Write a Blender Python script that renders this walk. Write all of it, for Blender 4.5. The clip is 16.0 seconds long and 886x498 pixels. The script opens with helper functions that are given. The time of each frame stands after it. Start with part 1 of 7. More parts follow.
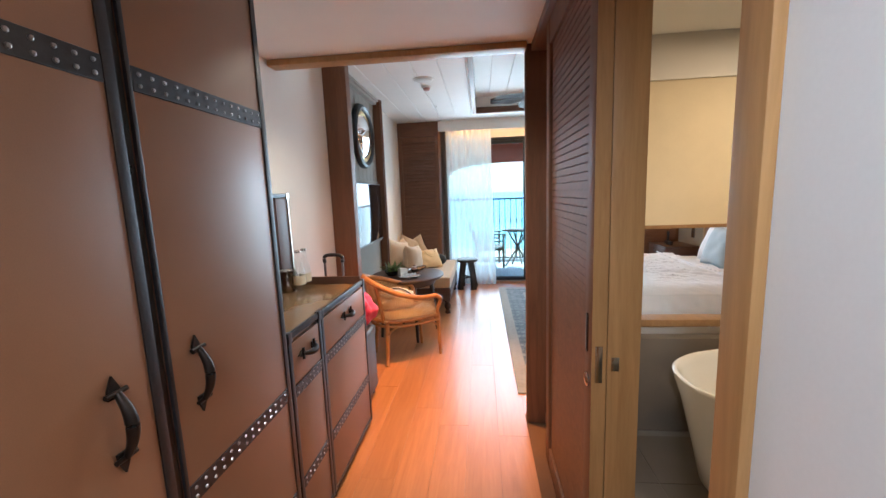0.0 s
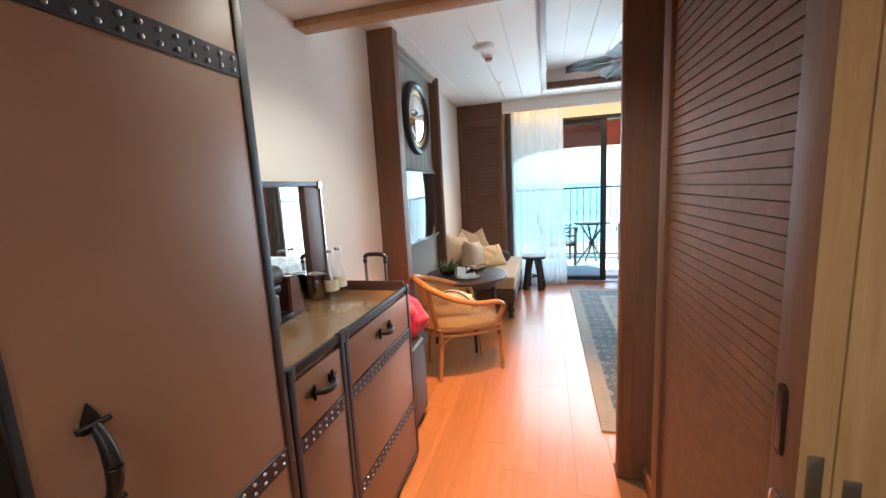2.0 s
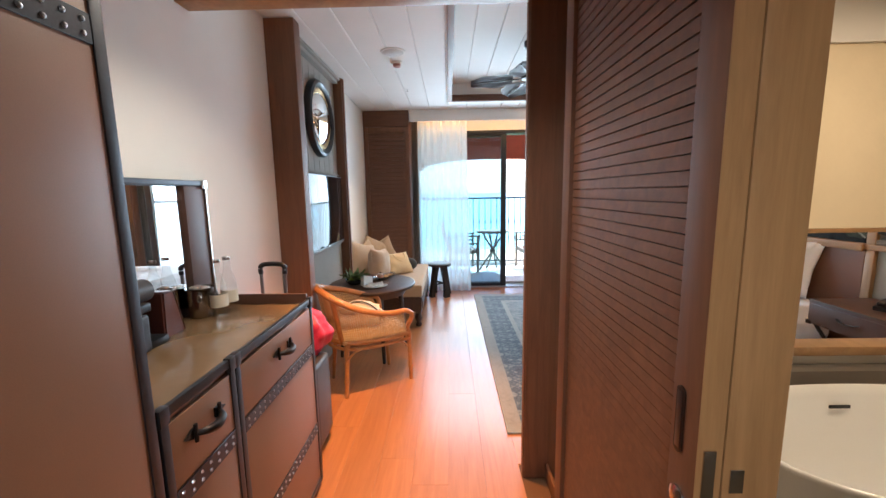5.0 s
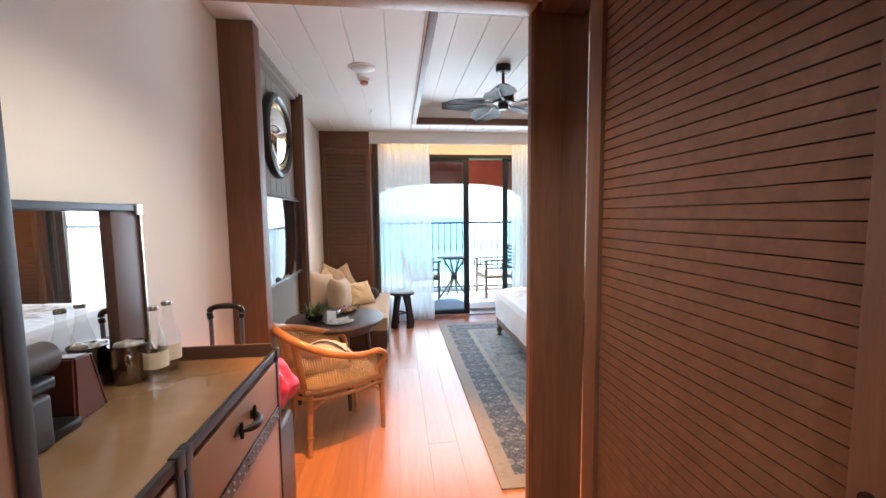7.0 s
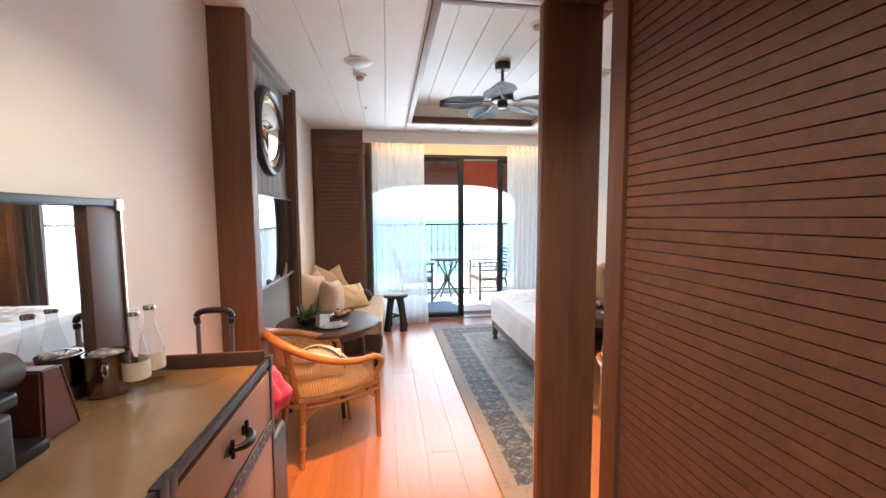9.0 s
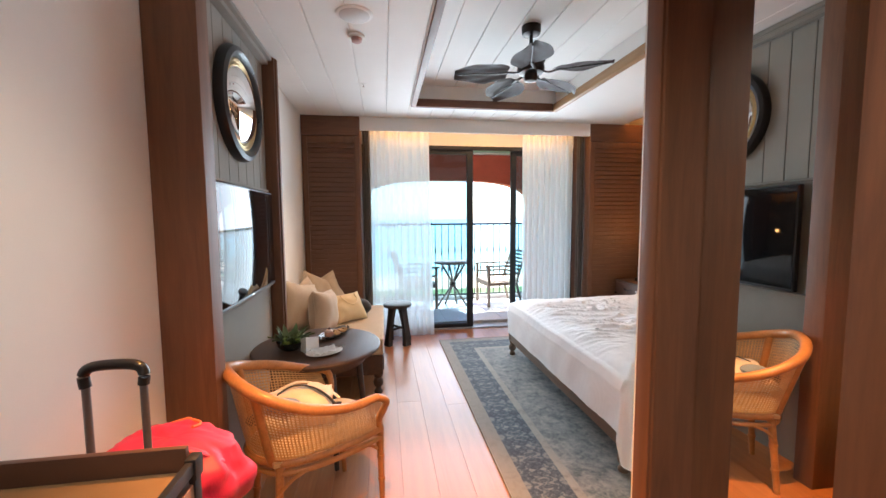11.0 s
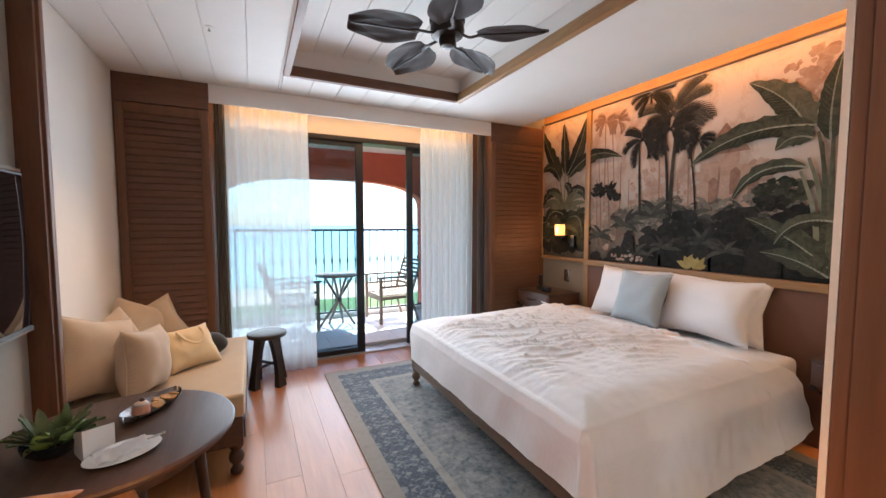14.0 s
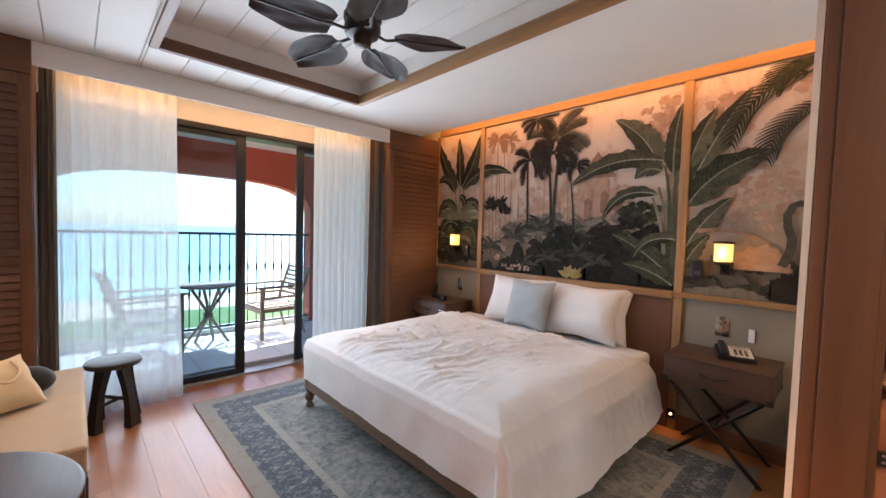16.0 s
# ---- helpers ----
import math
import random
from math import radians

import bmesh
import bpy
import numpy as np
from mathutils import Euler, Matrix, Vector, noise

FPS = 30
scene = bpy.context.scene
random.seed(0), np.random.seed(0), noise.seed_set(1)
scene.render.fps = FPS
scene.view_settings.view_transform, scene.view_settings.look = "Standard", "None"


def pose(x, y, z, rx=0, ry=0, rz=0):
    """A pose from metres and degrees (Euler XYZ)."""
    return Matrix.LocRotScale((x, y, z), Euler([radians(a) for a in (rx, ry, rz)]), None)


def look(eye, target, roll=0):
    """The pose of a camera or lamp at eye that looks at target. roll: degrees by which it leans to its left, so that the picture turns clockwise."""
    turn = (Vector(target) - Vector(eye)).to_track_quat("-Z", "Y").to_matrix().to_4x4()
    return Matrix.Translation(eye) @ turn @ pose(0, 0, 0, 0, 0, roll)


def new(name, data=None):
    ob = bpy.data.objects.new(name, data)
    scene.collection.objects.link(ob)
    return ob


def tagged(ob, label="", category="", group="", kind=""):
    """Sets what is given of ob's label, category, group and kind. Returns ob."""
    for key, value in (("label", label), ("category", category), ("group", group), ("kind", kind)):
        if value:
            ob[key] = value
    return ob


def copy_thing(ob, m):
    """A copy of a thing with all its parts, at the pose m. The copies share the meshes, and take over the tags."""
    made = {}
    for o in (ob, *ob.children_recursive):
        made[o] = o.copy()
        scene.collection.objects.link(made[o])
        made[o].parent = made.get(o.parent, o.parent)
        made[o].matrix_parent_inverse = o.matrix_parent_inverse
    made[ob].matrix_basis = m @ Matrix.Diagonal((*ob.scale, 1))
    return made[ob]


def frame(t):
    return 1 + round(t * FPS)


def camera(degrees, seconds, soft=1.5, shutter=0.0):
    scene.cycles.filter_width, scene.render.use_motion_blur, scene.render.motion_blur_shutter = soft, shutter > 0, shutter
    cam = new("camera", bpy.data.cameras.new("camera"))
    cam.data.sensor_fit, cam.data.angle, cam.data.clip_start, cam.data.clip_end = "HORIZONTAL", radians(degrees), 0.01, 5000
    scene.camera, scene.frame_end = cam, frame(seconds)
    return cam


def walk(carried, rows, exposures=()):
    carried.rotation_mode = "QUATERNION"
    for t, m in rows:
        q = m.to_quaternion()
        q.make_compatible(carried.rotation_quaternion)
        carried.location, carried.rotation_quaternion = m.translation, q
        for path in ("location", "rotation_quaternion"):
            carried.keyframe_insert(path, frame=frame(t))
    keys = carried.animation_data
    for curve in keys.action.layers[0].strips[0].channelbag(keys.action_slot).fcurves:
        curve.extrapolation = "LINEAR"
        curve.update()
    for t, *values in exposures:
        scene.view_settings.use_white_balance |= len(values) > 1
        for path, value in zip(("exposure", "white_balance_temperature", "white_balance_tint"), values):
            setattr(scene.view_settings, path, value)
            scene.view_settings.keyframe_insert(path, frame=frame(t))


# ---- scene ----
cam = camera(97.5, 16.0)
PATH = [
    (0, (0.357, 0.159, 1.509), (0.156, 2.128, 1.225), -2.1),
    (0.5, (0.319, 0.298, 1.508), (-0.014, 2.251, 1.24), -2.1),
    (1, (0.299, 0.45, 1.489), (-0.085, 2.39, 1.19), -2.3),
    (1.5, (0.292, 0.577, 1.465), (-0.184, 2.494, 1.152), -2.9),
    (2, (0.305, 0.667, 1.469), (-0.215, 2.574, 1.164), -3.1),
    (2.5, (0.311, 0.71, 1.458), (-0.213, 2.612, 1.13), -3.2),
    (3, (0.276, 0.705, 1.45), (-0.297, 2.586, 1.084), -2.8),
    (3.5, (0.282, 0.7, 1.44), (-0.16, 2.61, 1.044), -1.6),
    (4, (0.309, 0.664, 1.457), (0.042, 2.613, 1.096), -0.9),
    (6.5, (0.108, 0.936, 1.481), (0.275, 2.918, 1.273), -1.0),
    (7, (0.071, 0.985, 1.489), (0.301, 2.964, 1.318), -0.7),
    (7.5, (0.071, 0.991, 1.487), (0.32, 2.97, 1.331), -0.6),
    (8, (0.08, 0.99, 1.488), (0.344, 2.966, 1.337), -0.4),
    (8.5, (0.06, 1.015, 1.479), (0.333, 2.99, 1.329), -0.3),
    (9, (0.018, 1.086, 1.477), (0.301, 3.059, 1.316), -0.3),
    (11.5, (-0.026, 1.854, 1.44), (0.286, 3.824, 1.283), -0.5),
    (12, (-0.026, 1.978, 1.425), (0.339, 3.939, 1.278), -0.6),
    (12.5, (0.006, 2.137, 1.436), (0.461, 4.08, 1.294), -0.6),
    (13, (0.055, 2.26, 1.436), (0.619, 4.174, 1.305), -0.4),
    (13.5, (0.062, 2.336, 1.432), (0.77, 4.202, 1.304), -0.2),
    (14, (0.023, 2.429, 1.434), (0.901, 4.221, 1.308), 0.0),
    (14.5, (-0.015, 2.5, 1.456), (1.025, 4.204, 1.328), 0.4),
    (15, (-0.044, 2.549, 1.457), (1.142, 4.156, 1.344), 0.9),
    (15.5, (-0.067, 2.58, 1.456), (1.23, 4.099, 1.359), 1.4),
    (16, (-0.078, 2.589, 1.458), (1.296, 4.04, 1.371), 1.7),
]
EXPOSURES = [(0, 2.22, 5350, 4), (2, 2.34, 5350, 1), (4, 2.16, 5350, 4), (9, 2.3, 5850, 11), (11.5, 2.08, 5900, 11), (13, 2.0, 5950, 13), (16, 1.9, 5850, 14)]
walk(cam, [(t, look(eye, target, roll)) for t, eye, target, roll in PATH], EXPOSURES)

# ---- world and light ----
world = bpy.data.worlds.new("sky")
scene.world = world
world.use_nodes = True
sky = world.node_tree.nodes.new("ShaderNodeTexSky")
sky.sky_type, sky.sun_disc = "NISHITA", False
sky.sun_elevation, sky.sun_rotation = radians(57), radians(25)
world.node_tree.links.new(sky.outputs[0], world.node_tree.nodes["Background"].inputs[0])
world.node_tree.nodes["Background"].inputs[1].default_value = 0.15


def lamp(name, kind, energy, color, m, **more):
    data = bpy.data.lights.new(name, kind)
    data.energy, data.color = energy, color
    for key, value in more.items():
        setattr(data, key, value)
    ob = new(name, data)
    ob.matrix_world = m
    return ob


WARM = (1.0, 0.55, 0.22)
SUN_DIR = Vector((math.sin(radians(25)) * math.cos(radians(57)), math.cos(radians(25)) * math.cos(radians(57)), math.sin(radians(57))))
lamp("sun", "SUN", 5.0, (1.0, 0.95, 0.86), look(SUN_DIR * 30, (0, 0, 0)), angle=radians(0.5))
# daylight standing in the glazed opening
lamp("window_sky_light", "AREA", 7.2, (0.86, 0.94, 1.0), look((1.09, 6.36, 1.90), (1.09, 0, 1.60)), shape="RECTANGLE", size=2.4, size_y=0.95, spread=radians(130))
lamp("window_sea_light", "AREA", 4.6, (0.84, 0.96, 0.98), look((1.09, 6.36, 0.76), (1.09, 0, 0.9)), shape="RECTANGLE", size=2.4, size_y=1.25, spread=radians(130))
lamp("window_day_light", "AREA", 3.6, (0.90, 0.97, 1.0), look((1.09, 6.462, 1.25), (1.09, 0, 1.25)), shape="RECTANGLE", size=2.5, size_y=2.3)
# warm recessed downlight over the end of the passage
lamp("downlight", "SPOT", 98, (1.0, 0.39, 0.07), look((-0.04, 2.95, 2.575), (0.0, 2.98, 0)), spot_size=radians(60), spot_blend=0.7, shadow_soft_size=0.02)
# unseen fill spots, added to brighten the passage walls and the entrance
lamp("passage_light", "SPOT", 16, (1.0, 0.82, 0.60), look((-0.08, 2.12, 2.325), (-0.24, 2.20, 0)), spot_size=radians(138), spot_blend=0.7, shadow_soft_size=0.05)
lamp("entrance_light", "SPOT", 36, (1.0, 0.95, 0.92), look((0.15, -0.45, 2.325), (0.72, 0.30, 0.9)), spot_size=radians(108), spot_blend=0.8, shadow_soft_size=0.06)
# added warm fill for the daybed cushions, set at the small ceiling fitting
lamp("daybed_downlight", "SPOT", 15, (1.0, 0.58, 0.26), look((-0.172, 5.136, 2.555), (-0.42, 5.25, 0.4)), spot_size=radians(75), spot_blend=0.8, shadow_soft_size=0.03)
# warm light strips: above the mural and behind the curtain pelmet
lamp("mural_strip", "AREA", 3.4, (1.0, 0.38, 0.07), look((2.99, 4.42, 2.735), (3.20, 4.42, 2.60)), shape="RECTANGLE", size=3.5, size_y=0.05)
lamp("pelmet_strip", "AREA", 2.8, (1.0, 0.46, 0.12), look((1.1, 6.30, 2.56), (1.1, 6.45, 0)), shape="RECTANGLE", size=2.6, size_y=0.04)
# bathroom ceiling light
lamp("bathroom_light", "AREA", 5.0, (1.0, 0.70, 0.42), look((1.9, 1.7, 2.3), (1.9, 1.7, 0)), shape="DISK", size=0.35)

# ---- materials ----
def shader(name):
    m = bpy.data.materials.new(name)
    m.use_nodes = True
    nt = m.node_tree
    return m, nt, nt.nodes["Principled BSDF"]


def ramp(nt, source, stops):
    r = nt.nodes.new("ShaderNodeValToRGB")
    while len(r.color_ramp.elements) < len(stops):
        r.color_ramp.elements.new(0.5)
    for e, (at, c) in zip(r.color_ramp.elements, stops):
        e.position, e.color = at, (*c, 1)
    nt.links.new(source, r.inputs[0])
    return r.outputs[0]


def coords(nt, scale=(1, 1, 1), turn=(0, 0, 0), kind="Object"):
    tc, mp = nt.nodes.new("ShaderNodeTexCoord"), nt.nodes.new("ShaderNodeMapping")
    mp.inputs["Scale"].default_value, mp.inputs["Rotation"].default_value = scale, turn
    nt.links.new(tc.outputs[kind], mp.inputs[0])
    return mp.outputs[0]


def noise_of(nt, vec, scale, detail=4, rough=0.55, distort=0.0):
    n = nt.nodes.new("ShaderNodeTexNoise")
    n.inputs["Scale"].default_value, n.inputs["Detail"].default_value = scale, detail
    n.inputs["Roughness"].default_value, n.inputs["Distortion"].default_value = rough, distort
    nt.links.new(vec, n.inputs["Vector"])
    return n.outputs["Fac"]


def calc(nt, op, a, b=0.0, clamp=False):
    n = nt.nodes.new("ShaderNodeMath")
    n.operation, n.use_clamp = op, clamp
    for i, v in enumerate((a, b)):
        if isinstance(v, (int, float)):
            n.inputs[i].default_value = v
        else:
            nt.links.new(v, n.inputs[i])
    return n.outputs[0]


def mixed(nt, fac, a, b, blend="MIX"):
    n = nt.nodes.new("ShaderNodeMix")
    n.data_type, n.blend_type = "RGBA", blend
    for sock, v in ((n.inputs[0], fac), (n.inputs[6], a), (n.inputs[7], b)):
        if isinstance(v, (int, float)):
            sock.default_value = v
        elif isinstance(v, tuple):
            sock.default_value = (*v, 1)
        else:
            nt.links.new(v, sock)
    return n.outputs[2]


def bumped(nt, bsdf, height, strength=0.3, distance=0.002):
    b = nt.nodes.new("ShaderNodeBump")
    b.inputs["Strength"].default_value, b.inputs["Distance"].default_value = strength, distance
    nt.links.new(height, b.inputs["Height"])
    nt.links.new(b.outputs[0], bsdf.inputs["Normal"])


def shade(c, k):
    return tuple(min(1.0, v * k) for v in c)


def surface(name, color, rough=0.6, metal=0.0, vary=0.12, scale=8, bump=0.15, grain=120, coat=0.0, sheen=0.0, per_object=0.0):
    """Plain surface with broad mottling, fine grain and relief."""
    m, nt, b = shader(name)
    v = coords(nt)
    broad, fine = noise_of(nt, v, scale, 5), noise_of(nt, v, grain, 3)
    f = calc(nt, "ADD", calc(nt, "MULTIPLY", broad, 0.65), calc(nt, "MULTIPLY", fine, 0.35))
    c = ramp(nt, f, [(0.3, shade(color, 1 - vary)), (0.7, shade(color, 1 + vary))])
    if per_object:
        info = nt.nodes.new("ShaderNodeObjectInfo")
        c = mixed(nt, calc(nt, "MULTIPLY", info.outputs["Random"], per_object), c, shade(color, 0.55))
    nt.links.new(c, b.inputs["Base Color"])
    nt.links.new(calc(nt, "ADD", calc(nt, "MULTIPLY", broad, 0.16), rough - 0.08, True), b.inputs["Roughness"])
    b.inputs["Metallic"].default_value, b.inputs["Coat Weight"].default_value = metal, coat
    b.inputs["Coat Roughness"].default_value = 0.12
    b.inputs["Sheen Weight"].default_value = sheen
    if bump:
        bumped(nt, b, fine, bump, 0.001)
    return m


def wood(name, dark, light, along="Y", rough=0.42, scale=1.0, coat=0.0, per_object=0.0):
    """Wood with long grain along one axis, streaks and a little figure."""
    m, nt, b = shader(name)
    long = {"X": (0.7, 9, 9), "Y": (9, 0.7, 9), "Z": (9, 9, 0.7)}[along]
    v = coords(nt, tuple(q * scale for q in long))
    tc = nt.nodes.new("ShaderNodeTexCoord")
    info = nt.nodes.new("ShaderNodeObjectInfo")
    shift = nt.nodes.new("ShaderNodeVectorMath")
    shift.operation = "ADD"
    comb = nt.nodes.new("ShaderNodeCombineXYZ")
    for i in range(3):
        nt.links.new(calc(nt, "MULTIPLY", info.outputs["Random"], 37.0 + 11 * i), comb.inputs[i])
    nt.links.new(v, shift.inputs[0])
    nt.links.new(comb.outputs[0], shift.inputs[1])
    v = shift.outputs[0]
    streak, fine = noise_of(nt, v, 2.2, 6, 0.6, 1.2), noise_of(nt, v, 14, 4, 0.7, 0.3)
    f = calc(nt, "ADD", calc(nt, "MULTIPLY", streak, 0.7), calc(nt, "MULTIPLY", fine, 0.3))
    c = ramp(nt, f, [(0.32, dark), (0.5, tuple((p + q) / 2 for p, q in zip(dark, light))), (0.68, light)])
    if per_object:
        hue = nt.nodes.new("ShaderNodeHueSaturation")
        nt.links.new(calc(nt, "ADD", calc(nt, "MULTIPLY", info.outputs["Random"], per_object), 1 - per_object / 2), hue.inputs["Value"])
        nt.links.new(c, hue.inputs["Color"])
        c = hue.outputs[0]
    nt.links.new(c, b.inputs["Base Color"])
    nt.links.new(calc(nt, "ADD", calc(nt, "MULTIPLY", fine, 0.2), rough - 0.1, True), b.inputs["Roughness"])
    b.inputs["Coat Weight"].default_value, b.inputs["Coat Roughness"].default_value = coat, 0.15
    bumped(nt, b, fine, 0.12, 0.001)
    return m


def fabric(name, color, scale=420, vary=0.15, sheen=0.3, rough=0.9):
    m, nt, b = shader(name)
    v = coords(nt)
    waves = []
    for turn in ((0, 0, 0), (0, 0, radians(90))):
        w = nt.nodes.new("ShaderNodeTexWave")
        w.inputs["Scale"].default_value, w.inputs["Distortion"].default_value = scale / 6, 1.5
        nt.links.new(coords(nt, (1, 1, 1), turn), w.inputs[0])
        waves.append(w.outputs["Fac"])
    weave = calc(nt, "MULTIPLY", calc(nt, "ADD", *waves), 0.5)
    broad = noise_of(nt, v, 6, 4)
    f = calc(nt, "ADD", calc(nt, "MULTIPLY", weave, 0.3), calc(nt, "MULTIPLY", broad, 0.7))
    nt.links.new(ramp(nt, f, [(0.25, shade(color, 1 - vary)), (0.75, shade(color, 1 + vary))]), b.inputs["Base Color"])
    b.inputs["Roughness"].default_value, b.inputs["Sheen Weight"].default_value = rough, sheen
    bumped(nt, b, weave, 0.25, 0.0008)
    return m


def clear_glass(name, color=(1, 1, 1), rough=0.0, ior=1.45):
    m, nt, b = shader(name)
    b.inputs["Base Color"].default_value = (*color, 1)
    b.inputs["Transmission Weight"].default_value, b.inputs["Roughness"].default_value = 1.0, rough
    b.inputs["IOR"].default_value = ior
    return m


def sheer(name, color, see):
    m, nt, b = shader(name)
    out = nt.nodes["Material Output"]
    tl, df, tp = nt.nodes.new("ShaderNodeBsdfTranslucent"), nt.nodes.new("ShaderNodeBsdfDiffuse"), nt.nodes.new("ShaderNodeBsdfTransparent")
    a, c = nt.nodes.new("ShaderNodeMixShader"), nt.nodes.new("ShaderNodeMixShader")
    col = ramp(nt, noise_of(nt, coords(nt, (60, 60, 3)), 3), [(0.3, shade(color, 0.9)), (0.7, color)])
    nt.links.new(col, tl.inputs[0])
    nt.links.new(col, df.inputs[0])
    a.inputs[0].default_value = 0.38
    nt.links.new(tl.outputs[0], a.inputs[1])
    nt.links.new(df.outputs[0], a.inputs[2])
    c.inputs[0].default_value = see
    nt.links.new(a.outputs[0], c.inputs[1])
    nt.links.new(tp.outputs[0], c.inputs[2])
    nt.links.new(c.outputs[0], out.inputs[0])
    return m


def glowing(name, color, power):
    m, nt, b = shader(name)
    b.inputs["Base Color"].default_value = (*color, 1)
    v = noise_of(nt, coords(nt), 14, 3)
    nt.links.new(ramp(nt, v, [(0.3, shade(color, 0.85)), (0.7, color)]), b.inputs["Emission Color"])
    b.inputs["Emission Strength"].default_value = power
    return m


PLASTER = surface("cream_plaster", (0.78, 0.74, 0.68), 0.85, vary=0.035, scale=3, grain=260, bump=0.1)
CEILING_PAINT = surface("ceiling_paint", (0.80, 0.79, 0.76), 0.7, vary=0.03, scale=3, grain=200, bump=0.05)
FLOOR_WOOD = wood("floor_oak", (0.34, 0.130, 0.042), (0.46, 0.195, 0.068), "Y", 0.33, 0.8, coat=0.25, per_object=0.12)
BROWN_WOOD = wood("brown_wood", (0.112, 0.047, 0.022), (0.198, 0.086, 0.039), "Z", 0.55)
BROWN_WOOD_X = wood("brown_wood_across", (0.100, 0.042, 0.022), (0.178, 0.078, 0.040), "X", 0.55)
BROWN_WOOD_Y = wood("brown_wood_long", (0.118, 0.049, 0.024), (0.208, 0.090, 0.042), "Y", 0.5)
OAK = wood("jamb_oak", (0.31, 0.160, 0.054), (0.46, 0.258, 0.100), "Z", 0.45)
TRIM_WOOD = wood("trim_wood_long", (0.26, 0.145, 0.06), (0.40, 0.23, 0.10), "Y", 0.45)
TRIM_WOOD_Z = wood("trim_wood_upright", (0.26, 0.145, 0.06), (0.40, 0.23, 0.10), "Z", 0.45)
DARK_WOOD = wood("dark_wood", (0.045, 0.022, 0.013), (0.092, 0.048, 0.028), "Y", 0.48)
BLACK_WOOD = wood("black_wood", (0.018, 0.014, 0.012), (0.045, 0.034, 0.028), "Z", 0.5)
LEATHER = surface("tan_leather", (0.255, 0.122, 0.062), 0.40, vary=0.10, scale=4, grain=340, bump=0.12)
LEATHER_DARK = surface("chestnut_leather", (0.085, 0.040, 0.026), 0.45, vary=0.15, scale=5, grain=320, bump=0.15)
DARK_METAL = surface("dark_metal_edging", (0.055, 0.052, 0.055), 0.42, 0.7, vary=0.2, scale=10, bump=0.08)
BRONZE = surface("oiled_bronze", (0.035, 0.026, 0.022), 0.38, 0.75, vary=0.25, scale=14, bump=0.06)
STUD = surface("stud_steel", (0.34, 0.33, 0.33), 0.3, 0.9, vary=0.1, scale=30, bump=0.0)
STEEL = surface("brushed_steel", (0.50, 0.48, 0.45), 0.22, 1.0, vary=0.08, scale=20, bump=0.05)
FRAME_BLACK = surface("black_aluminium", (0.022, 0.024, 0.028), 0.42, 0.4, vary=0.15, scale=8, bump=0.05)
BLACK = surface("satin_black", (0.012, 0.012, 0.013), 0.3, vary=0.2, scale=9, bump=0.05)
SCREEN, nt_, b_ = shader("dark_screen")
b_.inputs["Base Color"].default_value, b_.inputs["Roughness"].default_value = (0.006, 0.007, 0.008, 1), 0.035
b_.inputs["IOR"].default_value = 1.47
MIRROR, nt_, b_ = shader("silvered_mirror")
b_.inputs["Base Color"].default_value, b_.inputs["Metallic"].default_value, b_.inputs["Roughness"].default_value = (0.86, 0.88, 0.88, 1), 1.0, 0.012
GOLD = surface("aged_gold_leaf", (0.56, 0.42, 0.22), 0.35, 0.8, vary=0.2, scale=22, bump=0.1)
GLASS, nt_, b_ = shader("window_glass")
tp_, gs_, mx_, fr_ = (nt_.nodes.new(k) for k in ("ShaderNodeBsdfTransparent", "ShaderNodeBsdfGlossy", "ShaderNodeMixShader", "ShaderNodeFresnel"))
tp_.inputs[0].default_value, gs_.inputs["Roughness"].default_value = (0.62, 0.74, 0.80, 1), 0.0
nt_.links.new(fr_.outputs[0], mx_.inputs[0])
nt_.links.new(tp_.outputs[0], mx_.inputs[1])
nt_.links.new(gs_.outputs[0], mx_.inputs[2])
nt_.links.new(mx_.outputs[0], nt_.nodes["Material Output"].inputs[0])
BOTTLE_GLASS, nt_, b_ = shader("bottle_glass")
tp_, gs_, mx_, lw_ = (nt_.nodes.new(k) for k in ("ShaderNodeBsdfTransparent", "ShaderNodeBsdfGlossy", "ShaderNodeMixShader", "ShaderNodeLayerWeight"))
tp_.inputs[0].default_value, gs_.inputs["Roughness"].default_value = (0.965, 0.98, 0.98, 1), 0.02
lw_.inputs[0].default_value = 0.5
nt_.links.new(calc(nt_, "ADD", calc(nt_, "MULTIPLY", calc(nt_, "POWER", lw_.outputs["Facing"], 3.0), 0.45), 0.05), mx_.inputs[0])
nt_.links.new(tp_.outputs[0], mx_.inputs[1])
nt_.links.new(gs_.outputs[0], mx_.inputs[2])
nt_.links.new(mx_.outputs[0], nt_.nodes["Material Output"].inputs[0])
SHEER = sheer("sheer_voile", (0.96, 0.97, 0.95), 0.30)
DRAPE = fabric("drape_taupe", (0.23, 0.19, 0.155), 300)
LINEN_WHITE = fabric("white_cotton", (0.86, 0.85, 0.845), 700, 0.04, 0.2)
GREY_SILK = fabric("grey_blue_cotton", (0.40, 0.45, 0.47), 500, 0.07)
SEAT_FABRIC = fabric("oatmeal_linen", (0.47, 0.345, 0.205), 360, 0.10)
CUSHION_FABRIC = fabric("taupe_linen", (0.50, 0.39, 0.275), 360, 0.10)
CANVAS = fabric("cream_canvas", (0.76, 0.60, 0.36), 420, 0.08)
PINK = fabric("magenta_nylon", (0.50, 0.014, 0.062), 600, 0.22, 0.05, 0.5)
PANEL_LINEN = fabric("panel_linen", (0.23, 0.21, 0.175), 300, 0.08)
WAINSCOT = fabric("wainscot_cloth", (0.24, 0.205, 0.155), 320, 0.08)
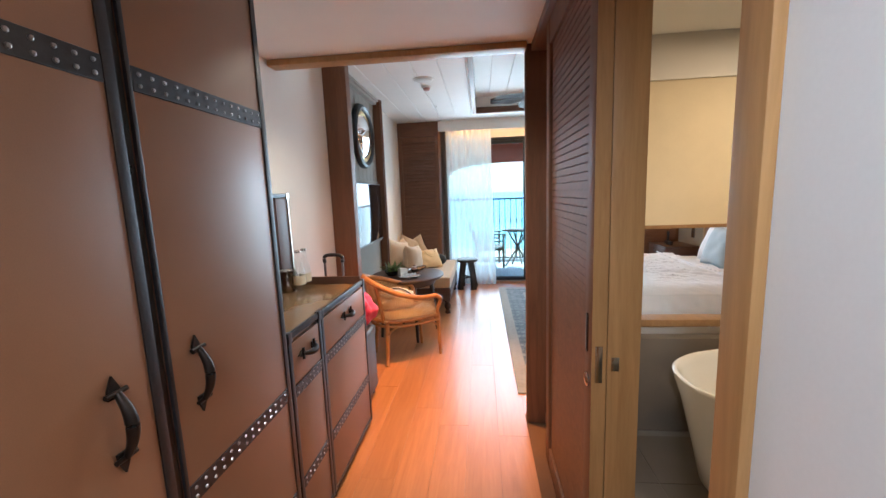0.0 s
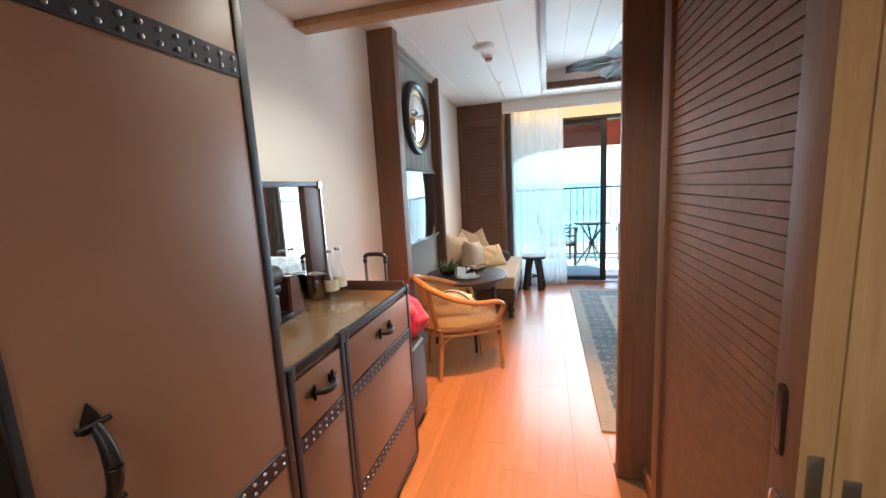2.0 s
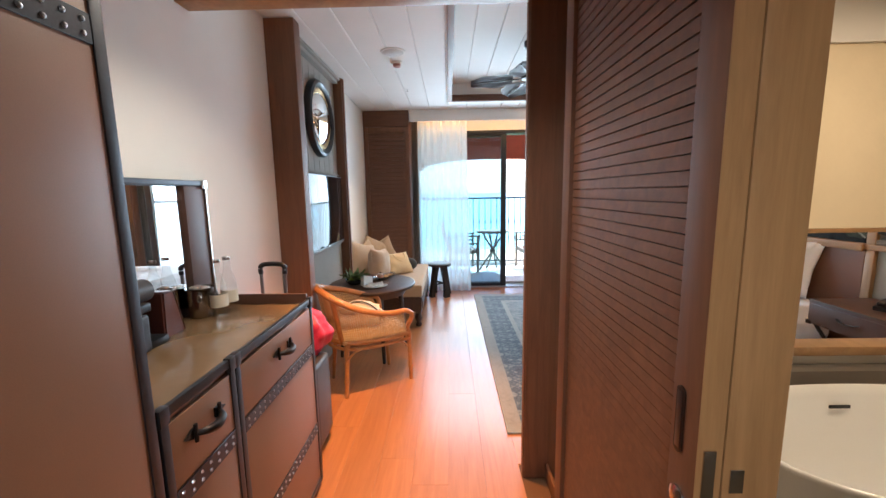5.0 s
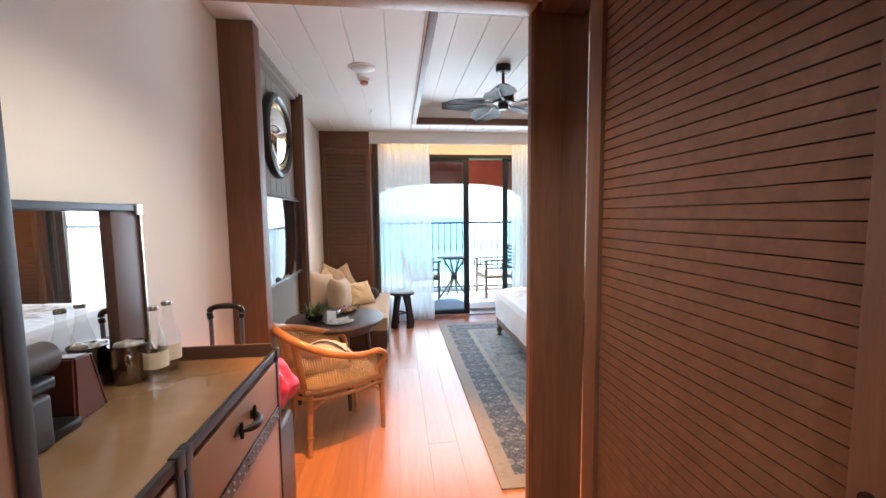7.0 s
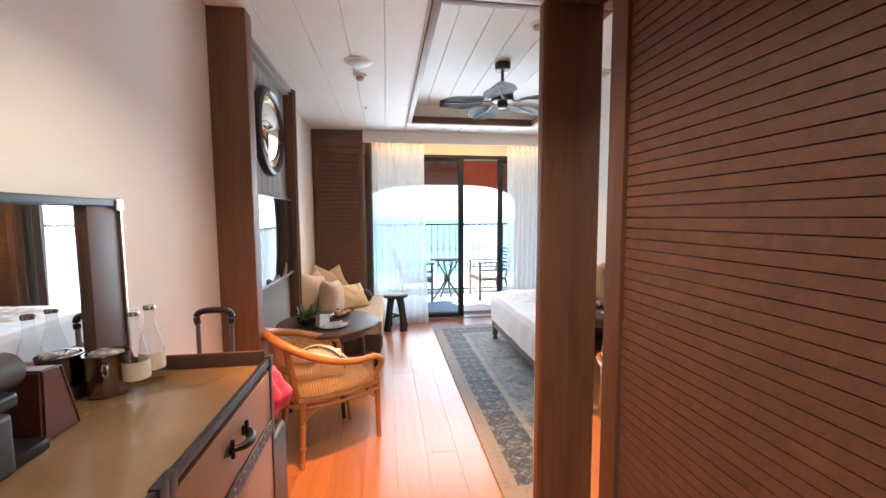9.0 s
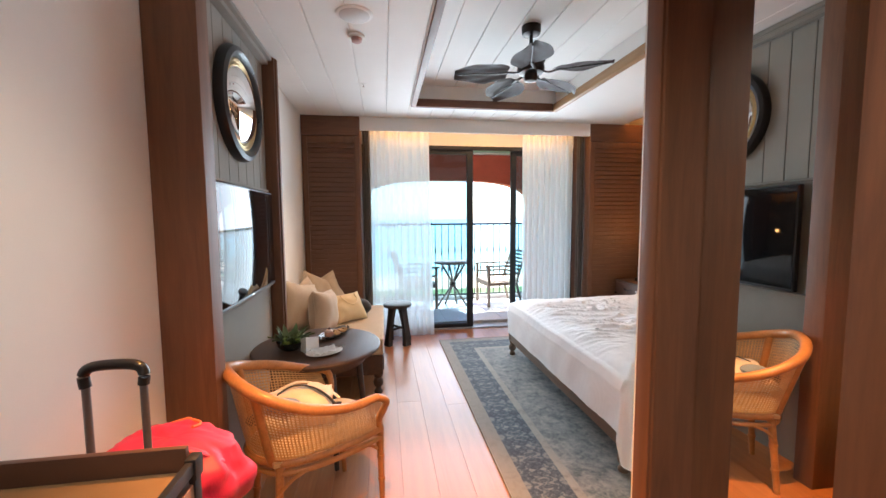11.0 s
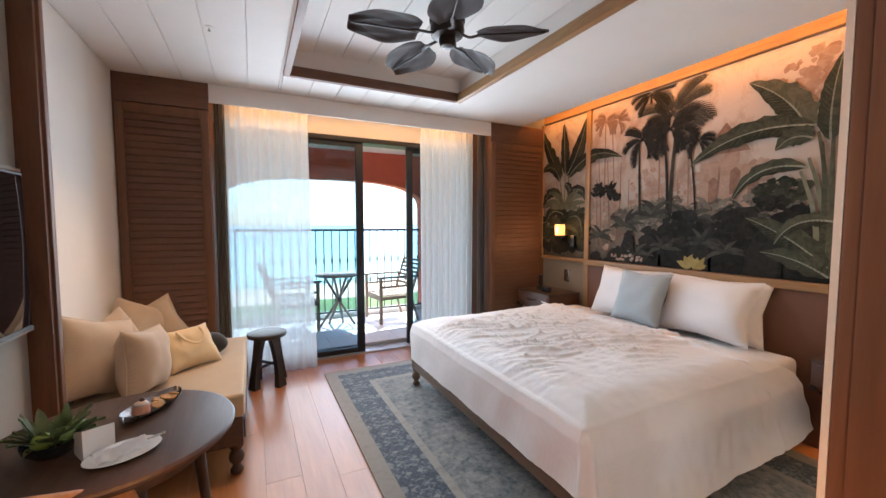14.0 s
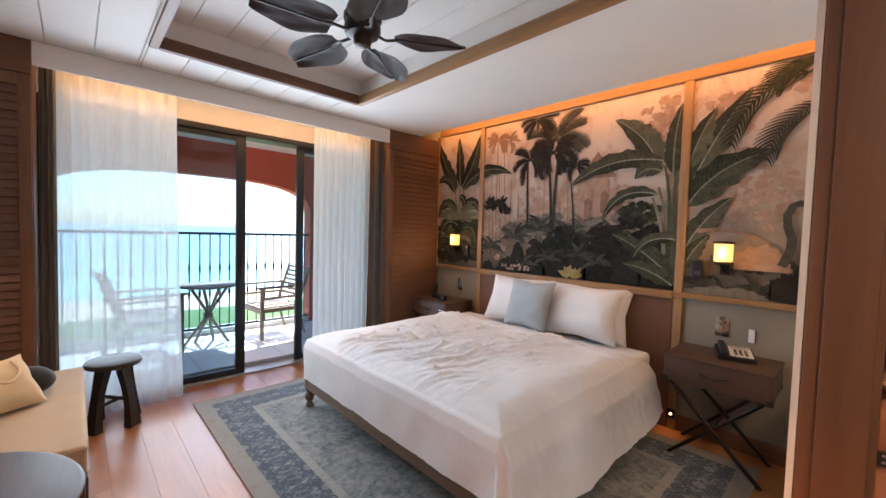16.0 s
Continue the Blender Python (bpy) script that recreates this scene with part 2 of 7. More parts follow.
RATTAN = surface("honey_rattan", (0.44, 0.19, 0.055), 0.38, vary=0.28, scale=11, grain=90, coat=0.3, bump=0.2)
CANE = surface("woven_cane", (0.58, 0.36, 0.16), 0.5, vary=0.2, scale=30, grain=200, bump=0.2)
RED_RENDER = surface("terracotta_render", (0.68, 0.14, 0.08), 0.85, vary=0.10, scale=4, grain=90, bump=0.3)
TILE = surface("balcony_tile", (0.76, 0.76, 0.76), 0.5, vary=0.06, scale=6, grain=120, bump=0.1, per_object=0.08)
BATH_TILE = surface("bath_tile", (0.17, 0.145, 0.12), 0.4, vary=0.10, scale=5, bump=0.1, per_object=0.1)
PORCELAIN = surface("white_porcelain", (0.82, 0.81, 0.78), 0.18, vary=0.02, scale=3, bump=0.0, coat=0.4)
BLIND = fabric("cream_blind", (0.74, 0.62, 0.42), 360, 0.05)

# ---- building helpers ----
def box(bm, x0, x1, y0, y1, z0, z1, bevel=0.0, segments=2):
    made = bmesh.ops.create_cube(bm, size=1.0, matrix=Matrix.Translation(((x0 + x1) / 2, (y0 + y1) / 2, (z0 + z1) / 2)) @ Matrix.Diagonal((abs(x1 - x0), abs(y1 - y0), abs(z1 - z0), 1)))
    if bevel:
        edges = list({e for v in made["verts"] for e in v.link_edges})
        bmesh.ops.bevel(bm, geom=edges, offset=bevel, segments=segments, profile=0.6, affect="EDGES")
    return bm


def boxed(x0, x1, y0, y1, z0, z1, bevel=0.0, segments=2):
    return box(bmesh.new(), x0, x1, y0, y1, z0, z1, bevel, segments)


def rod(bm, a, b, r0, r1=None, n=12):
    a, b = Vector(a), Vector(b)
    turn = (b - a).to_track_quat("Z", "Y").to_matrix().to_4x4()
    bmesh.ops.create_cone(bm, cap_ends=True, segments=n, radius1=r0, radius2=r0 if r1 is None else r1, depth=(b - a).length, matrix=Matrix.Translation((a + b) / 2) @ turn)
    return bm


def ball(bm, at, size, n=12):
    bmesh.ops.create_uvsphere(bm, u_segments=n, v_segments=max(6, n // 2 + 2), radius=1, matrix=Matrix.Translation(at) @ Matrix.Diagonal((*size, 1)))
    return bm


def lathe(bm, at, profile, n=24, turn=None):
    """A turned shape: profile rows are (radius, height) along the axis z, or along the axis that turn gives."""
    m = Matrix.Translation(at) @ (turn or Matrix.Identity(4))
    rings = []
    for r, h in profile:
        rings.append([bm.verts.new(m @ Vector((r * math.cos(2 * math.pi * i / n), r * math.sin(2 * math.pi * i / n), h))) for i in range(n)])
    for p, q in zip(rings, rings[1:]):
        for i in range(n):
            bm.faces.new((p[i], p[(i + 1) % n], q[(i + 1) % n], q[i]))
    bm.faces.new(list(reversed(rings[0])))
    bm.faces.new(rings[-1])
    return bm


def smooth_path(points, steps=8, closed=False):
    pts = [Vector(p) for p in points]
    out, n = [], len(pts)
    for i in range(n if closed else n - 1):
        get = (lambda k: pts[k % n]) if closed else (lambda k: pts[max(0, min(n - 1, k))])
        p0, p1, p2, p3 = get(i - 1), get(i), get(i + 1), get(i + 2)
        for s in range(steps):
            t = s / steps
            out.append(0.5 * (2 * p1 + (p2 - p0) * t + (2 * p0 - 5 * p1 + 4 * p2 - p3) * t * t + (3 * p1 - p0 - 3 * p2 + p3) * t ** 3))
    if not closed:
        out.append(pts[-1])
    return out


def tube(bm, points, radius, n=10, closed=False, flat=1.0):
    """A round bar along points; radius is a number or a function of 0..1."""
    pts = [Vector(p) for p in points]
    rings, last = [], None
    for i, p in enumerate(pts):
        a, b = pts[i - 1] if (i or closed) else p, pts[(i + 1) % len(pts)] if (i < len(pts) - 1 or closed) else p
        d = (b - a).normalized()
        side = d.cross(Vector((0, 0, 1)))
        if side.length < 0.05:
            side = last or d.cross(Vector((0, 1, 0)))
        side.normalize()
        last, up = side, side.cross(d).normalized()
        r = radius(i / max(1, len(pts) - 1)) if callable(radius) else radius
        rings.append([bm.verts.new(p + side * r * math.cos(2 * math.pi * k / n) + up * r * flat * math.sin(2 * math.pi * k / n)) for k in range(n)])
    pairs = list(zip(rings, rings[1:])) + ([(rings[-1], rings[0])] if closed else [])
    for p, q in pairs:
        for k in range(n):
            bm.faces.new((p[k], p[(k + 1) % n], q[(k + 1) % n], q[k]))
    if not closed:
        bm.faces.new(list(reversed(rings[0])))
        bm.faces.new(rings[-1])
    return bm


def sheet(bm, nu, nv, place):
    """A grid of quads; place(u, v) with u and v in 0..1 gives a point."""
    g = [[bm.verts.new(place(i / nu, j / nv)) for j in range(nv + 1)] for i in range(nu + 1)]
    for i in range(nu):
        for j in range(nv):
            bm.faces.new((g[i][j], g[i + 1][j], g[i + 1][j + 1], g[i][j + 1]))
    return g


def slab(bm, outline, thick):
    """A flat plate from an outline of points, thickened along its normal."""
    f = bm.faces.new([bm.verts.new(p) for p in outline])
    f.normal_update()
    n = f.normal.copy()
    got = bmesh.ops.extrude_face_region(bm, geom=[f])
    for v in got["geom"]:
        if isinstance(v, bmesh.types.BMVert):
            v.co += n * thick
    return bm


def mesh_of(name, bm, material, soft=40):
    bmesh.ops.recalc_face_normals(bm, faces=bm.faces)
    me = bpy.data.meshes.new(name)
    bm.to_mesh(me)
    bm.free()
    me.materials.append(material)
    if soft:
        me.polygons.foreach_set("use_smooth", [True] * len(me.polygons))
        me.set_sharp_from_angle(angle=radians(soft))
    return me


def under(ob, parent):
    ob.parent = parent
    if parent.parent is None:
        ob.matrix_parent_inverse = parent.matrix_basis.inverted()
    return ob


def part(name, bm, material, parent, label="", soft=40):
    """One mesh object under a thing or a part, in world coordinates."""
    ob = under(new(name, mesh_of(name, bm, material, soft)), parent)
    return tagged(ob, label)


def thing(name, at, label, category, group="", kind=""):
    ob = new(name)
    ob.empty_display_size = 0.1
    ob.matrix_basis = Matrix.Translation(at)
    return tagged(ob, label, category, group, kind)


def solid(name, bm, material, label, category, group="", kind="", soft=40):
    return tagged(new(name, mesh_of(name, bm, material, soft)), label, category, group, kind)


def setting(name, bm, material, label="", soft=30):
    return tagged(new(name, mesh_of(name, bm, material, soft)), label, "", "", "structure")


# ---- setting ----
LEFT, RIGHT, FAR, CEIL, LOW = -0.900, 3.27, 6.62, 2.585, 2.335

setting("subfloor", boxed(LEFT - 0.1, RIGHT + 0.1, -1.6, 6.86, -0.15, -0.012), surface("screed", (0.08, 0.05, 0.03), 0.9), "dark screed under the floor boards")
setting("wall_west", boxed(LEFT - 0.15, LEFT, -1.6, 6.95, -0.012, 2.95), PLASTER, "cream plastered wall")
setting("wall_east", boxed(RIGHT, RIGHT + 0.15, 2.65, 6.95, -0.012, 2.95), PLASTER, "plastered wall behind the mural")
setting("wall_south", boxed(LEFT, 3.4, -1.75, -1.6, -0.012, 2.95), PLASTER, "plastered wall by the entrance")
# window wall: piers and lintel round the glazed opening
bm = bmesh.new()
box(bm, LEFT, -0.30, FAR, 6.86, -0.012, 2.95)
box(bm, 2.50, RIGHT, FAR, 6.86, -0.012, 2.95)
box(bm, -0.30, 2.50, FAR, 6.86, 2.365, 2.95)
setting("wall_north", bm, PLASTER, "cream plastered window wall")

# bedroom ceiling: boards with grooves, a plain field, and the raised tray
TX0, TX1, TY0, TY1, TOP = 0.27, 1.80, 3.10, 5.70, 2.78
bm = bmesh.new()
edge = LEFT
while edge < TX1 - 0.01:
    nxt = min(edge + 0.23, TX1)
    spans = [(2.58, 6.62)] if nxt <= TX0 + 0.02 else [(2.58, TY0), (TY1, 6.62)]
    if edge < TX0 - 0.001 < nxt - 0.02:
        nxt = TX0
        spans = [(2.58, 6.62)]
    for y0, y1 in spans:
        box(bm, edge + 0.0025, nxt - 0.0025, y0, y1, CEIL, CEIL + 0.03, 0.003, 1)
    edge = nxt
box(bm, TX1, RIGHT - 0.36, 2.58, 6.62, CEIL, CEIL + 0.03)
box(bm, LEFT, TX0, 2.58, 6.62, CEIL + 0.012, CEIL + 0.16)
box(bm, TX0, TX1, 2.58, TY0 - 0.005, CEIL + 0.012, CEIL + 0.16)
box(bm, TX0, TX1, TY1 + 0.005, 6.62, CEIL + 0.012, CEIL + 0.16)
box(bm, TX1 + 0.006, RIGHT - 0.36, 2.58, 6.62, CEIL + 0.032, CEIL + 0.16)
# tray top boards
x = TX0
while x < TX1 - 0.01:
    nxt = min(x + 0.2186, TX1)
    box(bm, x + 0.0025, nxt - 0.0025, TY0, TY1, TOP, TOP + 0.02, 0.003, 1)
    x = nxt
box(bm, TX0 - 0.06, TX1 + 0.06, TY0 - 0.06, TY1 + 0.06, TOP + 0.012, TOP + 0.16)
for x0, x1, y0, y1 in ((TX0 - 0.06, TX0, TY0 - 0.06, TY1 + 0.06), (TX1, TX1 + 0.06, TY0 - 0.06, TY1 + 0.06), (TX0, TX1, TY0 - 0.06, TY0), (TX0, TX1, TY1, TY1 + 0.06)):
    box(bm, x0 + 0.001, x1 - 0.001, y0, y1, CEIL + 0.033, TOP + 0.02)
# cove over the mural
box(bm, RIGHT - 0.36, RIGHT, 2.58, 6.62, 2.76, 2.80)
box(bm, RIGHT - 0.362, RIGHT - 0.358, 2.58, 6.62, CEIL + 0.03, 2.76)
setting("ceiling", bm, CEILING_PAINT, "white boarded ceiling with a raised tray")

# lower ceiling over the entrance passage and the bathroom
bm = bmesh.new()
box(bm, LEFT, RIGHT, -1.6, 2.56, LOW, LOW + 0.06)
box(bm, LEFT, RIGHT, 2.50, 2.575, LOW + 0.06, 2.95)
setting("ceiling_passage", bm, CEILING_PAINT, "flat white ceiling over the passage")
setting("trim_header", boxed(LEFT, 0.63, 2.50, 2.60, 2.298, LOW - 0.001, 0.006), OAK, "oak strip edging the lower ceiling")

# tray moulding, stepped
# same wood all round; the right side's brighter light is put into TRIM_WOOD
for k, (x0, x1, y0, y1, mat) in enumerate(((TX0 - 0.005, TX0 + 0.045, TY0, TY1, BROWN_WOOD_Y), (TX1 - 0.045, TX1 + 0.005, TY0, TY1, TRIM_WOOD), (TX0 + 0.046, TX1 - 0.046, TY0 - 0.005, TY0 + 0.045, BROWN_WOOD_X), (TX0 + 0.046, TX1 - 0.046, TY1 - 0.045, TY1 + 0.005, BROWN_WOOD_X))):
    bm = boxed(x0, x1, y0, y1, CEIL - 0.022, CEIL + 0.030, 0.008)
    dx, dy = (0.016 if k == 0 else -0.016 if k == 1 else 0), (0.016 if k == 2 else -0.016 if k == 3 else 0)
    box(bm, x0 - dx * 0.6, x1 - dx * 0.6, y0 - dy * 0.6, y1 - dy * 0.6, CEIL + 0.031, CEIL + 0.060, 0.006)
    setting("trim_tray", bm, mat, "stepped wooden moulding of the ceiling tray")

# partition between bathroom and bedroom, with an inside window
WX0, WX1, WZ0, WZ1 = 1.10, 3.05, 0.70, 2.10
bm = bmesh.new()
box(bm, 0.636, WX0, 2.630, 2.638, -0.012, CEIL)
box(bm, WX1, RIGHT + 0.15, 2.585, 2.638, -0.012, CEIL)
box(bm, WX0, WX1, 2.585, 2.638, -0.012, WZ0)
box(bm, WX0, WX1, 2.585, 2.638, WZ1, CEIL)
setting("wall_partition", bm, PLASTER, "white partition between bathroom and bedroom")
setting("wall_bathroom", boxed(0.755, 0.83, 1.40, 2.585, -0.012, LOW), PLASTER, "passage wall behind the sliding door")
setting("wall_passage", boxed(0.757, 0.83, -1.6, 0.741, -0.012, LOW), surface("white_lacquer", (0.80, 0.80, 0.79), 0.35, vary=0.03, scale=3), "white lacquered passage wall")
setting("wall_lintel", boxed(0.757, 0.83, 0.7415, 1.3995, 2.1805, LOW - 0.001), PLASTER, "wall over the bathroom doorway")
setting("wall_bath_east", boxed(RIGHT + 0.001, RIGHT + 0.15, -1.6, 2.585, -0.012, LOW), BLIND, "cream bathroom wall")

# ---- doors, posts and shutters ----
def louvred(name, width, z0, z1, pitch, stile, rail, depth, material, slat_material, parent, origin, along, facing, mid=()):
    """Frame and slats of a louvred panel from origin along a direction, under parent. Slats share one mesh."""
    a, f = Vector(along), Vector(facing)
    turn = Matrix((( a.x, f.x, 0, origin[0]), (a.y, f.y, 0, origin[1]), (0, 0, 1, 0), (0, 0, 0, 1)))

    def local(bm):
        bm.transform(turn)
        return bm
    for x0, x1 in ((0, stile), (width - stile, width)):
        part("stile", local(boxed(x0, x1, -depth / 2, depth / 2, z0, z1, 0.004)), material, parent)
    bars = [(z0, z0 + rail), (z1 - rail, z1)] + [(m - rail / 2, m + rail / 2) for m in mid]
    for b0, b1 in bars:
        part("rail", local(boxed(stile + 0.0005, width - stile - 0.0005, -depth / 2 + 0.002, depth / 2 - 0.002, b0, b1, 0.003)), material, parent)
    bm = bmesh.new()
    prof = [(-0.008, -pitch * 0.47), (0.0135, -pitch * 0.47), (-0.001, pitch * 0.40), (-0.010, pitch * 0.40)] if pitch > 0.04 else [(-0.010, -pitch * 0.455), (0.0090, -pitch * 0.455), (0.0072, pitch * 0.455), (-0.010, pitch * 0.455)]
    ends = [[bm.verts.new((x, q, h)) for q, h in ((prof[0]), (prof[1]), (prof[2]), (prof[3]))] for x in (stile - 0.001, width - stile + 0.001)]
    for k in range(4):
        bm.faces.new((ends[0][k], ends[0][(k + 1) % 4], ends[1][(k + 1) % 4], ends[1][k]))
    bm.faces.new(ends[0])
    bm.faces.new(list(reversed(ends[1])))
    me = mesh_of("slat", bm, slat_material, 0)
    edges = sorted([z0 + rail] + [q for m in mid for q in (m - rail / 2, m + rail / 2)] + [z1 - rail])
    for lo, hi in zip(edges[0::2], edges[1::2]):
        n = round((hi - lo) / pitch)
        for i in range(n):
            s = under(new("slat", me), parent)
            s.matrix_basis = turn @ Matrix.Translation((0, 0, lo + (i + 0.5) * (hi - lo) / n))
    back = boxed(stile * 0.5, width - stile * 0.5, -depth / 2 + 0.003, -depth / 2 + 0.007, z0 + rail * 0.5, z1 - rail * 0.5)
    part("backing", local(back), material, parent)


# sliding louvred door of the bathroom, standing open along the passage wall
door = thing("sliding_door", (0.71, 1.75, 0), "brown louvred wooden sliding door, slid open along the passage wall", "door")
louvred("sliding_door", 0.855, 0.012, 2.29, 0.0292, 0.080, 0.11, 0.045, BROWN_WOOD, BROWN_WOOD_Y, door, (0.712, 1.353), (0, 1, 0), (-1, 0, 0))
bm = bmesh.new()
for z in (0.995, 1.10):
    rod(bm, (0.6889, 1.404, z), (0.6865, 1.404, z), 0.013, n=16)
box(bm, 0.6868, 0.6889, 1.391, 1.417, 0.995, 1.10)
part("recessed_pull", bm, BRONZE, door, "dark bronze recessed pull")
part("pull_slot", boxed(0.6855, 0.6863, 1.396, 1.412, 0.992, 1.103, 0.0002), BLACK, door, "dark slot of the pull")
bm = bmesh.new()
lathe(bm, (0.6889, 1.393, 0.893), [(0.024, 0), (0.024, 0.004), (0.016, 0.008), (0.008, 0.010)], 20, Matrix.Rotation(radians(-90), 4, "Y"))
part("keyhole_rose", bm, STEEL, door, "round steel keyhole rose")
part("lock_plate", boxed(0.700, 0.722, 1.3485, 1.3515, 0.90, 1.02, 0.001), STEEL, door, "steel lock plate in the door edge")
part("edge_strip", boxed(0.690, 0.734, 1.3513, 1.3528, 0.014, 2.288), OAK, door, "pale oak lipping of the door edge")

# door track, mirror on the passage wall, posts and casings
setting("trim_track", boxed(0.66, 0.755, 0.72, 2.55, 2.29, LOW - 0.001, 0.004), BROWN_WOOD_Y, "wooden pelmet over the sliding door track")
mirror = thing("wall_mirror", (0.75, 2.4, 0.1), "tall frameless mirror on the passage wall", "mirror")
part("mirror_glass", boxed(0.747, 0.7545, 1.42, 2.554, 0.09, 2.285), MIRROR, mirror)
setting("baseboard_mirror", boxed(0.74, 0.7545, 2.27, 2.554, 0, 0.085, 0.003), BROWN_WOOD_Y, "brown wooden baseboard under the mirror")
bm = boxed(0.632, 0.80, 2.556, 2.6295, 0, CEIL - 0.002, 0.005)
box(bm, 0.626, 0.655, 2.564, 2.612, 0, CEIL - 0.003, 0.003)
setting("post_partition", bm, BROWN_WOOD, "dark brown wooden post ending the partition")
bm = boxed(0.7365, 0.835, 1.350, 1.399, 0, LOW - 0.002, 0.004)
setting("door_casing_far", bm, OAK, "oak door lining of the bathroom doorway")
bm = boxed(0.742, 0.85, 0.742, 0.800, 0, LOW - 0.002, 0.004)
box(bm, 0.736, 0.756, 0.736, 0.804, 0, LOW - 0.004, 0.004)
setting("door_casing_near", bm, OAK, "oak door lining of the bathroom doorway")
part("strike_plate", boxed(0.748, 0.772, 1.3475, 1.3498, 0.94, 0.985, 0.0008), STEEL, bpy.data.objects["door_casing_far"], "small steel strike plate")
setting("door_head", boxed(0.742, 0.845, 0.805, 1.349, 2.14, 2.18, 0.004), OAK, "oak head of the bathroom doorway")

# closets with louvred doors on both sides of the window
for x0, x1, label in ((LEFT + 0.002, -0.272, "brown wooden closet with a louvred door beside the daybed"), (2.474, RIGHT - 0.002, "brown wooden closet with a louvred door beside the bed")):
    c = thing("shutter_closet", ((x0 + x1) / 2, 6.4, 0), label, "closet", "closets beside the window")
    part("body", boxed(x0, x1, 6.225, 6.615, 0, CEIL - 0.002, 0.003), BROWN_WOOD, c)
    part("top_board", boxed(x0, x1, 6.192, 6.2245, 2.372, CEIL - 0.002, 0.003), BROWN_WOOD_X, c)
    leaf = part("door", boxed(x0 + 0.004, x1 - 0.004, 6.2215, 6.2245, 0.085, 2.365), BROWN_WOOD, c)
    louvred("door", x1 - x0 - 0.008, 0.085, 2.366, 0.0535, 0.058, 0.075, 0.030, BROWN_WOOD, BROWN_WOOD_X, c, (x0 + 0.004, 6.204), (1, 0, 0), (0, -1, 0))
    part("plinth", boxed(x0, x1, 6.205, 6.2245, 0, 0.08, 0.003), BROWN_WOOD_X, c)

# pelmet and its trim
pel = boxed(-0.27, 2.472, 6.190, 6.212, 2.432, CEIL - 0.002, 0.004)
setting("pelmet", pel, CEILING_PAINT, "white painted curtain pelmet")

# sliding glass doors
win = thing("window_1", (1.1, 6.7, 0), "black aluminium sliding glass doors, one leaf slid open", "glass door", "", "structure")
bm = bmesh.new()
box(bm, -0.30, -0.25, 6.63, 6.83, 0, 2.365, 0.003)
box(bm, 2.45, 2.50, 6.63, 6.83, 0, 2.365, 0.003)
box(bm, -0.25, 2.45, 6.63, 6.83, 2.315, 2.365, 0.003)
part("frame", bm, FRAME_BLACK, win)
# paler than the frame: the threshold's bright reflection is put into its grey
part("sill_track", boxed(-0.25, 2.45, 6.63, 6.83, -0.01, 0.016, 0.004), surface("aluminium_track", (0.42, 0.41, 0.39), 0.35, 0.5, vary=0.15, scale=9, bump=0.05), win, "grey aluminium sill track")


def sash(x0, x1, y, top=2.316):
    leaf = part("sash", boxed(x0, x0 + 0.075, y - 0.02, y + 0.02, 0.018, top, 0.004), FRAME_BLACK, win)
    part("sash_stile", boxed(x1 - 0.082, x1, y - 0.02, y + 0.02, 0.018, top, 0.004), FRAME_BLACK, leaf)
    part("sash_rail", boxed(x0 + 0.075, x1 - 0.082, y - 0.019, y + 0.019, 0.018, 0.072, 0.004), FRAME_BLACK, leaf)
    part("sash_rail", boxed(x0 + 0.075, x1 - 0.082, y - 0.019, y + 0.019, top - 0.05, top, 0.004), FRAME_BLACK, leaf)
    pane = part("pane", boxed(x0 + 0.07, x1 - 0.077, y - 0.003, y + 0.003, 0.068, top - 0.045), GLASS, leaf)
    pane.visible_shadow = False


sash(-0.25, 1.125, 6.675)
sash(1.648, 2.45, 6.725)
part("latch_bar", boxed(1.075, 1.095, 6.645, 6.655, 0.95, 1.2, 0.003), BRONZE, win, "dark handle of the sliding leaf")


# ---- curtains ----
def curtain(name, x0, x1, y, z0, z1, folds, depth, material, label, seed, flare=0.0, group=""):
    rnd = random.Random(seed)
    amp = [rnd.uniform(0.5, 1.0) for _ in range(folds * 2 + 2)]
    ph = [rnd.uniform(-0.5, 0.5) for _ in range(folds + 2)]

    def place(u, v):
        k = u * folds
        wob = amp[int(k)] * (1 - k % 1) + amp[int(k) + 1] * (k % 1)
        drift = 0.006 * math.sin(3 * v + ph[int(k)] * 4)
        x = x0 + (x1 - x0) * u + 0.35 * depth * math.sin(4 * math.pi * k + 1) * (0.6 + 0.4 * (1 - v)) / 2 + flare * (u - 0.3) * (1 - v) ** 2 + drift
        return (x, y + depth * wob * math.sin(2 * math.pi * k) * (0.75 + 0.25 * (1 - v)), z0 + (z1 - z0) * v)
    bm = bmesh.new()
    sheet(bm, folds * 12, 10, place)
    bmesh.ops.solidify(bm, geom=bm.faces[:], thickness=0.0012) if "drape" in name else None
    ob = thing(name, ((x0 + x1) / 2, y, z0), label, "curtain", group)
    part("cloth", bm, material, ob, soft=80)
    part("heading_tape", boxed(min(x0, x1), max(x0, x1), y - 0.016, y + 0.016, z1, z1 + 0.045, 0.004), material, ob)
    part("rail", boxed(min(x0, x1) - 0.02, max(x0, x1) + 0.02, y - 0.012, y + 0.012, z1 + 0.045, CEIL - 0.001), CEILING_PAINT, ob)
    return ob


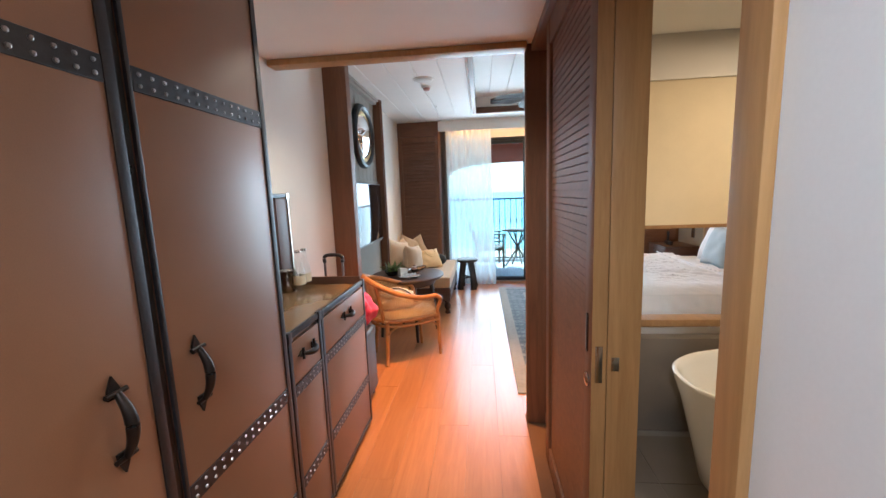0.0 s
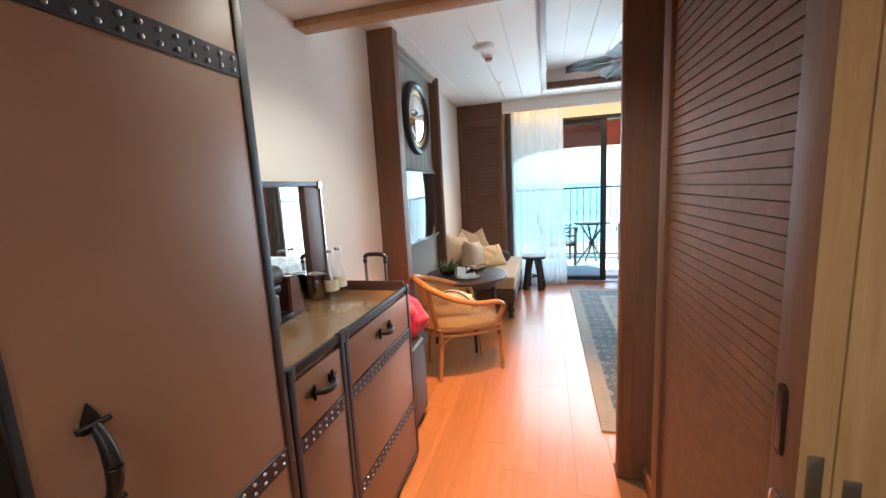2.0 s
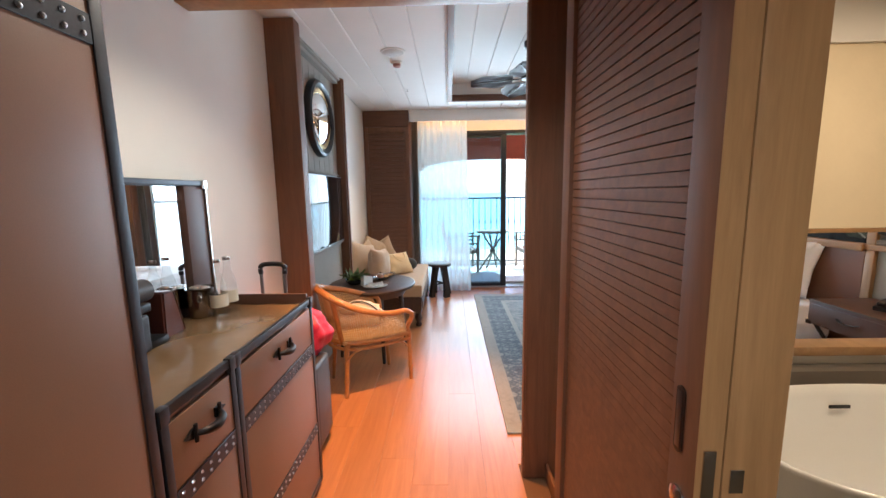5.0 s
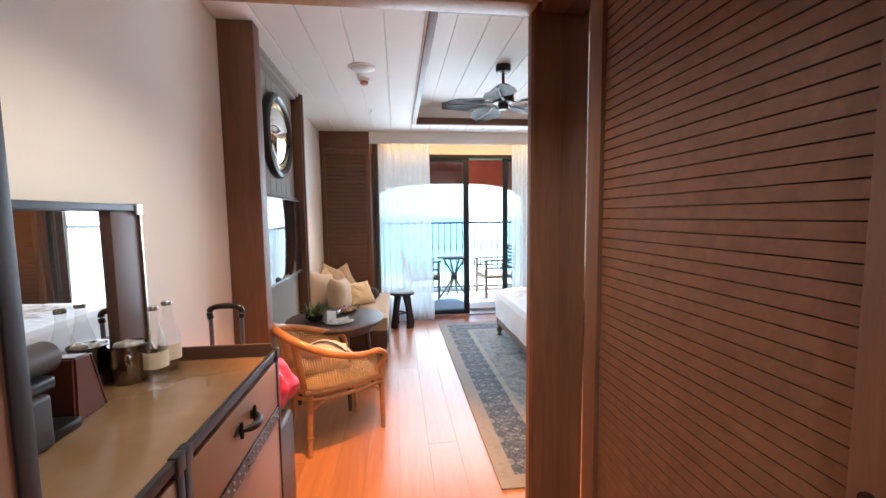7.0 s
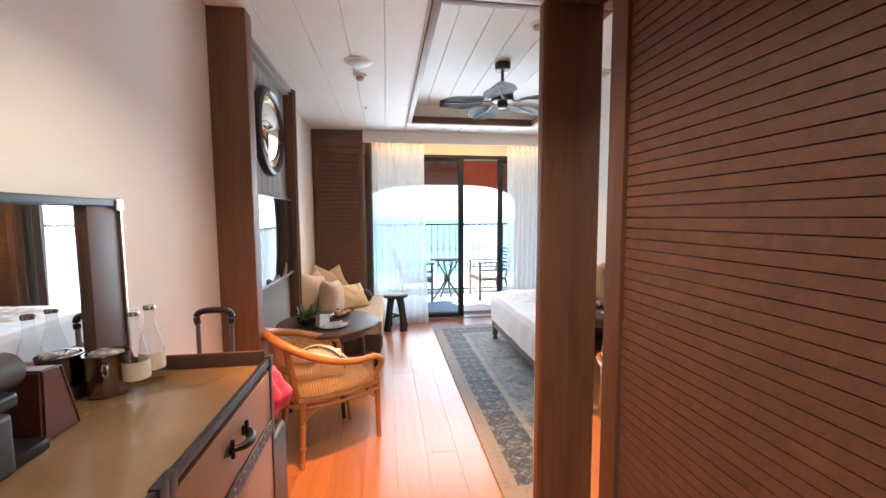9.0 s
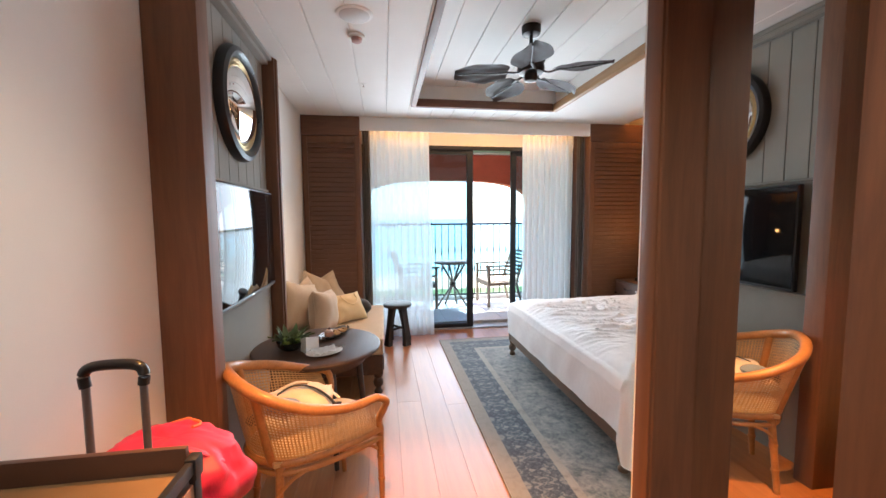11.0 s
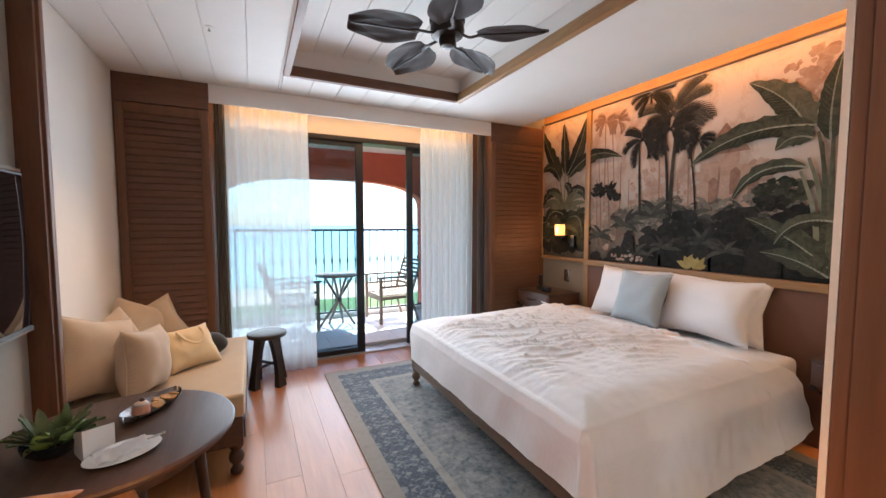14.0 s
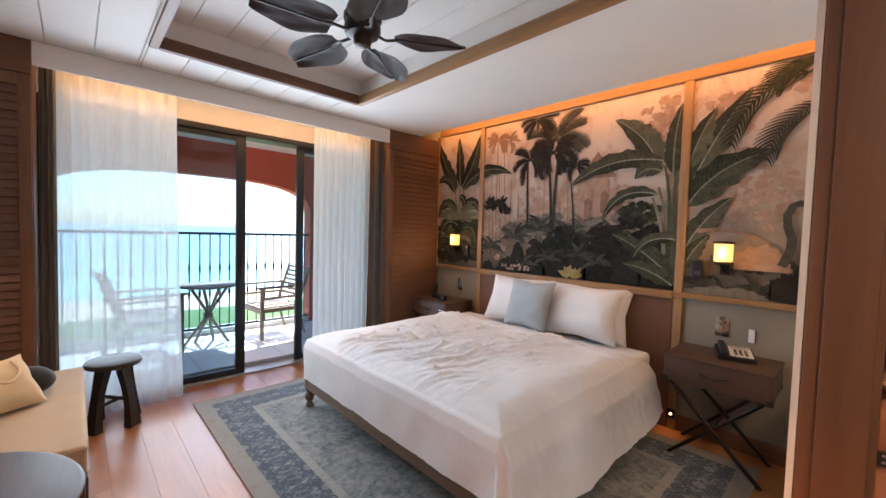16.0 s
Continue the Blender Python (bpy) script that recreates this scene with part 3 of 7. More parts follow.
curtain("sheer_curtain", -0.20, 0.53, 6.42, 0.012, 2.50, 8, 0.024, SHEER, "white sheer voile curtain hanging to the floor", 3, 0.05, "sheer curtains")
curtain("sheer_curtain", 1.70, 2.36, 6.42, 0.012, 2.50, 9, 0.028, SHEER, "white sheer voile curtain hanging to the floor", 5, 0.0, "sheer curtains")
curtain("drape_curtain", -0.255, -0.175, 6.30, 0.012, 2.50, 3, 0.030, DRAPE, "taupe lined drape drawn aside by the closet", 7, 0.02, "drapes")
curtain("drape_curtain", 2.36, 2.455, 6.30, 0.012, 2.50, 3, 0.030, DRAPE, "taupe lined drape drawn aside by the closet", 9, 0.0, "drapes")

# ---- television wall ----
tvwall = thing("panelled_tv_wall", (-0.82, 4.1, 0), "linen-clad television wall framed in brown wood", "wall panel", "", "structure")
part("back_panel", boxed(LEFT + 0.001, -0.855, 3.45, 4.66, 0, CEIL - 0.002), PANEL_LINEN, tvwall, "grey linen back panel")
n = 9
for i in range(n):
    y0 = 3.452 + i * (4.658 - 3.452) / n
    part("board", boxed(-0.8545, -0.845, y0 + 0.002, y0 + (4.658 - 3.452) / n - 0.002, 1.665, CEIL - 0.06, 0.002, 1), PANEL_LINEN, tvwall)
part("lower_panel", boxed(-0.8545, -0.846, 3.452, 4.658, 0.0, 0.985, 0.003), PANEL_LINEN, tvwall, "grey cloth lower panel")
part("ledge", boxed(-0.8545, -0.822, 3.452, 4.658, 0.987, 1.007, 0.003), PANEL_LINEN, tvwall, "narrow ledge under the television")
part("picture_rail", boxed(-0.8545, -0.832, 3.452, 4.658, 1.650, 1.664, 0.003), PANEL_LINEN, tvwall)
bm = boxed(LEFT + 0.001, -0.705, 3.35, 3.449, 0, CEIL - 0.002, 0.005)
part("near_post", bm, BROWN_WOOD, tvwall)
bm = boxed(LEFT + 0.001, -0.765, 4.661, 4.735, 0, CEIL - 0.002, 0.004)
box(bm, -0.80, -0.752, 4.68, 4.718, 0, CEIL - 0.004, 0.006)
part("far_post", bm, BROWN_WOOD, tvwall)
bm = boxed(-0.8545, -0.80, 3.451, 4.659, CEIL - 0.058, CEIL - 0.003, 0.006)
box(bm, -0.8545, -0.775, 3.451, 4.659, CEIL - 0.032, CEIL - 0.004, 0.006)
part("cornice", bm, PANEL_LINEN, tvwall)
setting("baseboard_west", boxed(LEFT + 0.001, LEFT + 0.016, 2.56, 3.349, 0, 0.10, 0.003), BROWN_WOOD_Y, "brown wooden baseboard")
setting("baseboard_west_far", boxed(LEFT + 0.001, LEFT + 0.016, 4.736, 6.19, 0, 0.10, 0.003), BROWN_WOOD_Y, "brown wooden baseboard")

tv = thing("television", (-0.82, 4.13, 1.03), "large flat black television switched off on the panelled wall", "television")
part("housing", boxed(-0.810, -0.779, 3.572, 4.530, 1.018, 1.634, 0.006), BLACK, tv)
part("screen", boxed(-0.7788, -0.7765, 3.583, 4.519, 1.036, 1.624, 0.001), SCREEN, tv, "glossy dark screen")
part("bezel_strip", boxed(-0.7788, -0.7755, 3.583, 4.519, 1.021, 1.034, 0.001), BLACK, tv)
part("wall_mount", boxed(-0.8448, -0.8105, 3.95, 4.20, 1.2, 1.45), BLACK, tv)
part("maker_mark", boxed(-0.7753, -0.7748, 4.03, 4.08, 1.024, 1.031), STEEL, tv, "small pale badge bar")

# round convex mirror
rm = thing("convex_mirror", (-0.83, 4.13, 2.10), "round convex mirror in a thick black frame with gilt inner ring", "mirror")
face = Matrix.Rotation(radians(90), 4, "Y")
C = Vector((-0.845, 4.135, 2.105))
ring = lambda prof, n=56: lathe(bmesh.new(), C, prof, n, face)


def hoop(profile, n=64):
    bm = bmesh.new()
    rings = []
    for i in range(n):
        a = 2 * math.pi * i / n
        rings.append([bm.verts.new(C + Vector((h, r * math.cos(a), r * math.sin(a)))) for r, h in profile])
    m = len(profile)
    for i in range(n):
        p, q = rings[i], rings[(i + 1) % n]
        for k in range(m):
            bm.faces.new((p[k], p[(k + 1) % m], q[(k + 1) % m], q[k]))
    return bm


part("outer_ring", hoop([(0.315, 0), (0.318, 0.025), (0.308, 0.048), (0.285, 0.058), (0.262, 0.048), (0.250, 0.025), (0.250, 0)]), BLACK, rm, "thick black lacquered ring")
part("inner_ring", hoop([(0.2495, 0), (0.2495, 0.030), (0.240, 0.036), (0.232, 0.026), (0.226, 0.030), (0.219, 0.018), (0.219, 0)]), GOLD, rm, "gilt beaded inner ring")
part("mirror_glass", ring([(0.2185, 0.004)] + [(0.2185 * math.cos(a), 0.012 + 0.07 * math.sin(a)) for a in [radians(5 + 83 * k / 12) for k in range(13)]]), MIRROR, rm)

# ---- mural wall ----
MX = RIGHT - 0.025
m, nt, b = shader("mural_ground")
v = coords(nt)
sep = nt.nodes.new("ShaderNodeSeparateXYZ")
nt.links.new(v, sep.inputs[0])
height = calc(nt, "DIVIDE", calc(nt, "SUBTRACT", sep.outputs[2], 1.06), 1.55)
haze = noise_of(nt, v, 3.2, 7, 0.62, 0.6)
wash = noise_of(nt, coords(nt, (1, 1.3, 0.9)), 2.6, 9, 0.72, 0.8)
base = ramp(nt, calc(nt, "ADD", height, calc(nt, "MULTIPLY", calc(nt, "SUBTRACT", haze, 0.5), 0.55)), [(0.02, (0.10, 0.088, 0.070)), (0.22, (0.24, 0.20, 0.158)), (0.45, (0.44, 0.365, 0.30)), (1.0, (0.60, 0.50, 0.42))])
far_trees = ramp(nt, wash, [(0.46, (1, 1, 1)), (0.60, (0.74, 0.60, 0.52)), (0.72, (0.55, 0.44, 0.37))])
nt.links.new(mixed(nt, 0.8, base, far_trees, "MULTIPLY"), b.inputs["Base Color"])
b.inputs["Roughness"].default_value = 0.75
b.inputs["Specular IOR Level"].default_value = 0.15
bumped(nt, b, noise_of(nt, v, 260, 2), 0.1, 0.0006)
MURAL_GROUND = m


def ink(name, color, light):
    """Printed colour with brushy streaks; varies from leaf to leaf."""
    m, nt, b = shader(name)
    geo = nt.nodes.new("ShaderNodeNewGeometry")
    v = coords(nt)
    brush = noise_of(nt, v, 13, 6, 0.7, 1.0)
    f = calc(nt, "ADD", calc(nt, "MULTIPLY", brush, 0.75), calc(nt, "MULTIPLY", geo.outputs["Random Per Island"], 0.25))
    nt.links.new(ramp(nt, f, [(0.34, color), (0.70, light)]), b.inputs["Base Color"])
    b.inputs["Specular IOR Level"].default_value = 0.15
    b.inputs["Roughness"].default_value = 0.75
    return m


INK_DARK = ink("mural_ink_black", (0.007, 0.007, 0.006), (0.030, 0.028, 0.024))
INK_GREY = ink("mural_ink_charcoal", (0.022, 0.022, 0.017), (0.085, 0.080, 0.062))
INK_LEAF = ink("mural_ink_leaf", (0.012, 0.015, 0.009), (0.060, 0.063, 0.040))
INK_LEAF_LIT = ink("mural_ink_leaf_lit", (0.026, 0.030, 0.018), (0.120, 0.118, 0.078))
INK_STEM = ink("mural_ink_stem", (0.09, 0.095, 0.06), (0.20, 0.20, 0.14))
INK_MID = ink("mural_ink_grey", (0.075, 0.066, 0.050), (0.22, 0.185, 0.145))
INK_SEPIA = ink("mural_ink_brown", (0.19, 0.105, 0.068), (0.31, 0.195, 0.14))
INK_PALE = ink("mural_ink_sepia", (0.30, 0.19, 0.135), (0.44, 0.32, 0.25))
INK_RIB = ink("mural_ink_rib", (0.16, 0.165, 0.12), (0.28, 0.28, 0.22))
INK_VEIN = ink("mural_ink_vein", (0.045, 0.050, 0.032), (0.11, 0.11, 0.08))
INK_OCHRE = ink("mural_ink_ochre", (0.28, 0.21, 0.07), (0.42, 0.33, 0.13))

mural = thing("mural_wall", (MX, 4.5, 1.06), "tropical jungle mural in grey, green and sepia, framed in wood", "mural", "", "structure")
PANELS = ((2.65, 3.452), (3.515, 5.455), (5.515, 6.185))
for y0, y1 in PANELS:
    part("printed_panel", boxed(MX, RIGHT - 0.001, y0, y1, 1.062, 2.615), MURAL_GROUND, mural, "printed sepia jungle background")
layer_at = [MX - 0.0008]


def clipped(pts, y0, y1):
    for axis, lim, keep in ((0, y0 + 0.002, 1), (0, y1 - 0.002, -1), (1, 1.064, 1), (1, 2.612, -1)):
        out = []
        for i, p in enumerate(pts):
            q = pts[(i + 1) % len(pts)]
            pin, qin = (p[axis] - lim) * keep >= 0, (q[axis] - lim) * keep >= 0
            if pin:
                out.append(p)
            if pin != qin:
                t = (lim - p[axis]) / (q[axis] - p[axis])
                out.append((p[0] + (q[0] - p[0]) * t, p[1] + (q[1] - p[1]) * t))
        pts = out
        if len(pts) < 3:
            return []
    return pts


def printed(shapes, material, name, label=""):
    """Flat printed shapes, each a list of polygons of (y, z), cut to the panels and laid just proud of the ones before."""
    layer_at[0] -= 0.00003 + 0.000004 * min(len(shapes), 90)
    bm = bmesh.new()
    for count, polys in enumerate(shapes):
        depth = layer_at[0] + 0.000004 * (count % 90)
        for pts in polys:
            for y0, y1 in PANELS:
                cut = clipped(list(pts), y0, y1)
                if cut:
                    bm.faces.new([bm.verts.new((depth, p[0], p[1])) for p in cut])
    if bm.faces:
        bmesh.ops.remove_doubles(bm, verts=bm.verts[:], dist=0.000004)
        me = bpy.data.meshes.new(name)
        bm.to_mesh(me)
        bm.free()
        me.materials.append(material)
        tagged(under(new(name, me), mural), label)


def strip(a, b):
    """Quads between two lines of points."""
    return [[a[i], a[i + 1], b[i + 1], b[i]] for i in range(len(a) - 1)]


def bent(y, z, angle, length, curve, n=14):
    pts, a = [(y, z)], angle
    for i in range(n):
        a += curve / n
        y, z = y - math.cos(a) * length / n, z + math.sin(a) * length / n
        pts.append((y, z))
    return pts


def blade(y, z, angle, length, width, curve=0.0, ragged=0.0, rnd=None, tip=1.6):
    """Outline and rib of a leaf; the angle is seen from the room, 0 to the viewer's right."""
    spine = bent(y, z, radians(angle), length, radians(curve))
    up, down = [], []
    for i, p in enumerate(spine):
        q = spine[min(i + 1, len(spine) - 1)]
        o = spine[max(i - 1, 0)]
        dy, dz = q[0] - o[0], q[1] - o[1]
        k = math.hypot(dy, dz) or 1
        t = i / (len(spine) - 1)
        w = width * (math.sin(math.pi * min(1, t ** 0.75)) ** 0.75) * (1 if t < 0.85 else (1 - (t - 0.85) / 0.15 * 0.4))
        cut = 1 - (ragged * rnd.random() if rnd and i % 2 else 0)
        up.append((p[0] - dz / k * w * cut, p[1] + dy / k * w * cut))
        cut = 1 - (ragged * rnd.random() if rnd and i % 2 else 0)
        down.append((p[0] + dz / k * w * cut, p[1] - dy / k * w * cut))
    return strip(up, spine), strip(spine, down), spine


def line(spine, w0, w1):
    up, down = [], []
    for i, p in enumerate(spine):
        q, o = spine[min(i + 1, len(spine) - 1)], spine[max(i - 1, 0)]
        dy, dz = q[0] - o[0], q[1] - o[1]
        k, w = math.hypot(dy, dz) or 1, w0 + (w1 - w0) * i / (len(spine) - 1)
        up.append((p[0] - dz / k * w, p[1] + dy / k * w))
        down.append((p[0] + dz / k * w, p[1] - dy / k * w))
    return strip(up, down)


def veins(spine, width, step=2):
    out = []
    for i in range(2, len(spine) - 2, step):
        p, q = spine[i], spine[i + 1]
        a = math.atan2(q[1] - p[1], p[0] - q[0])
        for s in (-1, 1):
            w = width * math.sin(math.pi * (i / len(spine)) ** 0.75) * 0.85
            out.append(line(bent(p[0], p[1], a + s * 0.95, w * 1.15, -s * 0.4, 4), 0.0018, 0.0008))
    return out


rnd = random.Random(11)


def palm(y, z0, z1, size, material, fronds=11):
    printed([line(bent(y, z0, radians(90 + rnd.uniform(-5, 5)), z1 - z0, radians(rnd.uniform(-8, 8))), size * 0.055, size * 0.035)], material, "painted_trunk")
    leaves = []
    for k in range(fronds):
        a = -35 + 250 * k / (fronds - 1) + rnd.uniform(-8, 8)
        c = -75 if a < 90 else 75
        spine = bent(y, z1, radians(a), size * rnd.uniform(0.8, 1.1), radians(c * rnd.uniform(0.6, 1.2)))
        leaves.append(line(spine, size * 0.018, size * 0.006))
        for i in range(2, len(spine) - 1):
            p, q = spine[i], spine[i + 1]
            d = math.atan2(q[1] - p[1], p[0] - q[0])
            for s in (-1, 1):
                L = size * 0.34 * math.sin(math.pi * (i / len(spine)) ** 0.8 * 0.95 + 0.12)
                leaves.append(line(bent(p[0], p[1], d + s * 0.75, L, -s * 0.5, 4), size * 0.022, size * 0.004))
    printed(leaves, material, "painted_palm")


def shrub(y, z, w, h, material, n=26, leaf=0.12):
    polys = []
    for _ in range(n):
        a = rnd.uniform(10, 170)
        yy, zz = y + rnd.uniform(-w, w), z + rnd.uniform(0, h) * 0.5
        o, o2, _s = blade(yy, zz, a, leaf * rnd.uniform(0.7, 1.5), leaf * rnd.uniform(0.18, 0.34), rnd.uniform(-60, 60))
        polys.append(o + o2)
    printed(polys, material, "painted_shrub")


def mound(y, z, w, h, material):
    pts = []
    for i in range(40):
        a = math.pi * i / 39
        k = 1 + 0.22 * noise.noise((math.cos(a) * 4 + y * 3, math.sin(a) * 4, z)) + rnd.uniform(-0.06, 0.06)
        pts.append((y + w * math.cos(a) * k, z + h * math.sin(a) * k))
    low = [(p[0], z - 0.01) for p in pts]
    printed([strip(pts, low)], material, "painted_bush")


def broad(spine, width, fold=1.0, dark=None, lit=None, rib=True):
    """A wide banana leaf along a spine, darker on one half, with a pale rib."""
    up, down = [], []
    n = len(spine) - 1
    for i, p in enumerate(spine):
        q, o = spine[min(i + 1, n)], spine[max(i - 1, 0)]
        dy, dz = q[0] - o[0], q[1] - o[1]
        k, t = math.hypot(dy, dz) or 1, i / n
        w = width * min(1.0, (t / 0.22) ** 0.6) * min(1.0, ((1 - t) / 0.45) ** 0.75 if t < 1 else 0.0)
        wave = 1 + 0.10 * math.sin(i * 1.7 + p[0] * 9) - (0.22 * rnd.random() if i % 4 == 3 else 0)
        up.append((p[0] - dz / k * w * wave, p[1] + dy / k * w * wave))
        wave = 1 + 0.10 * math.sin(i * 1.3 + p[1] * 7) - (0.22 * rnd.random() if i % 4 == 1 else 0)
        down.append((p[0] + dz / k * w * wave * fold, p[1] - dy / k * w * wave * fold))
    printed([strip(up, spine)], lit or INK_LEAF_LIT, "painted_banana_leaf")
    printed([strip(spine, down)], dark or INK_LEAF, "painted_banana_leaf")
    if rib:
        printed([line(spine, 0.0065, 0.002)], INK_RIB, "painted_rib")
        printed(veins(spine, width * 0.9, 1), INK_VEIN, "painted_veins")


def arc(y0, z0, y1, z1, bow, n=18):
    """Points of a bowed line; a positive bow lifts its middle."""
    k = math.hypot(y1 - y0, z1 - z0)
    ny, nz = -(z1 - z0) / k, (y1 - y0) / k
    if nz < 0:
        ny, nz = -ny, -nz
    return [(y0 + (y1 - y0) * t + ny * bow * 4 * t * (1 - t), z0 + (z1 - z0) * t + nz * bow * 4 * t * (1 - t)) for t in [i / n for i in range(n + 1)]]


def tufts(y, z, w, h, material, n=60, r=0.03):
    """A loose cloud of brush dabs, as far foliage is painted."""
    polys = []
    for _ in range(n):
        a, d = rnd.uniform(0, 2 * math.pi), math.sqrt(rnd.random())
        cy, cz, rr = y + w * d * math.cos(a), z + h * d * math.sin(a), r * rnd.uniform(0.35, 1.2)
        polys.append([[(cy + rr * rnd.uniform(0.55, 1.2) * math.cos(q * math.pi / 4), cz + rr * rnd.uniform(0.5, 1.0) * math.sin(q * math.pi / 4)) for q in range(8)]])
    printed(polys, material, "painted_foliage")


def ferns(y, z, size, material, n=7):
    """A tuft of arching narrow leaves."""
    polys = []
    for k in range(n):
        a = 15 + 150 * k / (n - 1) + rnd.uniform(-8, 8)
        o, o2, _s = blade(y + rnd.uniform(-0.03, 0.03), z, a, size * rnd.uniform(0.7, 1.15), size * 0.10, (-1 if a < 90 else 1) * rnd.uniform(30, 90))
        polys.append(o + o2)
    printed(polys, material, "painted_fern")


# far, pale growth first
for y, z, s in ((5.28, 2.46, 0.17), (5.13, 2.42, 0.14)):
    palm(y, 1.3, z, s, INK_SEPIA, 9)
for y, z, w, h, n in ((3.66, 2.40, 0.17, 0.15, 90), (3.25, 2.30, 0.14, 0.2, 60), (3.12, 1.88, 0.16, 0.20, 90), (2.95, 1.75, 0.12, 0.22, 60), (2.90, 2.5, 0.2, 0.08, 50), (4.75, 1.72, 0.25, 0.20, 70), (4.45, 1.72, 0.16, 0.2, 60), (5.25, 1.5, 0.16, 0.3, 50), (3.95, 1.75, 0.12, 0.14, 50)):
    tufts(y, z, w, h, INK_PALE, n, 0.036)
for y0, y1, z0, z1 in ((4.34, 4.20, 1.5, 1.92), (4.19, 4.06, 1.5, 1.98), (4.05, 3.95, 1.5, 1.86)):
    printed([[[(y0, z0), (y0, z1), (y1, z1), (y1, z0)]]], INK_PALE, "painted_ruin")
for k in range(5):
    half = 0.17 - 0.034 * k
    printed([[[(4.16 - half, 1.97 + 0.045 * k), (4.16 + half, 1.97 + 0.045 * k), (4.16 + half - 0.03, 2.016 + 0.045 * k), (4.16 - half + 0.03, 2.016 + 0.045 * k)]]], INK_SEPIA, "painted_ruin_roof")
for y0, z0 in ((4.27, 1.6), (4.12, 1.66), (4.0, 1.58)):
    printed([[[(y0, z0), (y0, z0 + 0.17), (y0 - 0.035, z0 + 0.20), (y0 - 0.07, z0 + 0.17), (y0 - 0.07, z0)]]], INK_SEPIA, "painted_ruin_opening")
for y in (5.36, 5.30, 5.20, 5.10, 5.0, 4.68, 4.5, 4.42):
    printed([line(bent(y, 1.2, radians(90 + rnd.uniform(-3, 3)), rnd.uniform(0.6, 1.0), 0.05), 0.007, 0.004)], INK_SEPIA, "painted_stem")
for y, z, w, h in ((4.9, 1.48, 0.28, 0.12), (4.6, 1.55, 0.2, 0.12), (4.25, 1.52, 0.22, 0.10), (3.85, 1.60, 0.16, 0.12)):
    tufts(y, z, w, h, INK_MID, 90, 0.03)
    ferns(y, z, 0.2, INK_MID)
# the dark palms
palm(4.58, 1.5, 2.36, 0.36, INK_GREY, 13)
palm(4.60, 1.5, 2.24, 0.27, INK_DARK, 11)
palm(4.86, 1.5, 2.20, 0.25, INK_DARK, 13)
palm(4.78, 2.5, 2.58, 0.22, INK_DARK, 8)
palm(4.36, 1.5, 2.10, 0.15, INK_DARK, 9)
shrub(5.28, 1.68, 0.10, 0.26, INK_DARK, 30, 0.075)
shrub(5.16, 1.66, 0.06, 0.16, INK_DARK, 14, 0.07)
# undergrowth
for y, z, s in ((5.02, 1.42, 0.22), (4.72, 1.50, 0.24), (4.42, 1.44, 0.22), (4.20, 1.44, 0.20), (5.33, 1.30, 0.18), (3.98, 1.46, 0.2)):
    ferns(y, z, s, INK_GREY, 9)
tufts(3.80, 1.66, 0.15, 0.09, INK_LEAF, 70, 0.035)
tufts(3.86, 1.58, 0.10, 0.05, INK_DARK, 40, 0.03)
for y, z, w, h in ((5.36, 1.06, 0.08, 0.10), (5.08, 1.06, 0.16, 0.16), (4.98, 1.20, 0.07, 0.18), (4.70, 1.06, 0.20, 0.32), (4.45, 1.06, 0.22, 0.44), (4.22, 1.06, 0.20, 0.36), (4.02, 1.06, 0.22, 0.46), (3.80, 1.06, 0.2, 0.40), (3.66, 1.06, 0.14, 0.48)):
    mound(y, z, w, h, INK_DARK)
for y, z, w, h, n in ((4.45, 1.40, 0.2, 0.12, 46), (4.05, 1.42, 0.22, 0.12, 40), (4.72, 1.30, 0.16, 0.12, 30), (3.7, 1.45, 0.12, 0.1, 24)):
    tufts(y, z, w, h, INK_DARK, n, 0.06)
for y, z in ((4.62, 1.22), (4.30, 1.28), (4.12, 1.22), (4.9, 1.16)):
    ferns(y, z, 0.16, INK_GREY, 6)
tufts(5.0, 1.12, 0.2, 0.035, INK_PALE, 30, 0.018)
shrub(4.37, 1.070, 0.07, 0.08, INK_OCHRE, 40, 0.07)
# banana plant beside the batten, its stems and leaves on both panels
for k, (y0, z0, y1, z1, b) in enumerate(((3.56, 1.10, 3.62, 2.02, 0.03), (3.54, 1.10, 3.66, 1.86, 0.03), (3.53, 1.10, 3.55, 2.1, 0.0), (3.60, 1.10, 3.70, 1.78, 0.04), (3.58, 1.1, 3.60, 1.95, 0.02))):
    printed([line(arc(y0, z0, y1, z1, b), 0.020, 0.009)], INK_STEM if k % 2 else INK_LEAF_LIT, "painted_stem")
for y0, z0, y1, z1, w, bow in ((3.56, 1.95, 3.52, 2.48, 0.085, 0.02), (3.66, 2.02, 4.02, 2.44, 0.105, 0.05), (3.63, 2.06, 4.42, 1.90, 0.085, 0.10), (3.64, 1.98, 3.84, 1.93, 0.07, 0.05), (3.66, 1.80, 4.10, 1.60, 0.055, 0.11), (3.54, 1.16, 4.00, 1.48, 0.09, 0.03), (3.53, 1.10, 3.90, 1.24, 0.075, 0.03), (3.52, 1.45, 3.82, 1.30, 0.05, 0.07)):
    broad(arc(y0, z0, y1, z1, bow), w, 0.8)
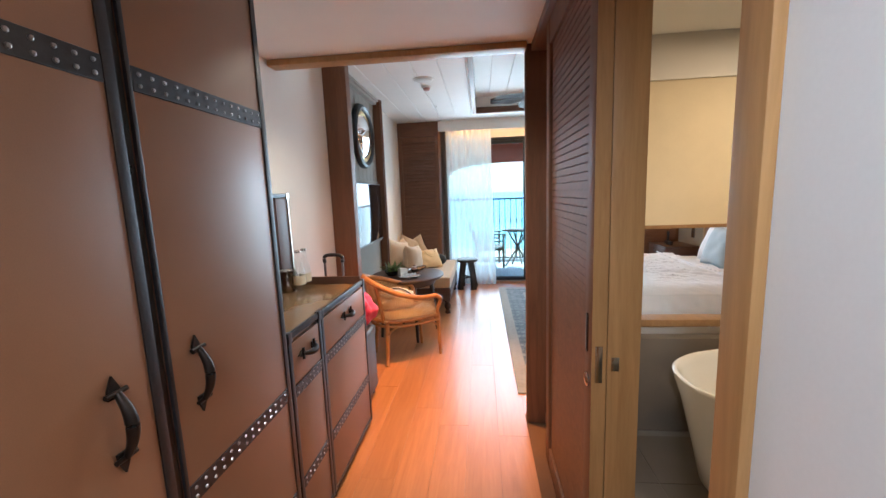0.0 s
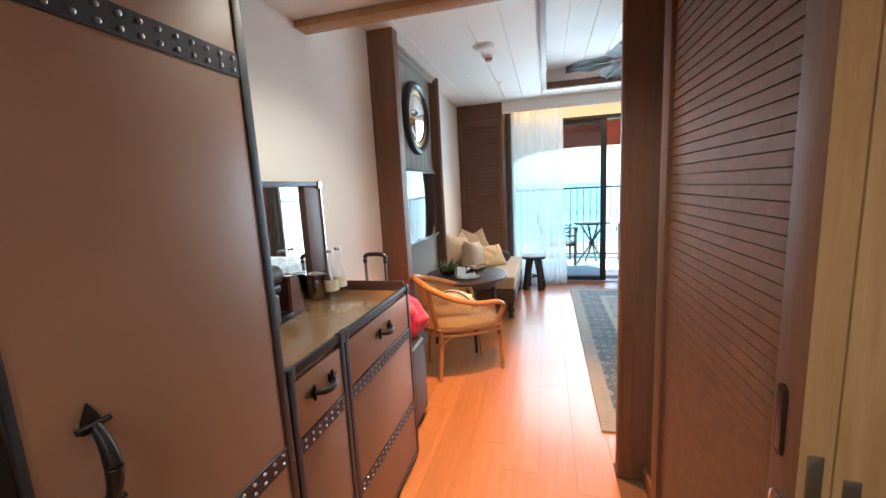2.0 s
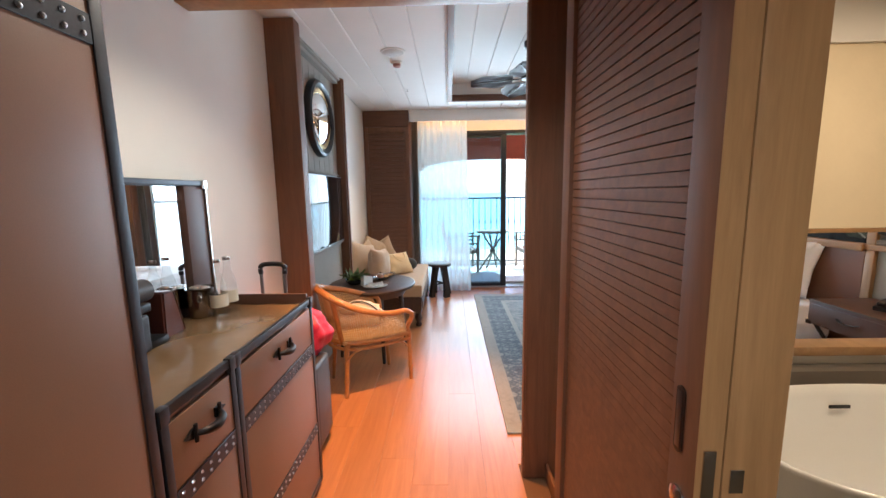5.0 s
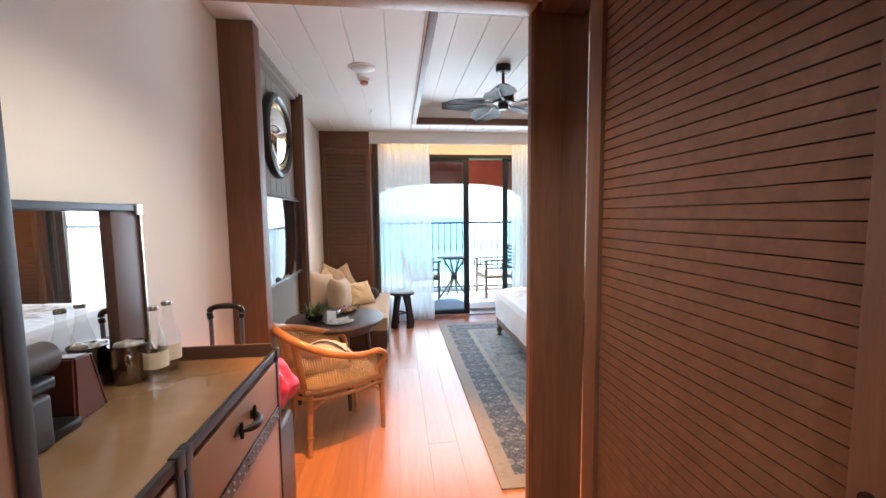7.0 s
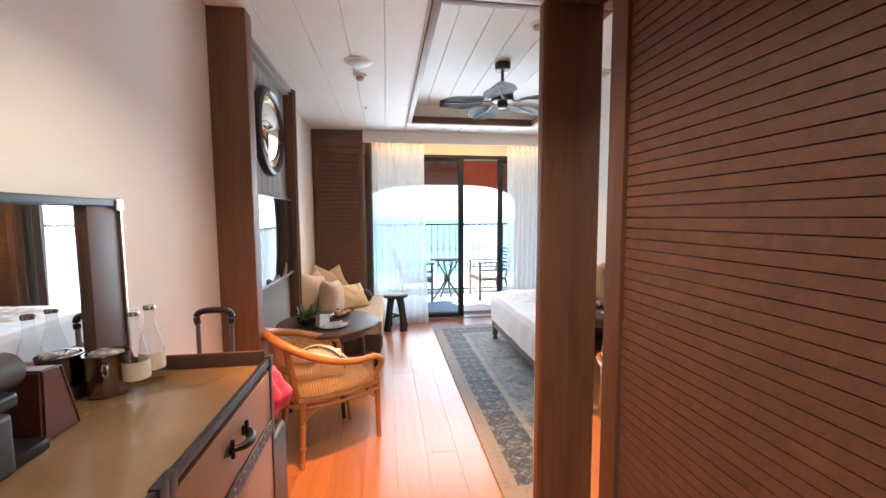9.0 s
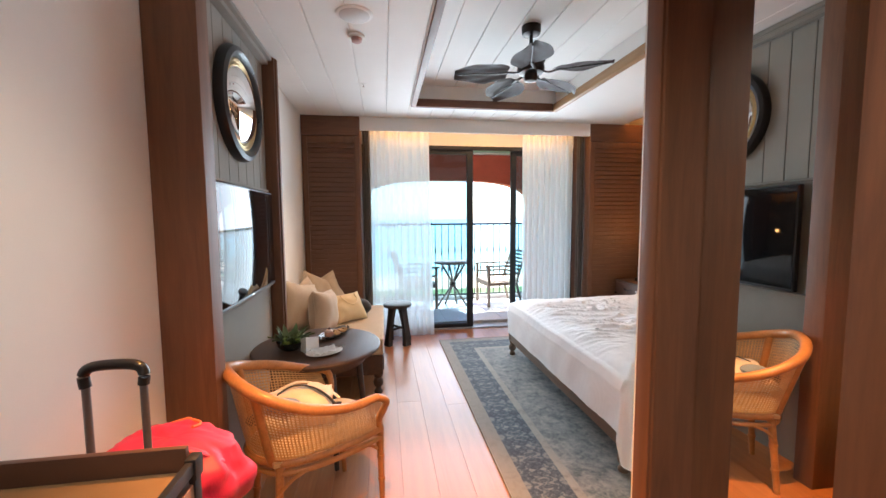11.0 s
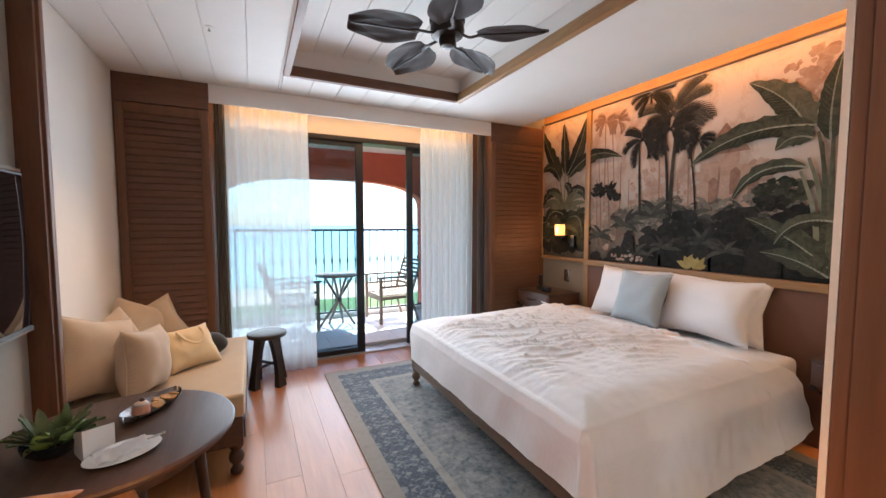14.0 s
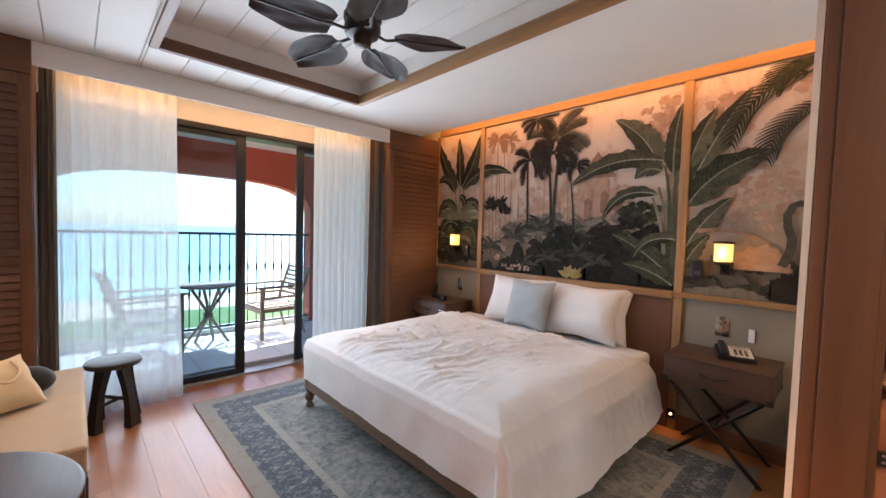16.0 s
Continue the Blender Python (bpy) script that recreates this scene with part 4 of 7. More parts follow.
for y0, z0, y1, z1, w, bow in ((3.46, 1.80, 3.10, 2.50, 0.10, 0.03), (3.46, 1.70, 2.95, 2.06, 0.12, 0.08), (3.46, 1.38, 3.18, 1.76, 0.085, 0.03), (3.46, 1.98, 3.30, 2.40, 0.08, 0.02), (3.46, 1.24, 3.30, 1.5, 0.06, 0.02)):
    broad(arc(y0, z0, y1, z1, bow), w, 0.85)
# the plant on the far panel
for y0, z0, y1, z1, b in ((5.84, 1.10, 5.82, 2.05, 0.0), (5.82, 1.10, 5.90, 1.95, 0.02), (5.80, 1.1, 5.76, 1.95, 0.02), (5.86, 1.1, 5.98, 1.8, 0.03), (5.8, 1.1, 5.68, 1.75, 0.03)):
    printed([line(arc(y0, z0, y1, z1, b), 0.012, 0.006)], INK_STEM, "painted_stem")
for y, z, w in ((5.98, 1.10, 0.16), (5.66, 1.10, 0.13)):
    shrub(y, z, w, 0.5, INK_DARK, 34, 0.15)
    shrub(y, z + 0.1, w, 0.7, INK_LEAF, 30, 0.15)
for y0, z0, y1, z1, w, bow in ((5.82, 2.0, 5.85, 2.58, 0.07, 0.0), (5.86, 1.98, 6.20, 2.56, 0.085, -0.04), (5.80, 1.98, 5.52, 2.56, 0.095, -0.04), (5.78, 1.95, 5.06, 2.08, 0.075, 0.14), (5.90, 1.92, 6.24, 2.05, 0.07, 0.12), (5.86, 1.75, 6.18, 1.62, 0.06, 0.12), (5.76, 1.78, 5.50, 1.66, 0.055, 0.10), (5.82, 1.90, 5.76, 1.72, 0.05, 0.05), (5.84, 1.55, 6.12, 1.42, 0.05, 0.1), (5.78, 1.5, 5.56, 1.36, 0.05, 0.1)):
    broad(arc(y0, z0, y1, z1, bow), w, 0.85, INK_DARK, INK_LEAF)
ferns(5.84, 1.62, 0.32, INK_STEM, 11)
ferns(5.84, 1.40, 0.28, INK_LEAF_LIT, 9)
# fronds hanging over the near panel, water plants and a plain long-necked bird shape
for y0, z0, y1, z1, b, mat in ((2.80, 2.52, 3.22, 2.10, 0.12, INK_LEAF), (2.74, 2.60, 3.00, 2.45, 0.05, INK_LEAF), (2.72, 2.34, 3.02, 1.98, 0.08, INK_GREY)):
    spine = arc(y0, z0, y1, z1, b)
    polys = [line(spine, 0.006, 0.003)]
    for i in range(1, len(spine) - 1):
        p, q = spine[i], spine[i + 1]
        d = math.atan2(q[1] - p[1], p[0] - q[0])
        for s in (-1, 1):
            polys.append(line(bent(p[0], p[1], d + s * 0.9, 0.15 * math.sin(0.3 + 2.6 * i / len(spine)), -s * 0.5, 4), 0.009, 0.002))
    printed(polys, mat, "painted_frond")
tufts(3.1, 1.30, 0.30, 0.05, INK_GREY, 40, 0.03)
for y, z in ((3.36, 1.12), (3.2, 1.10), (3.02, 1.10)):
    ferns(y, z, 0.16, INK_GREY, 7)
printed([line(arc(3.38, 1.52, 2.95, 1.42, 0.05), 0.016, 0.006)], INK_SEPIA, "painted_branch")
mound(3.02, 1.27, 0.17, 0.15, INK_PALE)
printed([line([(2.90, 1.30), (2.865, 1.40), (2.86, 1.48), (2.885, 1.56), (2.89, 1.63), (2.865, 1.69), (2.83, 1.705), (2.80, 1.69)], 0.026, 0.018)], INK_GREY, "painted_curve")
mound(2.80, 1.06, 0.17, 0.22, INK_DARK)
mound(3.2, 1.06, 0.26, 0.07, INK_MID)

# mural frame: battens, rails and the lit cornice
for y0, y1 in ((3.452, 3.515), (5.455, 5.515), (6.185, 6.222)):
    part("batten", boxed(MX - 0.022, RIGHT - 0.001, y0 + 0.001, y1 - 0.001, 1.035, 2.628, 0.005), TRIM_WOOD_Z, mural)
bm = boxed(MX - 0.026, RIGHT - 0.001, 2.65, 6.19, 1.020, 1.060, 0.006)
part("lower_rail", bm, TRIM_WOOD, mural)
bm = boxed(MX - 0.020, RIGHT - 0.001, 2.65, 6.19, 2.630, 2.675, 0.006)
box(bm, MX - 0.012, RIGHT - 0.001, 2.65, 6.19, 2.676, 2.758, 0.004)
part("cornice", bm, TRIM_WOOD, mural)
for y0, y1 in ((2.65, 3.45), (5.52, 6.19)):
    part("wainscot", boxed(MX + 0.004, RIGHT - 0.001, y0, y1, 0.12, 1.019, 0.004), WAINSCOT, mural, "beige cloth wainscot panel")
for y0, y1 in ((3.452, 3.515), (5.455, 5.515)):
    part("lower_batten", boxed(MX - 0.018, RIGHT - 0.001, y0 + 0.002, y1 - 0.002, 0.0, 1.019, 0.004), TRIM_WOOD_Z, mural)
setting("baseboard_east", boxed(MX - 0.005, RIGHT - 0.001, 2.65, 3.45, 0, 0.118, 0.004), BROWN_WOOD_Y, "brown wooden baseboard")
setting("baseboard_east_far", boxed(MX - 0.005, RIGHT - 0.001, 5.52, 6.19, 0, 0.118, 0.004), BROWN_WOOD_Y, "brown wooden baseboard")

# ---- trunk-style wardrobes ----

def studs(parent, spots, r=0.0055):
    """Round nail heads, one small mesh shared by all, facing the passage."""
    bm = bmesh.new()
    for x, y, z in spots:
        lathe(bm, (x, y, z), [(r, 0), (r * 0.8, r * 0.5), (r * 0.3, r * 0.75)], 7, Matrix.Rotation(radians(90), 4, "Y"))
    tagged(part("studding", bm, STUD, parent, "rows of round steel nail heads"), "", "", "", "stuff")


def strap(parent, x, y0, y1, z, w=0.055):
    band = part("studded_band", boxed(x, x + 0.004, y0, y1, z - w / 2, z + w / 2, 0.0012, 1), DARK_METAL, parent, "dark metal band with nail heads")
    n = max(2, round((y1 - y0) / 0.036))
    studs(band, [(x + 0.004, y0 + (i + 0.5) * (y1 - y0) / n, z + s) for i in range(n) for s in (-w * 0.23, w * 0.23)])


def bow_handle(parent, x, y, z0, z1, upright=True):
    """A forged bow handle with two pointed mounts and pins."""
    c = (z0 + z1) / 2
    spine = smooth_path([(x + 0.012, y, z0), (x + 0.030, y, z0 + (z1 - z0) * 0.25), (x + 0.036, y, c), (x + 0.030, y, z0 + (z1 - z0) * 0.75), (x + 0.012, y, z1)], 6) if upright else \
        smooth_path([(x + 0.012, z0, y), (x + 0.030, z0 + (z1 - z0) * 0.2, y - 0.004), (x + 0.036, c, y - 0.008), (x + 0.030, z0 + (z1 - z0) * 0.8, y - 0.004), (x + 0.012, z1, y)], 6)
    h = part("handle", tube(bmesh.new(), spine, lambda t: 0.007 + 0.006 * math.sin(math.pi * t), 10), BRONZE, parent, "dark bronze bow handle")
    for q, s in ((z0, -1), (z1, 1)):
        at = (lambda a, b: (x + 0.0005, y + a, q + b)) if upright else (lambda a, b: (x + 0.0005, q + b, y + a))
        plate = bmesh.new()
        slab(plate, [at(-0.014, -s * 0.012), at(0.014, -s * 0.012), at(0.013, s * 0.008), at(0.0, s * 0.036), at(-0.013, s * 0.008)], 0.006)
        bmesh.ops.recalc_face_normals(plate, faces=plate.faces)
        if max(v.co.x for v in plate.verts) < x + 0.001:
            for v in plate.verts:
                v.co.x = 2 * (x + 0.0005) - v.co.x
        part("mount", plate, BRONZE, h)
        a, b = at(-0.024, 0), at(0.024, 0)
        part("pin", rod(bmesh.new(), (a[0] + 0.010, *a[1:]), (b[0] + 0.010, *b[1:]), 0.0055, n=10), BRONZE, h)


FX = -0.402


def trunk_wardrobe(y0, y1, handle_y):
    w = thing("wardrobe", ((LEFT + FX) / 2, (y0 + y1) / 2, 0), "tall trunk-style wardrobe in tan leather with dark metal edging", "wardrobe", "trunk wardrobes")
    part("body", boxed(LEFT + 0.003, FX - 0.024, y0 + 0.001, y1 - 0.001, 0.0, LOW - 0.004, 0.003), LEATHER, w)
    d = part("door", boxed(FX - 0.0235, FX - 0.004, y0 + 0.006, y1 - 0.006, 0.06, LOW - 0.012, 0.004), LEATHER, w, "tan leather door panel")
    for a, b in ((y0 + 0.004, y0 + 0.016), (y1 - 0.032, y1 - 0.004)):
        part("edge_strip", boxed(FX - 0.010, FX, a, b, 0.058, LOW - 0.010, 0.003), DARK_METAL, d, "dark metal edge strip")
    for z0, z1 in ((0.058, 0.090), (LOW - 0.042, LOW - 0.010)):
        part("edge_strip", boxed(FX - 0.010, FX, y0 + 0.033, y1 - 0.033, z0, z1, 0.003), DARK_METAL, d, "dark metal edge strip")
    for z in (0.318, 0.757, 1.785, 2.235):
        strap(d, FX - 0.0045, y0 + 0.017, y1 - 0.033, z)
    bow_handle(d, FX - 0.004, handle_y, 0.985, 1.128)
    part("side_strip", boxed(FX - 0.06, FX - 0.026, y1 - 0.002, y1 + 0.0015, 0.02, LOW - 0.01), DARK_METAL, w)
    return w


trunk_wardrobe(0.974, 1.532, 1.070)
trunk_wardrobe(0.40, 0.956, 0.836)
trunk_wardrobe(-0.16, 0.382, 0.0)
for y in (0.965, 0.391):
    setting("trim_wardrobe", boxed(LEFT + 0.003, FX - 0.008, y - 0.0085, y + 0.0085, 0, LOW - 0.004), BLACK, "dark gap strip between the wardrobes")

# ---- trunk-style sideboard ----
TOPZ = 0.985


def trunk_unit(y0, y1):
    u = thing("trunk_cabinet", ((LEFT + FX) / 2, (y0 + y1) / 2, 0), "low trunk-style cabinet in tan leather with a drawer and studded bands", "cabinet", "trunk cabinets")
    part("body", boxed(LEFT + 0.02, FX - 0.020, y0 + 0.001, y1 - 0.001, 0.028, 0.948, 0.003), LEATHER, u)
    for z0, z1, n in ((0.762, 0.938, "drawer"), (0.050, 0.752, "door")):
        f = part(n, boxed(FX - 0.0195, FX - 0.004, y0 + 0.012, y1 - 0.012, z0, z1, 0.003), LEATHER, u)
        if n == "drawer":
            bow_handle(f, FX - 0.004, 0.868, (y0 + y1) / 2 - 0.052, (y0 + y1) / 2 + 0.052, False)
        else:
            for z in (0.735, 0.330):
                strap(f, FX - 0.0045, y0 + 0.028, y1 - 0.028, z, 0.05)
    for a, b in ((y0 + 0.001, y0 + 0.027), (y1 - 0.027, y1 - 0.001)):
        part("edge_strip", boxed(FX - 0.012, FX, a, b, 0.030, 0.984, 0.003), DARK_METAL, u, "dark metal edge strip")
    part("edge_strip", boxed(FX - 0.012, FX, y0 + 0.0275, y1 - 0.0275, 0.030, 0.056, 0.003), DARK_METAL, u, "dark metal edge strip")
    for y in (y0 + 0.014, y1 - 0.014):
        corner = boxed(FX - 0.018, FX + 0.004, y - 0.016, y + 0.016, 0.945, 0.989, 0.004)
        part("corner_cap", corner, DARK_METAL, u, "dark metal corner cap")
    for x in (LEFT + 0.06, FX - 0.06):
        for y in (y0 + 0.05, y1 - 0.05):
            part("foot", lathe(bmesh.new(), (x, y, 0), [(0.014, 0), (0.018, 0.006), (0.018, 0.029)], 12), BRONZE, u)
    return u


trunk_unit(1.536, 1.850)
trunk_unit(1.852, 2.528)
top = thing("sideboard_top", (-0.64, 2.04, 0.95), "polished tan tray top with a dark raised rim", "worktop")
m, nt, b = shader("lacquered_tan")
v = coords(nt)
nt.links.new(ramp(nt, noise_of(nt, v, 5, 5), [(0.3, (0.21, 0.128, 0.062)), (0.7, (0.275, 0.170, 0.088))]), b.inputs["Base Color"])
b.inputs["Roughness"].default_value = 0.22
b.inputs["Coat Weight"].default_value, b.inputs["Coat Roughness"].default_value = 0.5, 0.08
part("tray", boxed(LEFT + 0.02, FX - 0.016, 1.545, 2.513, 0.949, 0.958, 0.001), m, top, "glossy tan lacquer surface")
part("end_rim", boxed(LEFT + 0.02, FX - 0.020, 2.5135, 2.5275, 0.949, 1.006, 0.003), LEATHER_DARK, top, "chestnut leather end rim")
part("front_rim", boxed(FX - 0.0155, FX - 0.001, 1.565, 2.505, 0.958, 0.9845, 0.003), DARK_METAL, top, "dark metal front rim")
part("back_rim", boxed(LEFT + 0.004, LEFT + 0.0195, 1.545, 2.528, 0.949, 1.0, 0.003), LEATHER_DARK, top)

# framed mirror standing on the sideboard
fm = thing("framed_mirror", (-0.8830, 2.05, 0.958), "low mirror in a wide chestnut leather frame with metal edge", "mirror")
part("mirror_glass", boxed(-0.8835, -0.8760, 1.560, 2.372, 1.0, 1.515), MIRROR, fm)
part("side_panel", boxed(-0.8835, -0.8580, 2.373, 2.506, 0.9585, 1.518, 0.003), LEATHER_DARK, fm, "wide chestnut leather side panel")
part("backing", boxed(-0.8865, -0.8840, 1.556, 2.509, 0.9585, 1.536), BLACK, fm)
part("top_edge", boxed(-0.8835, -0.8490, 1.556, 2.517, 1.519, 1.541, 0.003), DARK_METAL, fm, "dark metal top edge")
part("end_edge", boxed(-0.8835, -0.8510, 2.507, 2.519, 0.9585, 1.5185, 0.002), STEEL, fm, "pale metal end edge")
part("corner_cap", boxed(-0.8845, -0.8460, 2.482, 2.522, 1.505, 1.5445, 0.003), STEEL, fm)


def bottle(x, y):
    b = thing("water_bottle", (x, y, 0.958), "clear glass water bottle with a cream label and metal cap", "bottle", "water bottles")
    part("glass", lathe(bmesh.new(), (x, y, 0.9582), [(0.030, 0), (0.034, 0.004), (0.0345, 0.02), (0.0345, 0.10), (0.030, 0.135), (0.0165, 0.185), (0.0135, 0.20), (0.0135, 0.228), (0.0155, 0.232)], 28), BOTTLE_GLASS, b)
    bm = bmesh.new()
    sheet(bm, 18, 1, lambda u, v: (x + 0.0352 * math.cos(-2.6 + 3.6 * u), y + 0.0352 * math.sin(-2.6 + 3.6 * u), 1.0 + 0.055 * v))
    part("label", bm, surface("paper_label", (0.72, 0.66, 0.52), 0.7, vary=0.06, scale=20), b, "cream paper label")
    part("cap", lathe(bmesh.new(), (x, y, 1.190), [(0.016, 0), (0.0165, 0.003), (0.0165, 0.011), (0.014, 0.014)], 20), STEEL, b, "metal crown cap")
    return b


bottle(-0.738, 2.348)
bottle(-0.738, 2.428)
bk = thing("ice_bucket", (-0.815, 2.345, 0.958), "open brushed steel ice bucket holding crinkled wrapping", "ice bucket")
BX, BY = -0.815, 2.345
DARK_STEEL = surface("dark_polished_steel", (0.24, 0.21, 0.18), 0.16, 1.0, vary=0.15, scale=9, bump=0.03)
part("pail", lathe(bmesh.new(), (BX, BY, 0.9585), [(0.046, 0), (0.050, 0.004), (0.052, 0.06), (0.053, 0.118), (0.056, 0.121), (0.056, 0.126), (0.050, 0.126), (0.048, 0.03), (0.01, 0.026)], 40), DARK_STEEL, bk)
wrap = surface("crinkled_wrap", (0.46, 0.43, 0.40), 0.22, 0.6, vary=0.3, scale=60, bump=0.5)
for k in range(7):
    q = k * 2.4
    part("wrapped_glass", ball(bmesh.new(), (BX + 0.027 * math.cos(q) * (k > 0), BY + 0.027 * math.sin(q) * (k > 0), 1.073 + 0.005 * (k % 3)), (0.019, 0.018, 0.014)), wrap, bk, "crinkled clear wrapping")
for s_ in (-1, 1):
    part("ring_handle", tube(bmesh.new(), [(BX + 0.018 * math.cos(a) * 0.4 + 0.03, BY + s_ * 0.057, 1.045 + 0.018 * math.sin(a)) for a in [i * math.pi / 8 for i in range(16)]], 0.003, 6, True), STEEL, bk)

# coffee machine and leather folder near the wardrobe
cm = thing("coffee_machine", (-0.78, 1.88, 0.958), "compact dark capsule coffee machine", "coffee machine")
GREY_PLASTIC = surface("dark_grey_plastic", (0.045, 0.043, 0.048), 0.4, vary=0.12, scale=12, bump=0.1)
GREY_LACQUER = surface("grey_lacquer", (0.075, 0.070, 0.072), 0.32, vary=0.1, scale=9)
part("water_tank", boxed(-0.885, -0.735, 1.66, 1.80, 0.9585, 1.185, 0.020, 3), GREY_PLASTIC, cm)
part("body", boxed(-0.88, -0.745, 1.801, 1.97, 0.9585, 1.085, 0.012, 3), GREY_PLASTIC, cm)
part("head", rod(bmesh.new(), (-0.812, 1.78, 1.150), (-0.812, 2.035, 1.150), 0.040, n=32), GREY_LACQUER, cm, "rounded grey head")
part("end_cap", lathe(bmesh.new(), (-0.812, 2.035, 1.150), [(0.040, 0), (0.040, 0.003), (0.034, 0.008), (0.010, 0.010)], 28, Matrix.Rotation(radians(-90), 4, "X")), GREY_LACQUER, cm)
part("head_band", boxed(-0.868, -0.757, 1.79, 2.00, 1.086, 1.118, 0.010, 3), BLACK, cm)
part("drip_tray", boxed(-0.872, -0.752, 1.971, 2.055, 0.9585, 0.985, 0.004), BLACK, cm)
part("spout", rod(bmesh.new(), (-0.812, 2.012, 1.110), (-0.812, 2.012, 1.085), 0.012, 0.008, 12), BLACK, cm)
fo = thing("leather_folder", (-0.83, 2.11, 0.958), "reddish brown leather tea box with a sloping front", "box")
bm = bmesh.new()
slab(bm, [(-0.770, 2.062, 0.9585), (-0.770, 2.170, 0.9585), (-0.770, 2.125, 1.128), (-0.770, 2.070, 1.132)], 0.11)
for v in bm.verts:
    v.co.x = -0.770 - abs(v.co.x + 0.770)
bmesh.ops.recalc_face_normals(bm, faces=bm.faces[:])
bmesh.ops.bevel(bm, geom=bm.edges[:], offset=0.006, segments=2, affect="EDGES")
part("box", bm, surface("red_brown_leather", (0.13, 0.040, 0.026), 0.36, vary=0.15, scale=8, bump=0.12), fo)
part("stitched_edge", tube(bmesh.new(), [(-0.769, 2.068, 1.130), (-0.769, 2.123, 1.126), (-0.769, 2.165, 0.965)], 0.0025, 6), LEATHER_DARK, fo)

# ---- luggage ----
sc = thing("suitcase", (-0.66, 2.83, 0), "dark wheeled suitcase with its telescopic handle pulled up", "suitcase")
SHELL = surface("charcoal_shell", (0.035, 0.035, 0.038), 0.35, vary=0.15, scale=10, bump=0.12)
part("shell", boxed(-0.86, -0.47, 2.69, 2.95, 0.045, 0.540, 0.035, 4), SHELL, sc)
for i in range(5):
    part("rib", boxed(-0.80 + i * 0.062, -0.775 + i * 0.062, 2.945, 2.956, 0.10, 0.48, 0.004), SHELL, sc)
for x in (-0.82, -0.51):
    for y in (2.73, 2.91):
        part("wheel", rod(bmesh.new(), (x - 0.012, y, 0.022), (x + 0.012, y, 0.022), 0.022, n=16), BLACK, sc)
        part("fork", boxed(x - 0.016, x + 0.016, y - 0.014, y + 0.014, 0.030, 0.05, 0.003), BLACK, sc)
for x in (-0.727, -0.603):
    part("pole", rod(bmesh.new(), (x, 2.712, 0.538), (x, 2.712, 1.075), 0.0085, n=12), surface("grey_tube", (0.22, 0.21, 0.21), 0.35, 0.8, scale=10), sc, "grey metal handle pole")
grip = smooth_path([(-0.727, 2.712, 1.065), (-0.729, 2.712, 1.096), (-0.712, 2.712, 1.113), (-0.665, 2.712, 1.117), (-0.618, 2.712, 1.113), (-0.601, 2.712, 1.096), (-0.603, 2.712, 1.065)], 5)
part("grip", tube(bmesh.new(), grip, 0.0125, 10), BLACK, sc, "black rubber grip")

duf = thing("duffel_bag", (-0.63, 2.93, 0.54), "bulging magenta nylon duffel bag lying on the suitcase", "bag")


def duffel(u, v):
    a, t = 2 * math.pi * u, math.pi * v
    r = math.sin(t) ** 0.55
    n = 0.035 * noise.noise((math.cos(a) * 2.2, math.sin(a) * 2.2, v * 5)) + 0.018 * noise.noise((math.cos(a) * 6, math.sin(a) * 6, v * 12))
    x = -0.668 + (0.192 + n) * r * math.cos(a)
    y = 2.935 + (0.185 + n) * r * math.sin(a)
    top = 0.668 - 0.140 * math.cos(t) * (1 + 0.6 * n) - 0.035 * math.cos(a) * math.sin(t)
    return (max(x, LEFT + 0.01), max(y, 2.735), max(0.541, top + 0.010 * noise.noise((x * 9, y * 26, 1))))


bm = bmesh.new()
sheet(bm, 60, 36, duffel)
bmesh.ops.remove_doubles(bm, verts=bm.verts[:], dist=0.0006)
part("body", bm, PINK, duf, soft=80)
for k in (-1, 1):
    pts = [Vector(duffel(0.25 * k % 1.0 + 0.12 * math.sin(i * 0.3), 0.52 + 0.44 * i / 14)) + Vector((0, 0, 0.003)) for i in range(15)]
    part("piping", tube(bmesh.new(), pts, 0.005, 6), surface("orange_piping", (0.68, 0.16, 0.06), 0.6), duf, "orange zip piping")
part("strap", tube(bmesh.new(), smooth_path([Vector(duffel(u, v)) + Vector((0, 0, 0.006)) for u, v in ((0.62, 0.62), (0.64, 0.8), (0.7, 0.93), (0.9, 0.9), (0.97, 0.72))], 6), 0.012, 8, flat=0.3), PINK, duf)

# ---- bed ----
bed = thing("bed", (2.25, 4.6, 0), "wide wooden bed with turned legs and a white mattress", "bed")
BED_WOOD = wood("weathered_bed_wood", (0.13, 0.085, 0.055), (0.215, 0.145, 0.095), "Y", 0.5)
part("foot_rail", boxed(1.262, 1.305, 3.605, 5.595, 0.165, 0.305, 0.006), BED_WOOD, bed)
for y0, y1 in ((3.60, 3.643), (5.557, 5.60)):
    part("side_rail", boxed(1.306, 3.19, y0, y1, 0.165, 0.305, 0.006), BED_WOOD, bed)
for y in (3.625, 5.575):
    part("rail_panel", boxed(1.2585, 1.2618, y - 0.045 if y > 5 else y + 0.02, y - 0.02 if y > 5 else y + 0.045, 0.19, 0.285, 0.001), BED_WOOD, bed)
leg_profile = [(0.022, 0), (0.030, 0.006), (0.031, 0.022), (0.022, 0.034), (0.020, 0.045), (0.034, 0.062), (0.038, 0.085), (0.032, 0.108), (0.022, 0.120), (0.030, 0.130), (0.032, 0.145), (0.032, 0.166)]
for x in (1.295, 3.12):
    for y in (3.635, 5.565):
        part("leg", lathe(bmesh.new(), (x, y, 0.0125), leg_profile, 24), BED_WOOD, bed)
